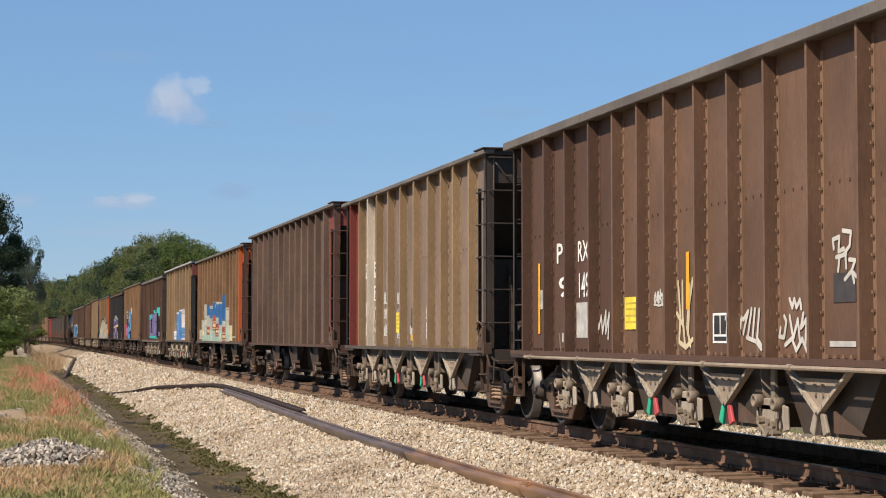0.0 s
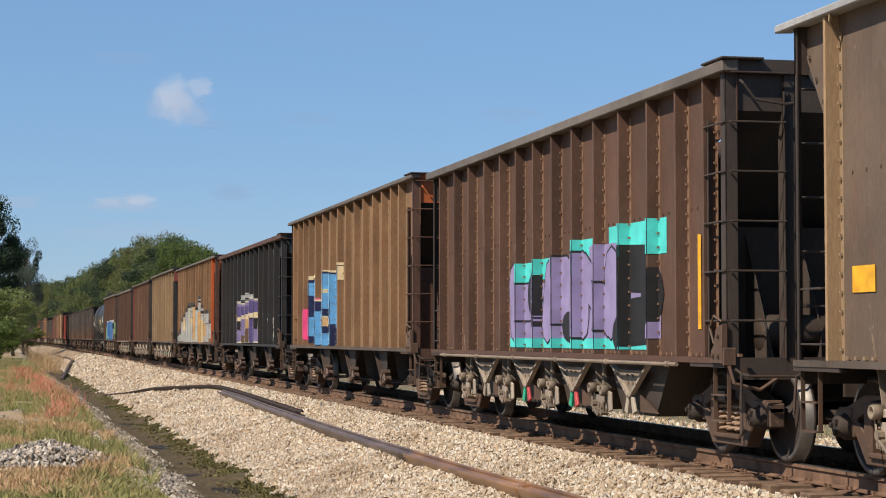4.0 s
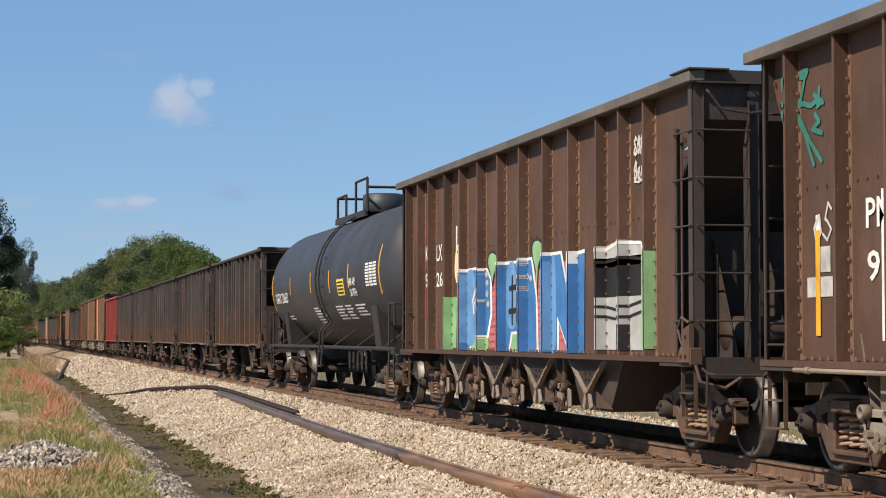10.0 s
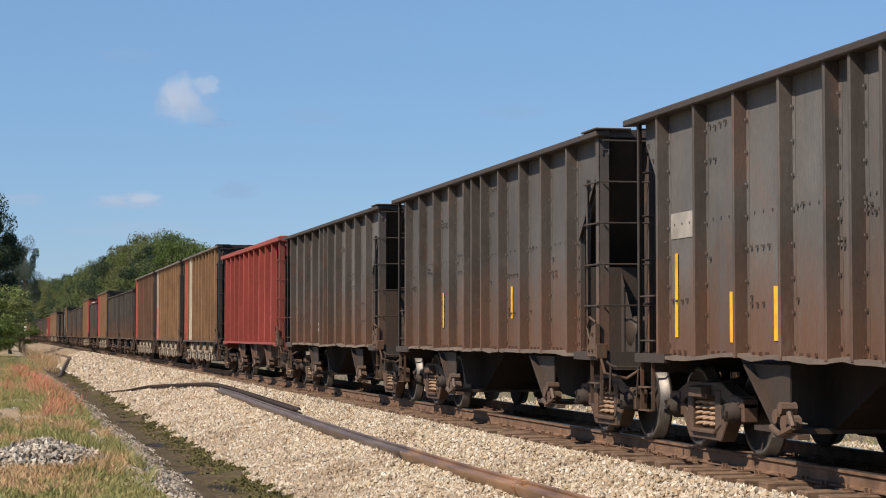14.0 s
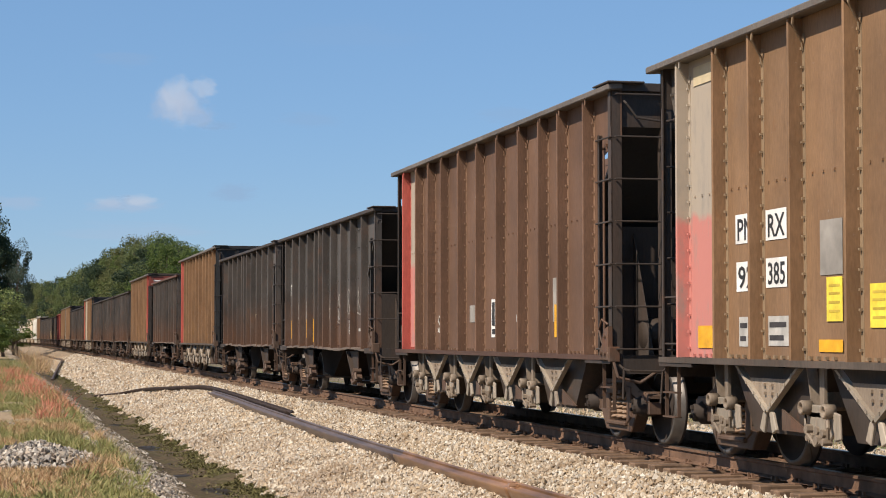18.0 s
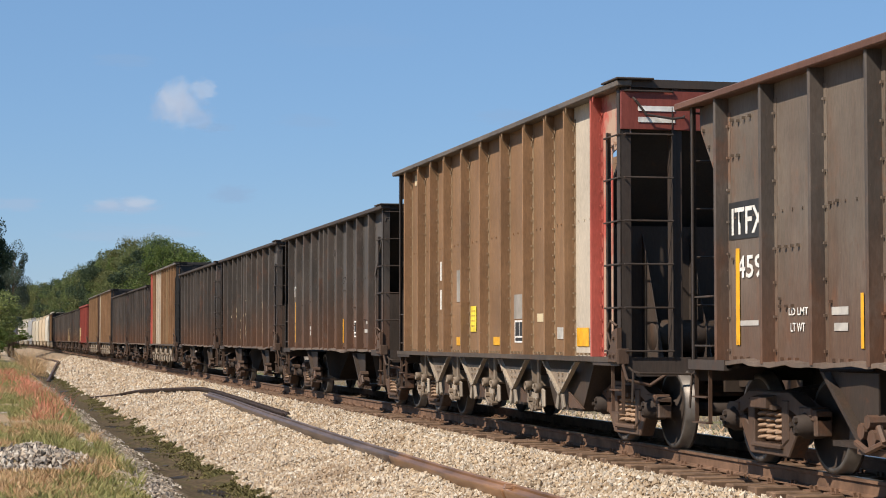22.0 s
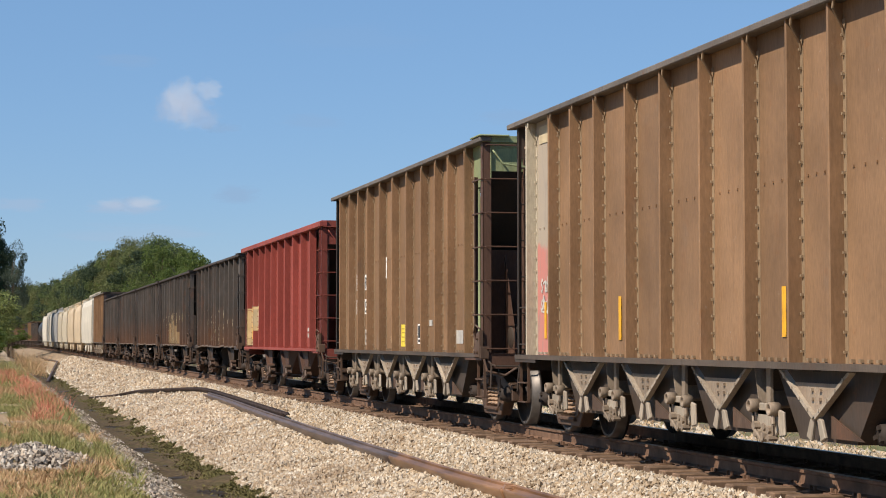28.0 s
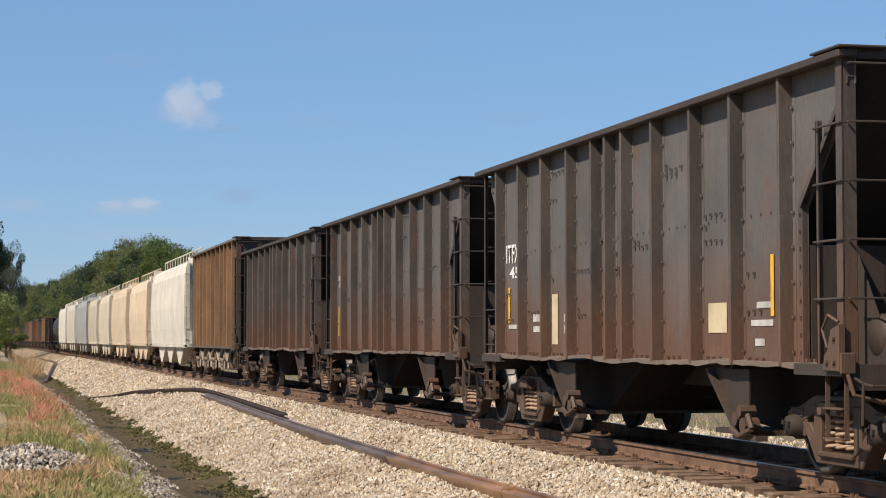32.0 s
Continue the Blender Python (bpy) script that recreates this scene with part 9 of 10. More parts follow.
# ---------------------------------------------------------------- covered hoppers
def covered_hopper(key, length, top, color, label):
    car = Car("covered_hopper_car", key, length, label)
    r = car.root
    L, m = length, PAINT[color]

    def shell(bm):
        sec = [(-1.48, 1.1), (-1.53, 1.7), (-1.55, 2.5), (-1.5, top - 0.75), (-1.36, top - 0.35), (-0.9, top - 0.12), (0, top)]
        sec += [(-x, z) for x, z in sec[-2::-1]]
        prism(bm, sec, -L + 0.75, -0.75, "y")

    def end_cap(bm):
        prism(bm, [(-0.75, 1.6), (-0.75, top - 0.15), (-0.1, top - 0.4), (-0.1, top - 0.9)], -1.4, 1.4)
        box(bm, -1.5, 1.5, -0.9, 0.0, 1.0, 1.08)
        for x in (-1.45, 1.45):
            box(bm, x - 0.05, x + 0.05, -0.12, -0.02, 1.0, top - 0.4)

    def board(bm):
        box(bm, -0.35, 0.35, -L + 0.3, -0.3, top + 0.1, top + 0.14)

    def rail(bm):
        n = int(L / 1.2)
        for i in range(n + 1):
            y = -0.5 - (L - 1.0) * i / n
            rod(bm, (-0.9, y, top - 0.12), (-0.9, y, top + 0.2), 0.02, 5)
        rod(bm, (-0.9, -0.5, top + 0.2), (-0.9, -L + 0.5, top + 0.2), 0.03, 6)

    def bay(bm):
        prism(bm, [(-1.9, 1.1), (1.9, 1.1), (0.35, 0.35), (-0.35, 0.35)], -1.35, 1.35)

    def hatch(bm):
        lathe(bm, [(0, 0.0), (0, 0.3), (0.1, 0.3), (0.12, 0.0)], 14, "z")

    def sill(bm):
        box(bm, -1.5, 1.5, -L + 0.1, -0.1, 0.98, 1.12)
    part("body_shell", mesh(("covered_shell", L, top), shell), m, r)
    part("side_sill", mesh(("covered_sill", L), sill), m, r)
    for y, s in ((0, 1), (-L, -1)):
        ob = part("end_cap", mesh(("end_cap", top), end_cap), m, r, (0, y, 0))
        ob.scale = (1, s, 1)
        ob = part("coupler", mesh("coupler", coupler_mesh), PAINT["under"], r, (0, y, 0))
        ob.scale = (1, -s, 1)
        lad = part("ladder", mesh(("stile", top), ladder_mesh_stile(1.05, top - 0.5)), m, r, (-1.47, y - s * 0.55, 0))
        for k in range(7):
            ob = part("rung", mesh("side_rung", rung_mesh(0.46, "y")), m, lad, (0, 0, 1.3 + 0.4 * k))
            ob.scale = (1, s, 1)
    part("running_board", mesh(("running_board", L, top), board), PAINT["grey"], r)
    part("roof_rail", mesh(("roof_rail", L, top), rail), m, r)
    for k in (-1, 0, 1):
        part("hopper_bay", mesh("covered_bay", bay), m, r, (0, -L / 2 + k * L * 0.24, 0))
        part("roof_hatch", mesh("roof_hatch", hatch), m, r, (0, -L / 2 + k * L * 0.25, top))
    for y in (-1.5, -L + 1.5):
        truck(r, y)
    return car


REAR["N"] = 231.03
CARS["N"] = tank_car("N", 15.2)
y_far = 651.6
for key, length, top, color, words in (("r", 16.2, 4.45, "hopperwhite", "off-white curved-side covered hopper car"), ("s", 11.9, 4.3, "buff", "buff covered hopper car with rust stains"),
                                       ("t1", 13.2, 4.3, "buff", "buff covered hopper car with rust stains"), ("u1", 11.9, 4.3, "cream", "cream covered hopper car"),
                                       ("v1", 11.9, 4.3, "cream", "cream covered hopper car"), ("w1", 17.8, 4.5, "grey", "grey covered hopper car"),
                                       ("x1", 17.8, 4.55, "hopperwhite", "white covered hopper car"), ("y1", 18.0, 4.55, "hopperwhite", "white covered hopper car")):
    REAR[key] = y_far
    CARS[key] = covered_hopper(key, length, top, color, words)
    y_far += {"r": 13.3, "s": 14.6, "t1": 13.3, "u1": 13.3, "v1": 19.5, "w1": 19.5, "x1": 20.0, "y1": 18.6}[key]
REAR["z1"] = y_far
CARS["z1"] = tank_car("z1", 14.3, "tankblack", "black tank car with a railed dome platform", False)
y_far += 16.0
k = 0
while y_far < 1010:
    color = ("black", "slate", "tan", "black", "brown", "darkbrown", "tan", "greybrown")[k % 8]
    key = f"far{k}"
    REAR[key] = y_far
    CARS[key] = hopper(key, "bay2" if color in ("black", "slate") else "bay3", 12.2, 3.74 if color in ("black", "slate") else 4.1, color,
                       label=f"weathered {WORDS[color]} open-top hopper car far down the train", detail=False)
    y_far += 13.8
    k += 1


# ---------------------------------------------------------------- stones
def stone_mat(name, tones, rough=0.9, patches=0.0, tint=(0.2, 0.13, 0.075)):
    mat, nt, b = nodes(name)
    geo = nt.nodes.new("ShaderNodeNewGeometry")
    cr = nt.nodes.new("ShaderNodeValToRGB")
    el = cr.color_ramp.elements
    while len(el) < len(tones):
        el.new(0.5)
    for i, c in enumerate(tones):
        el[i].position = i / (len(tones) - 1)
        el[i].color = (*c, 1)
    nt.links.new(geo.outputs["Random Per Island"], cr.inputs[0])
    tc = nt.nodes.new("ShaderNodeTexCoord")
    # earth and rust dust between the stones, in patches
    dust = ramp(nt, noise_tex(nt, tc.outputs["Object"], 0.55, 5, 0.65), 0.52, 0.68, 0.0, patches)
    nt.links.new(mixer(nt, cr.outputs[0], tint, dust), b.inputs["Base Color"])
    b.inputs["Roughness"].default_value = rough
    b.inputs["Specular IOR Level"].default_value = 0.2
    return mat


def scatter_stones(name, pts, sizes, mat, label):
    """Rough eight-sided stones, one sheet of them."""
    n = len(pts)
    base = np.array([(1, 0, 0), (-1, 0, 0), (0, 1, 0), (0, -1, 0), (0, 0, 1), (0, 0, -1), (0.6, 0.6, 0.55), (-0.6, -0.5, 0.6)], float)
    base = base[:6]
    tris = np.array([(0, 2, 4), (2, 1, 4), (1, 3, 4), (3, 0, 4), (2, 0, 5), (1, 2, 5), (3, 1, 5), (0, 3, 5)])
    v = np.repeat(base[None], n, 0) * (1 + rng.uniform(-0.35, 0.35, (n, 6, 3)))
    v *= np.array(sizes)[:, None, None] * rng.uniform(0.7, 1.2, (n, 1, 3))
    a = rng.uniform(0, 2 * np.pi, n)
    b2 = rng.uniform(-0.7, 0.7, n)
    ca, sa, cb, sb = np.cos(a)[:, None], np.sin(a)[:, None], np.cos(b2)[:, None], np.sin(b2)[:, None]
    y, z = v[..., 1] * cb - v[..., 2] * sb, v[..., 1] * sb + v[..., 2] * cb
    x, y = v[..., 0] * ca - y * sa, v[..., 0] * sa + y * ca
    v = np.stack([x, y, z], -1) + np.array(pts)[:, None, :]
    f = (tris[None] + 6 * np.arange(n)[:, None, None]).reshape(-1, 3)
    me = bpy.data.meshes.new(name)
    me.vertices.add(n * 6)
    me.vertices.foreach_set("co", v.reshape(-1))
    me.loops.add(f.size)
    me.loops.foreach_set("vertex_index", f.reshape(-1).astype(np.int32))
    me.polygons.add(len(f))
    me.polygons.foreach_set("loop_start", np.arange(0, f.size, 3, dtype=np.int32))
    me.update(calc_edges=True)
    me.shade_flat()
    me.materials.append(mat)
    return tagged(new(name, me), label, "gravel", kind="stuff")


def ground_z(x, y):
    z = profile(x)
    if -6 < x < 7.0 or 10.4 < x < 14:
        z += rough_ground(x, y)
    return z


def build_stones():
    pts, sizes = [], []
    for y0, y1, dens, size in ((15, 26, 620, 0.031), (26, 40, 470, 0.034), (40, 62, 250, 0.045), (62, 100, 85, 0.065), (100, 170, 30, 0.1)):
        n = int((y1 - y0) * 3.5 * dens)
        for _ in range(n):
            x, y = random.uniform(3.75, 7.4), random.uniform(y0, y1)
            edge = 3.95 + 0.25 * noise.noise((1.0, y * 0.6, 2.0)) + 0.25 * noise.noise((1.0, y * 2.5, 7.0))
            if x < edge or x > 7.22:
                continue
            pts.append((x, y, ground_z(x, y) + random.uniform(-0.01, 0.02)))
            sizes.append(size * random.uniform(0.55, 1.35))
    for y0, y1, dens, size in ((12, 34, 110, 0.05), (34, 70, 40, 0.075)):
        for _ in range(int((y1 - y0) * 6.0 * dens)):
            x, y = 9.9 + 6.0 * random.random() ** 1.4, random.uniform(y0, y1)
            pts.append((x, y, ground_z(x, y) + random.uniform(-0.01, 0.02)))
            sizes.append(size * random.uniform(0.55, 1.35))
    mat = stone_mat("ballast_stone", [(0.5, 0.405, 0.29), (0.34, 0.265, 0.18), (0.58, 0.5, 0.385), (0.25, 0.185, 0.12), (0.46, 0.345, 0.22), (0.32, 0.275, 0.22), (0.62, 0.56, 0.46)], 0.9, 0.62)
    scatter_stones("ballast", pts, sizes, mat, "pale limestone ballast stones heaped along the track")
    pts, sizes = [], []
    for _ in range(16000):
        x, y = random.uniform(1.5, 3.0), 20 + 75 * random.random() ** 1.6
        if random.random() < abs(x - 2.3) * 0.9 or noise.noise((x * 1.5, y * 0.4, 31)) < -0.12:
            continue
        pts.append((x, y, ground_z(x, y) + 0.006))
        sizes.append(random.uniform(0.012, 0.036))
    for _ in range(1700):
        a, rr = random.uniform(0, 2 * math.pi), random.random() ** 0.6
        x, y = 0.66 + 0.95 * rr * math.cos(a), 29.5 + 2.2 * rr * math.sin(a)
        pts.append((x, y, ground_z(x, y) + 0.3 * (1 - rr) ** 0.8 + random.uniform(-0.01, 0.03)))
        sizes.append(random.uniform(0.022, 0.058))
    for x0, x1, y0, y1, n in ((-0.6, 1.5, 19, 28, 1500), (-0.6, 0.5, 40, 50, 1300), (1.0, 1.9, 30, 60, 900)):
        for _ in range(n):
            x, y = random.uniform(x0, x1), random.uniform(y0, y1)
            if noise.noise((x, y * 0.4, 9)) < 0.05:
                continue
            pts.append((x, y, ground_z(x, y) + 0.006))
            sizes.append(random.uniform(0.01, 0.028))
    mat = stone_mat("verge_stone", [(0.46, 0.41, 0.34), (0.14, 0.12, 0.1), (0.58, 0.52, 0.43), (0.035, 0.03, 0.028), (0.5, 0.41, 0.31), (0.09, 0.078, 0.066)], 0.9, 0.3)
    scatter_stones("verge_gravel", pts, sizes, mat, "loose grey stones and a low heap on the verge")


build_stones()


# ---------------------------------------------------------------- ditch water
def build_water():
    mat, nt, b = nodes("ditch_water")
    c = coords(nt, (1, 1, 1), False)
    b.inputs["Base Color"].default_value = (0.03, 0.022, 0.013, 1)
    nt.links.new(ramp(nt, noise_tex(nt, c, 1.4, 4), 0.42, 0.6, 0.5, 0.9), b.inputs["Roughness"])
    b.inputs["Specular IOR Level"].default_value = 0.12
    bump(nt, b, noise_tex(nt, c, 5.0, 4), 0.6, 0.03)
    bm = bmesh.new()
    ys = list(range(14, 130, 2))
    left = [bm.verts.new((2.85 + 0.2 * noise.noise((3, y * 0.3, 1)), y, -1.135)) for y in ys]
    right = [bm.verts.new((3.75 + 0.15 * noise.noise((8, y * 0.3, 1)), y, -1.135)) for y in ys]
    for i in range(len(ys) - 1):
        bm.faces.new((left[i], right[i], right[i + 1], left[i + 1]))
    me = bpy.data.meshes.new("water")
    bm.to_mesh(me)
    bm.free()
    me.materials.append(mat)
    tagged(new("water", me), "dark shallow water with algae in the ditch", "water", kind="structure")


build_water()


# ---------------------------------------------------------------- weeds
def blades(name, spots, tones, label, lean=0.35, width=0.012, category="weeds"):
    """spots: (x, y, z, height)."""
    n = len(spots)
    s = np.array(spots)
    a = rng.uniform(0, 2 * np.pi, n)
    w = width * rng.uniform(0.7, 1.5, n)
    side = np.stack([np.cos(a) * w, np.sin(a) * w, np.zeros(n)], -1)
    tilt = np.stack([rng.normal(0, lean, n), rng.normal(0, lean, n), np.ones(n)], -1) * s[:, 3:4]
    root = s[:, :3]
    mid = root + tilt * 0.55
    tip = root + tilt + np.stack([rng.normal(0, 0.08, n), rng.normal(0, 0.08, n), np.zeros(n)], -1) * s[:, 3:4]
    v = np.stack([root - side, root + side, mid + side * 0.8, mid - side * 0.8, tip], 1)
    f = np.array([(0, 1, 2), (0, 2, 3), (3, 2, 4)])[None] + 5 * np.arange(n)[:, None, None]
    f = f.reshape(-1, 3)
    me = bpy.data.meshes.new(name)
    me.vertices.add(n * 5)
    me.vertices.foreach_set("co", v.reshape(-1))
    me.loops.add(f.size)
    me.loops.foreach_set("vertex_index", f.reshape(-1).astype(np.int32))
    me.polygons.add(len(f))
    me.polygons.foreach_set("loop_start", np.arange(0, f.size, 3, dtype=np.int32))
    me.update(calc_edges=True)
    me.materials.append(stone_mat(name + "_tones", tones, 0.8))
    tagged(new(name, me), label, category, kind="stuff")


def build_weeds():
    straw, green, redw, bank = [], [], [], []
    for _ in range(160000):
        y = 20 + 100 * random.random() ** 1.3
        x = random.uniform(-1.4, 2.3) * (0.75 + 0.25 * y / 60)
        if x > 2.35:
            continue
        d = noise.noise((x * 0.8, y * 0.13, 3.0)) + 0.5 * noise.noise((x * 2.5, y * 0.6, 8.0))
        if (x - 0.66) ** 2 / 0.9 + (y - 29.5) ** 2 / 5 < 0.85:
            continue
        bare = noise.noise((x * 0.9, y * 0.3, 9))
        if bare > (0.22 if y < 29 else 0.36 if x < 1.6 else 0.0) or (x < 0.45 and 40 < y < 50 and bare > -0.15):
            continue
        h = random.uniform(0.03, 0.13) * (0.55 if x > 1.7 else 1) * (0.8 if y < 30 else 1.15)
        z = ground_z(x, y)
        reds = noise.noise((x * 0.9, y * 0.06, 11.0)) + 0.4 * noise.noise((x * 3, y * 0.3, 2.0))
        if 44 < y < 112 and 0.3 < x < 2.15 and reds > 0.02 and random.random() < 0.17:
            redw.append((x, y, z + 0.02, h * 2.6))
        elif d > (-0.03 if y > 34 else -0.16):
            green.append((x, y, z, h * (1.5 if random.random() < 0.15 else 1.0)))
        else:
            straw.append((x, y, z, h))
    for _ in range(45000):
        y = 18 + 110 * random.random() ** 1.5
        x = 3.98 + 0.25 * noise.noise((1.0, y * 0.6, 2.0)) - abs(random.gauss(0, 0.24))
        if noise.noise((2.0 + x * 2, y * 0.8, 4.0)) > -0.2:
            bank.append((x, y, ground_z(x, y), random.uniform(0.012, 0.045)))
    # thicker tufts: along the ditch edge, before the heap, and the red seed heads farther on
    for x0, x1, y0, y1, lo, hi, n in ((1.05, 2.05, 26, 46, 0.06, 0.22, 9000), (0.9, 2.1, 46, 70, 0.08, 0.28, 5000), (0.25, 1.6, 22.3, 27, 0.03, 0.12, 4500)):
        for _ in range(n):
            x, y = random.uniform(x0, x1), random.uniform(y0, y1)
            if noise.noise((x * 1.6, y * 0.35, 17.0)) > -0.12:
                (straw if noise.noise((x * 1.1, y * 0.2, 27.0)) > 0.12 else green).append((x, y, ground_z(x, y), random.uniform(lo, hi)))
    for cx, cy, rx, ry, n in ((1.75, 55, 0.18, 2.5, 110), (1.2, 62, 0.25, 4.0, 150), (1.5, 68, 0.25, 4, 130), (1.1, 88, 0.4, 8, 260), (0.25, 66, 0.12, 5, 60), (1.95, 62, 0.1, 3, 70)):
        for _ in range(n):
            x, y = random.gauss(cx, rx), random.gauss(cy, ry)
            redw.append((x, y, ground_z(x, y) + 0.03, random.uniform(0.12, 0.5)))
    for _ in range(1400):
        x, y = random.gauss(3.0, 0.5), random.gauss(142, 9)
        straw.append((x, y, ground_z(x, y), random.uniform(0.4, 1.7)))
    for _ in range(4000):
        x, y = random.uniform(-3.0, 2.0), random.uniform(100, 150)
        green.append((x, y, ground_z(x, y), random.uniform(0.15, 0.5)))
    for _ in range(4500):
        x, y = random.uniform(13.0, 24), random.uniform(10, 130)
        (green if random.random() < 0.4 else straw).append((x, y, ground_z(x, y), random.uniform(0.08, 0.4)))
    for _ in range(2200):
        x, y = random.uniform(13.2, 22), random.uniform(12, 48)
        (green if random.random() < 0.3 else straw).append((x, y, ground_z(x, y), random.uniform(0.08, 0.35)))
    blades("dry_grass", straw, [(0.486, 0.324, 0.162), (0.324, 0.209, 0.108), (0.594, 0.419, 0.23), (0.23, 0.189, 0.081), (0.378, 0.23, 0.121), (0.54, 0.297, 0.176)], "straw-coloured dry grass on the verge", 0.7, 0.005, "grass")
    blades("green_weeds", green, [(0.156, 0.186, 0.054), (0.24, 0.24, 0.084), (0.312, 0.264, 0.108), (0.12, 0.144, 0.048), (0.408, 0.312, 0.144)], "green weeds and grass on the verge", 0.7, 0.006)
    blades("red_weeds", redw, [(0.55, 0.17, 0.11), (0.6, 0.25, 0.17), (0.42, 0.13, 0.08), (0.5, 0.22, 0.13), (0.38, 0.24, 0.12)], "rust-red seeding weeds on the verge", 0.5, 0.006)
    blades("bank_moss", bank, [(0.12, 0.11, 0.035), (0.075, 0.065, 0.025), (0.17, 0.145, 0.06), (0.1, 0.1, 0.03)], "dark low weeds along the ditch edge", 1.1, 0.012)


build_weeds()


# ---------------------------------------------------------------- trees
def leaf_mat(name, a, b2, c):
    mat, nt, b = nodes(name)
    geo = nt.nodes.new("ShaderNodeNewGeometry")
    info = nt.nodes.new("ShaderNodeObjectInfo")
    col = mixer(nt, a, b2, geo.outputs["Random Per Island"])
    col = mixer(nt, col, c, ramp(nt, info.outputs["Random"], 0.2, 1.0, 0.0, 0.55))
    nt.links.new(col, b.inputs["Base Color"])
    b.inputs["Roughness"].default_value = 0.6
    b.inputs["Specular IOR Level"].default_value = 0.2
    thin, mx = nt.nodes.new("ShaderNodeBsdfTranslucent"), nt.nodes.new("ShaderNodeMixShader")
    nt.links.new(col, thin.inputs[0])
    mx.inputs[0].default_value = 0.35
    nt.links.new(b.outputs[0], mx.inputs[1])
    nt.links.new(thin.outputs[0], mx.inputs[2])
    nt.links.new(mx.outputs[0], nt.nodes["Material Output"].inputs[0])
    return mat


BARK = plain("bark", (0.1, 0.075, 0.055), 0.9, 0, 0.4, 5)
LEAF = {"green": leaf_mat("broad_leaves", (0.085, 0.115, 0.038), (0.15, 0.185, 0.066), (0.15, 0.14, 0.06)), "dark": leaf_mat("dark_leaves", (0.035, 0.055, 0.03), (0.07, 0.098, 0.05), (0.04, 0.06, 0.03)), "teal": leaf_mat("blue_green_leaves", (0.06, 0.085, 0.06), (0.12, 0.15, 0.11), (0.06, 0.08, 0.05)),
        "lime": leaf_mat("bright_leaves", (0.075, 0.115, 0.026), (0.135, 0.17, 0.045), (0.1, 0.14, 0.03)), "bush": leaf_mat("pale_leaves", (0.16, 0.2, 0.06), (0.26, 0.29, 0.11), (0.2, 0.24, 0.08)), "dry": leaf_mat("turning_leaves", (0.14, 0.13, 0.05), (0.2, 0.18, 0.075), (0.12, 0.15, 0.045))}


def crown_mesh(seed, leaves, shape="broad", leaf=0.02):
    """Leaf clumps on boughs inside a crown of height 1 and radius about 0.33."""
    r = np.random.default_rng(seed)
    cl = []
    while len(cl) < (38 if shape != "airy" else 26):
        p = r.uniform(-1, 1, 3)
        q = np.linalg.norm(p)
        if q > 1 or q < 0.35:
            continue
        z = 0.62 + 0.38 * p[2]
        wide = {"broad": 0.34, "airy": 0.3, "pine": 0.08 + 0.3 * (1.02 - z)}[shape] * r.uniform(0.75, 1.12)
        if shape == "pine":
            z = 0.2 + 0.8 * (p[2] * 0.5 + 0.5)
            wide = (0.07 + 0.22 * (1 - z)) * r.uniform(0.7, 1.3)
        cl.append((p[0] * wide, p[1] * wide, z, r.uniform(0.05, 0.12) * (0.8 if shape == "airy" else 1)))
    cl = np.array(cl)
    k = r.integers(0, len(cl), leaves)
    off = r.normal(0, 1, (leaves, 3))
    off /= np.linalg.norm(off, axis=1)[:, None]
    c = cl[k, :3] + off * (cl[k, 3:4] * r.uniform(0.3, 1.0, (leaves, 1)) ** 0.6) * np.array([1.15, 1.15, 0.8])
    u = r.normal(0, 1, (leaves, 3))
    u /= np.linalg.norm(u, axis=1)[:, None]
    w = np.cross(u, r.normal(0, 1, (leaves, 3)))
    w /= np.linalg.norm(w, axis=1)[:, None]
    s = leaf * r.uniform(0.5, 1.2, (leaves, 1))
    v = np.stack([c - u * s, c + w * s * 0.55, c + u * s, c - w * s * 0.55], 1)
    f = (np.arange(leaves)[:, None] * 4 + np.arange(4)[None])
    me = bpy.data.meshes.new("crown")
    me.vertices.add(leaves * 4)
    me.vertices.foreach_set("co", v.reshape(-1))
    me.loops.add(f.size)
    me.loops.foreach_set("vertex_index", f.reshape(-1).astype(np.int32))
    me.polygons.add(leaves)
    me.polygons.foreach_set("loop_start", np.arange(0, f.size, 4, dtype=np.int32))
    me.update(calc_edges=True)
    me.materials.append(None)

    def wood(bm):
        n = 7
        pts = [(0.012 * math.sin(i * 1.3 + seed), 0.012 * math.cos(i * 1.7 + seed), 0.9 * i / n) for i in range(n + 1)]
        for i in range(n):
            p, q = Vector(pts[i]), Vector(pts[i + 1])
            m = Matrix.Translation((p + q) / 2) @ (q - p).to_track_quat("Z", "Y").to_matrix().to_4x4()
            bmesh.ops.create_cone(bm, cap_ends=True, segments=7, radius1=0.022 * (1 - 0.9 * i / n) + 0.003, radius2=0.022 * (1 - 0.9 * (i + 1) / n) + 0.003, depth=(q - p).length, matrix=m)
        for x, y, z, _ in cl[:22]:
            a = Vector((0, 0, max(0.12, z - 0.22)))
            q = Vector((x, y, z))
            m = Matrix.Translation((a + q) / 2) @ (q - a).to_track_quat("Z", "Y").to_matrix().to_4x4()
            bmesh.ops.create_cone(bm, cap_ends=True, segments=5, radius1=0.008, radius2=0.002, depth=(q - a).length, matrix=m)
    return me, wood


CROWNS = {}


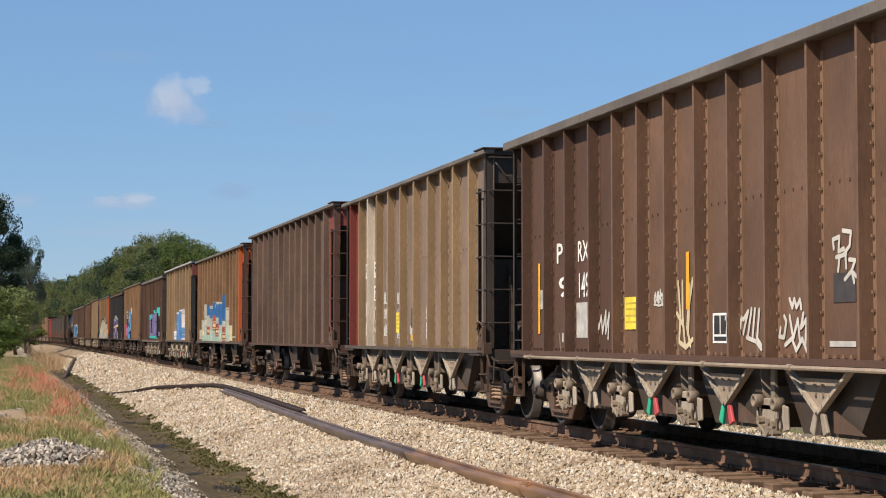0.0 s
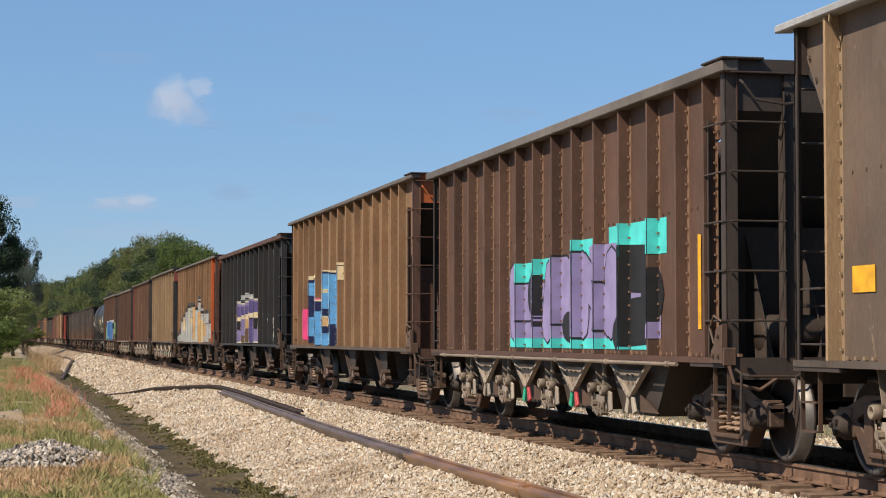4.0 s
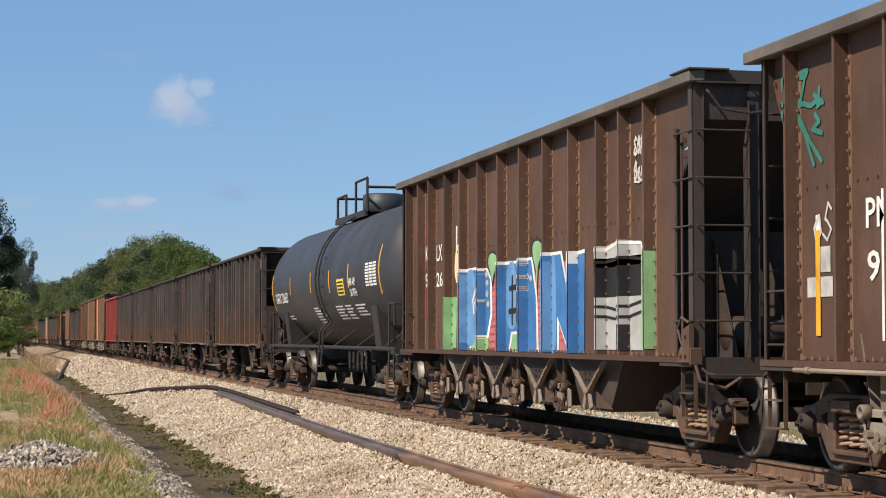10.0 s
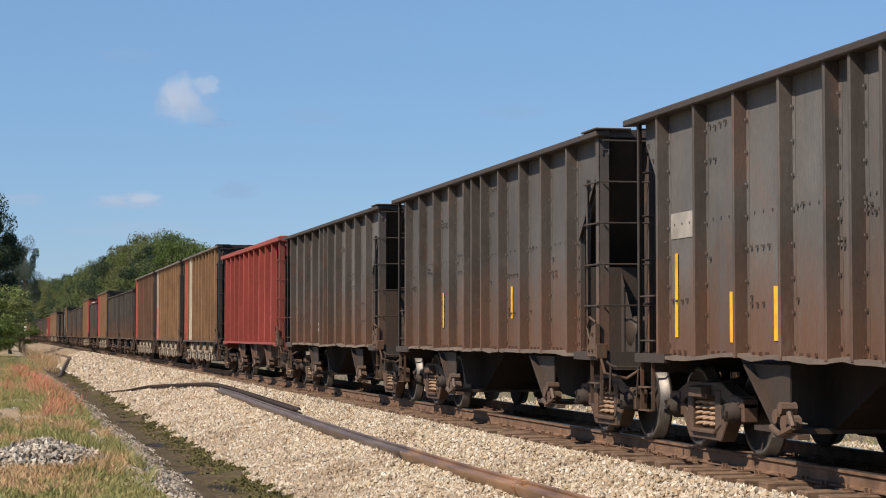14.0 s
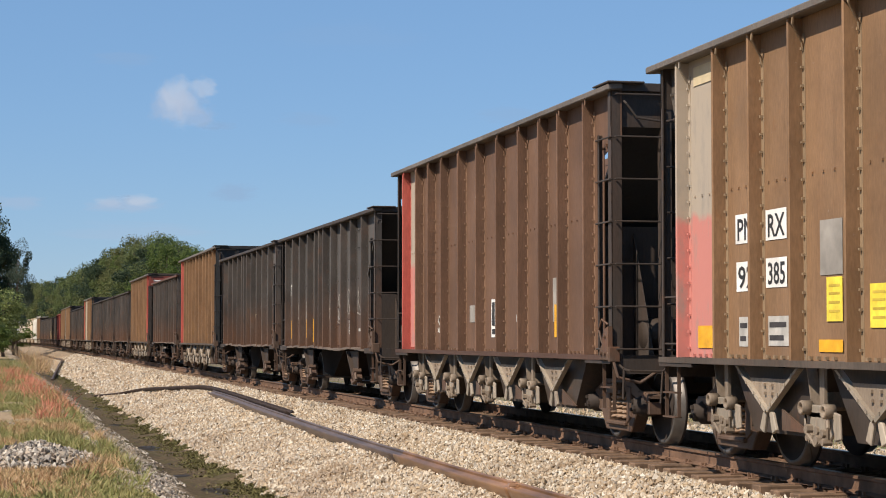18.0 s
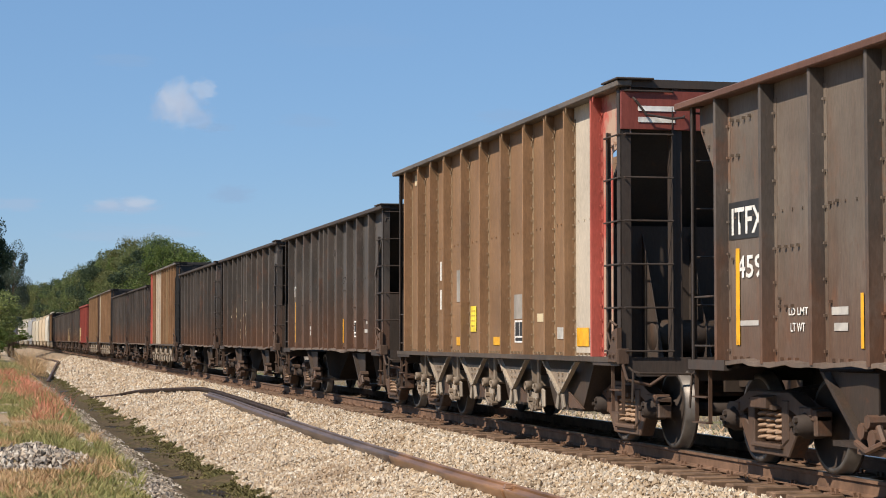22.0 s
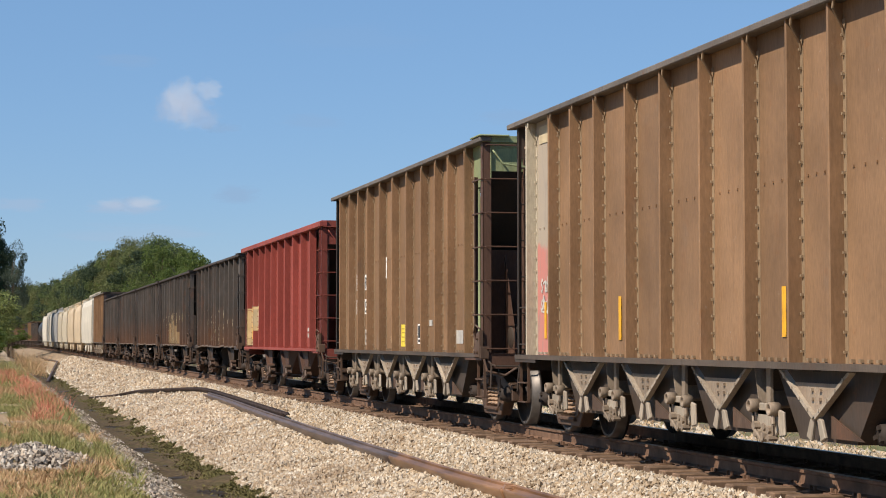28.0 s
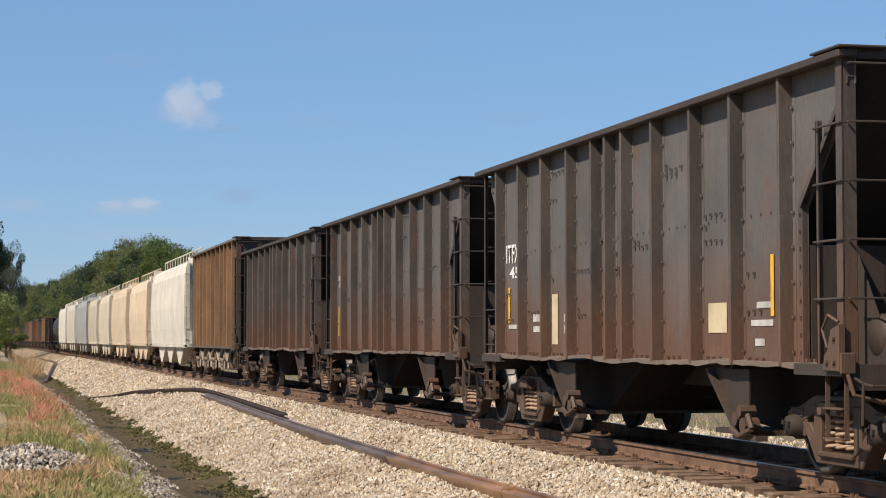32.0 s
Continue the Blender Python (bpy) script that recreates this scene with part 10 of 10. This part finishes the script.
def tree(x, y, h, wide, kind="broad", color="green", seed=0, leaves=4200, leaf=0.02, label="", name="tree"):
    key = (kind, seed, leaves)
    if key not in CROWNS:
        CROWNS[key] = crown_mesh(seed + 40, leaves, kind, leaf)
    me, wood = CROWNS[key]
    t = tagged(new(name), label or "leafy green broadleaf tree at the woodland edge", "tree", "trees along the line")
    t.location = (x, y, ground_z(x, y) - 0.1)
    t.rotation_euler = (0, 0, random.uniform(0, 6.28))
    t.scale = (h * wide, h * wide, h)
    part("trunk", mesh(("trunk", kind, seed, leaves), wood), BARK, t)
    part("crown", me, LEAF[color], t)
    return t


def build_trees():
    # woodland on the far side of the track, lower towards its near end
    i = 0
    for row, y, x0 in ((0, 150.0, 14.8), (1, 205.0, 18.5)):
        while y < 640:
            h = np.interp(y, (150, 165, 205, 300, 385, 620), (8.6, 10.2, 12.6, 13.0, 14.0, 14.5)) + random.uniform(-1.2, 0.5)
            c = random.choice(("green", "green", "lime", "dark")) if y < 260 else random.choice(("green", "dry", "green", "dark"))
            if y < 165:
                c = "lime"
            near = y < 260
            tree(x0 + random.uniform(-0.8, 1.2) + bend(y), y, h, random.uniform(0.8, 1.05), "broad", c, i % 4, 20000 if near else 9000, 0.0088 if near else 0.012)
            i += 1
            y += (4.6 if near else 9.0) + random.uniform(-0.8, 0.8)
    # tall dark trees and brush on the near side
    tree(-2.0, 226, 18.6, 0.62, "broad", "dark", 5, 30000, 0.009, "tall dark tree in deep foliage beside the ditch")
    tree(-4.4, 219, 17.4, 0.9, "broad", "dark", 6, 30000, 0.009, "tall dark tree in deep foliage beside the ditch")
    tree(2.6, 238, 13.6, 0.5, "broad", "teal", 7, 22000, 0.008, "slender airy tree with open boughs")
    tree(0.6, 243, 13.2, 0.55, "broad", "dark", 8, 22000, 0.008, "slender airy tree with open boughs")
    for k, (x, y, h, w) in enumerate(((-0.6, 172, 6.2, 1.5), (-2.6, 165, 7.0, 1.4), (0.8, 190, 4.6, 1.7), (2.0, 214, 3.6, 1.9), (-4.8, 168, 6.6, 1.5), (-0.4, 150, 2.6, 2.0))):
        tree(x, y, h, w, "broad", ("bush", "lime")[k % 2], 9 + k % 2, 9000, 0.014, "light green bushy shrub beside the ditch", "shrub")
    tree(-0.7, 122, 3.0, 1.6, "broad", "lime", 9, 5000, 0.022, "light green bushy shrub beside the ditch", "shrub")
    tree(-2.2, 128, 3.6, 1.4, "broad", "green", 10, 5000, 0.022, "light green bushy shrub beside the ditch", "shrub")
    for k in range(26):
        x = -14 - 14 * random.random() - 2 * (k % 3)
        tree(x, 120 + 16 * k + random.uniform(-4, 4), random.uniform(11, 16), random.uniform(0.9, 1.2), "broad", ("green", "dark")[k % 2], k % 4, 2200, 0.026)


build_trees()


# ---------------------------------------------------------------- bent pipe by the ditch
def build_bent_pipe():
    bm = bmesh.new()
    pts = [(5.3, 236, -0.78), (5.28, 190, -0.64), (5.26, 155, -0.52), (4.95, 149, -0.56), (3.1, 108, -1.08)]
    bent(bm, pts, 0.09, 10)
    for p in pts[1:-1]:
        bmesh.ops.create_uvsphere(bm, u_segments=10, v_segments=6, radius=0.091, matrix=Matrix.Translation(p))
    me = bpy.data.meshes.new("bent_pipe")
    bm.to_mesh(me)
    bm.free()
    me.materials.append(plain("dark_pipe", (0.07, 0.045, 0.035), 0.6))
    tagged(new("bent_pipe", me), "dark bent steel pipe reaching from the ballast into the ditch", "pipe")


build_bent_pipe()

# ---------------------------------------------------------------- clouds
CLOUDS = []


def cloud_mat(name, tone, thick, ragged, seed):
    mat, nt, b = nodes(name)
    nt.nodes.remove(b)
    out = nt.nodes["Material Output"]
    tc = nt.nodes.new("ShaderNodeTexCoord")
    mp = nt.nodes.new("ShaderNodeMapping")
    mp.inputs["Location"].default_value = (seed, seed * 0.7, 0)
    nt.links.new(tc.outputs["Object"], mp.inputs[0])
    ln = nt.nodes.new("ShaderNodeVectorMath")
    ln.operation = "LENGTH"
    nt.links.new(tc.outputs["Object"], ln.inputs[0])
    # distance from the middle, pushed in and out by two scales of noise
    push = nt.nodes.new("ShaderNodeMath")
    push.operation = "MULTIPLY_ADD"
    nt.links.new(noise_tex(nt, mp.outputs[0], 1.6, 5, 0.55), push.inputs[0])
    push.inputs[1].default_value = ragged
    nt.links.new(ln.outputs["Value"], push.inputs[2])
    soft = nt.nodes.new("ShaderNodeMapRange")
    soft.interpolation_type = "SMOOTHSTEP"
    soft.inputs[1].default_value, soft.inputs[2].default_value = 0.25 + 0.5 * ragged, 0.95 + 0.38 * ragged
    soft.inputs[3].default_value, soft.inputs[4].default_value = thick, 0.0
    nt.links.new(push.outputs[0], soft.inputs[0])
    em, tr, mx = nt.nodes.new("ShaderNodeEmission"), nt.nodes.new("ShaderNodeBsdfTransparent"), nt.nodes.new("ShaderNodeMixShader")
    em.inputs[0].default_value = (*tone, 1)
    em.inputs[1].default_value = 1.0
    nt.links.new(soft.outputs[0], mx.inputs[0])
    nt.links.new(tr.outputs[0], mx.inputs[1])
    nt.links.new(em.outputs[0], mx.inputs[2])
    nt.links.new(mx.outputs[0], out.inputs[0])
    return mat


def build_clouds():
    """Thin fair-weather clouds, far off; they drift slowly. Bearing and height in thousandths of the distance, then half width and half height."""
    dist = 2400.0
    yaw = radians(-AIM[0][1])
    white, grey, shade = (0.5, 0.53, 0.6), (0.36, 0.41, 0.53), (0.24, 0.34, 0.5)

    def quad(bm):
        bm.faces.new([bm.verts.new(p) for p in ((-1, -1, 0), (1, -1, 0), (1, 1, 0), (-1, 1, 0))])
    for k, (dx, dz, w, h, tone, thick, ragged) in enumerate((
            (-141, 124, 16, 18, white, 0.5, 1.3), (-146, 121, 14, 14, grey, 0.4, 1.2), (-127, 130, 11, 8, white, 0.38, 1.3), (-135, 121, 17, 13, grey, 0.35, 1.4), (-131, 114, 14, 8, grey, 0.35, 1.3), (-122, 110, 15, 4, shade, 0.3, 0.9),
            (-166, 69, 28, 7, grey, 0.42, 1.1), (-158, 71, 12, 4.5, white, 0.42, 0.8), (-174, 70, 10, 4, white, 0.3, 0.8), (-109, 75, 18, 6.5, shade, 0.45, 0.9), (-70, 113, 24, 6, shade, 0.22, 1.1),
            (33, 116, 26, 7, shade, 0.25, 1.1), (-222, 70, 20, 6, grey, 0.3, 1.1), (-166, 145, 24, 6, shade, 0.25, 1.1), (-48, 158, 60, 12, shade, 0.1, 1.2), (-160, 54, 60, 8, grey, 0.2, 1.2))):
        c = Vector(EYE) + dist * (Vector((math.sin(yaw), math.cos(yaw), 0)) + dx / 1000 * Vector((math.cos(yaw), -math.sin(yaw), 0)) + Vector((0, 0, dz / 1000)))
        ob = new("cloud", mesh("cloud", quad))
        ob.matrix_basis = look(c, EYE)
        ob.scale = (w / 1000 * dist, h / 1000 * dist, 1)
        ob.material_slots[0].link = "OBJECT"
        ob.material_slots[0].material = cloud_mat("cloud_wisps", tone, thick, ragged, 3.7 * k)
        tagged(ob, "thin white fair-weather cloud drifting in a blue sky", "cloud", "clouds")
        CLOUDS.append((ob, (0.016 if k < 6 else 0.012) * dist))


build_clouds()


def run_at(t):
    k = min(int(t // 2), len(RUN) - 2)
    # smooth curve through the two-second marks
    p = [RUN[max(0, min(len(RUN) - 1, k + i))] for i in (-1, 0, 1, 2)]
    if k == 0:
        p[0] = 2 * RUN[0] - RUN[1]
    if k == len(RUN) - 2:
        p[3] = 2 * RUN[-1] - RUN[-2]
    u = t / 2 - k
    return 0.5 * (2 * p[1] + (p[2] - p[0]) * u + (2 * p[0] - 5 * p[1] + 4 * p[2] - p[3]) * u * u + (3 * p[1] - p[0] - 3 * p[2] + p[3]) * u ** 3)


def motions():
    for key, car in CARS.items():
        rows = []
        for i in range(33):
            y = REAR[key] - run_at(i)
            y1 = y - car.length
            x0, x1 = TRACK_X + bend(y), TRACK_X + bend(y1)
            rows.append((i, pose(x0, y, 0, 0, 0, -math.degrees(math.atan2(x0 - x1, y - y1)))))
        walk(car.root, rows)
    # rolling wheels: one turn of the axle for each circumference run
    first = {}
    for side, w in SPINNERS:
        if side not in first:
            walk(w, [(i / 30, pose(0, side * 0.89, WHEEL_R, math.degrees(run_at(i / 30) / WHEEL_R) % 360)) for i in range(961)])
            first[side] = w
        else:
            w.rotation_mode = "QUATERNION"
            w.animation_data_create()
            w.animation_data.action = first[side].animation_data.action
            w.animation_data.action_slot = first[side].animation_data.action_slot
    for cloud, drift in CLOUDS:
        m = cloud.matrix_basis.copy()
        walk(cloud, [(0, m), (32, Matrix.Translation((drift, 0, 0)) @ m)])


motions()
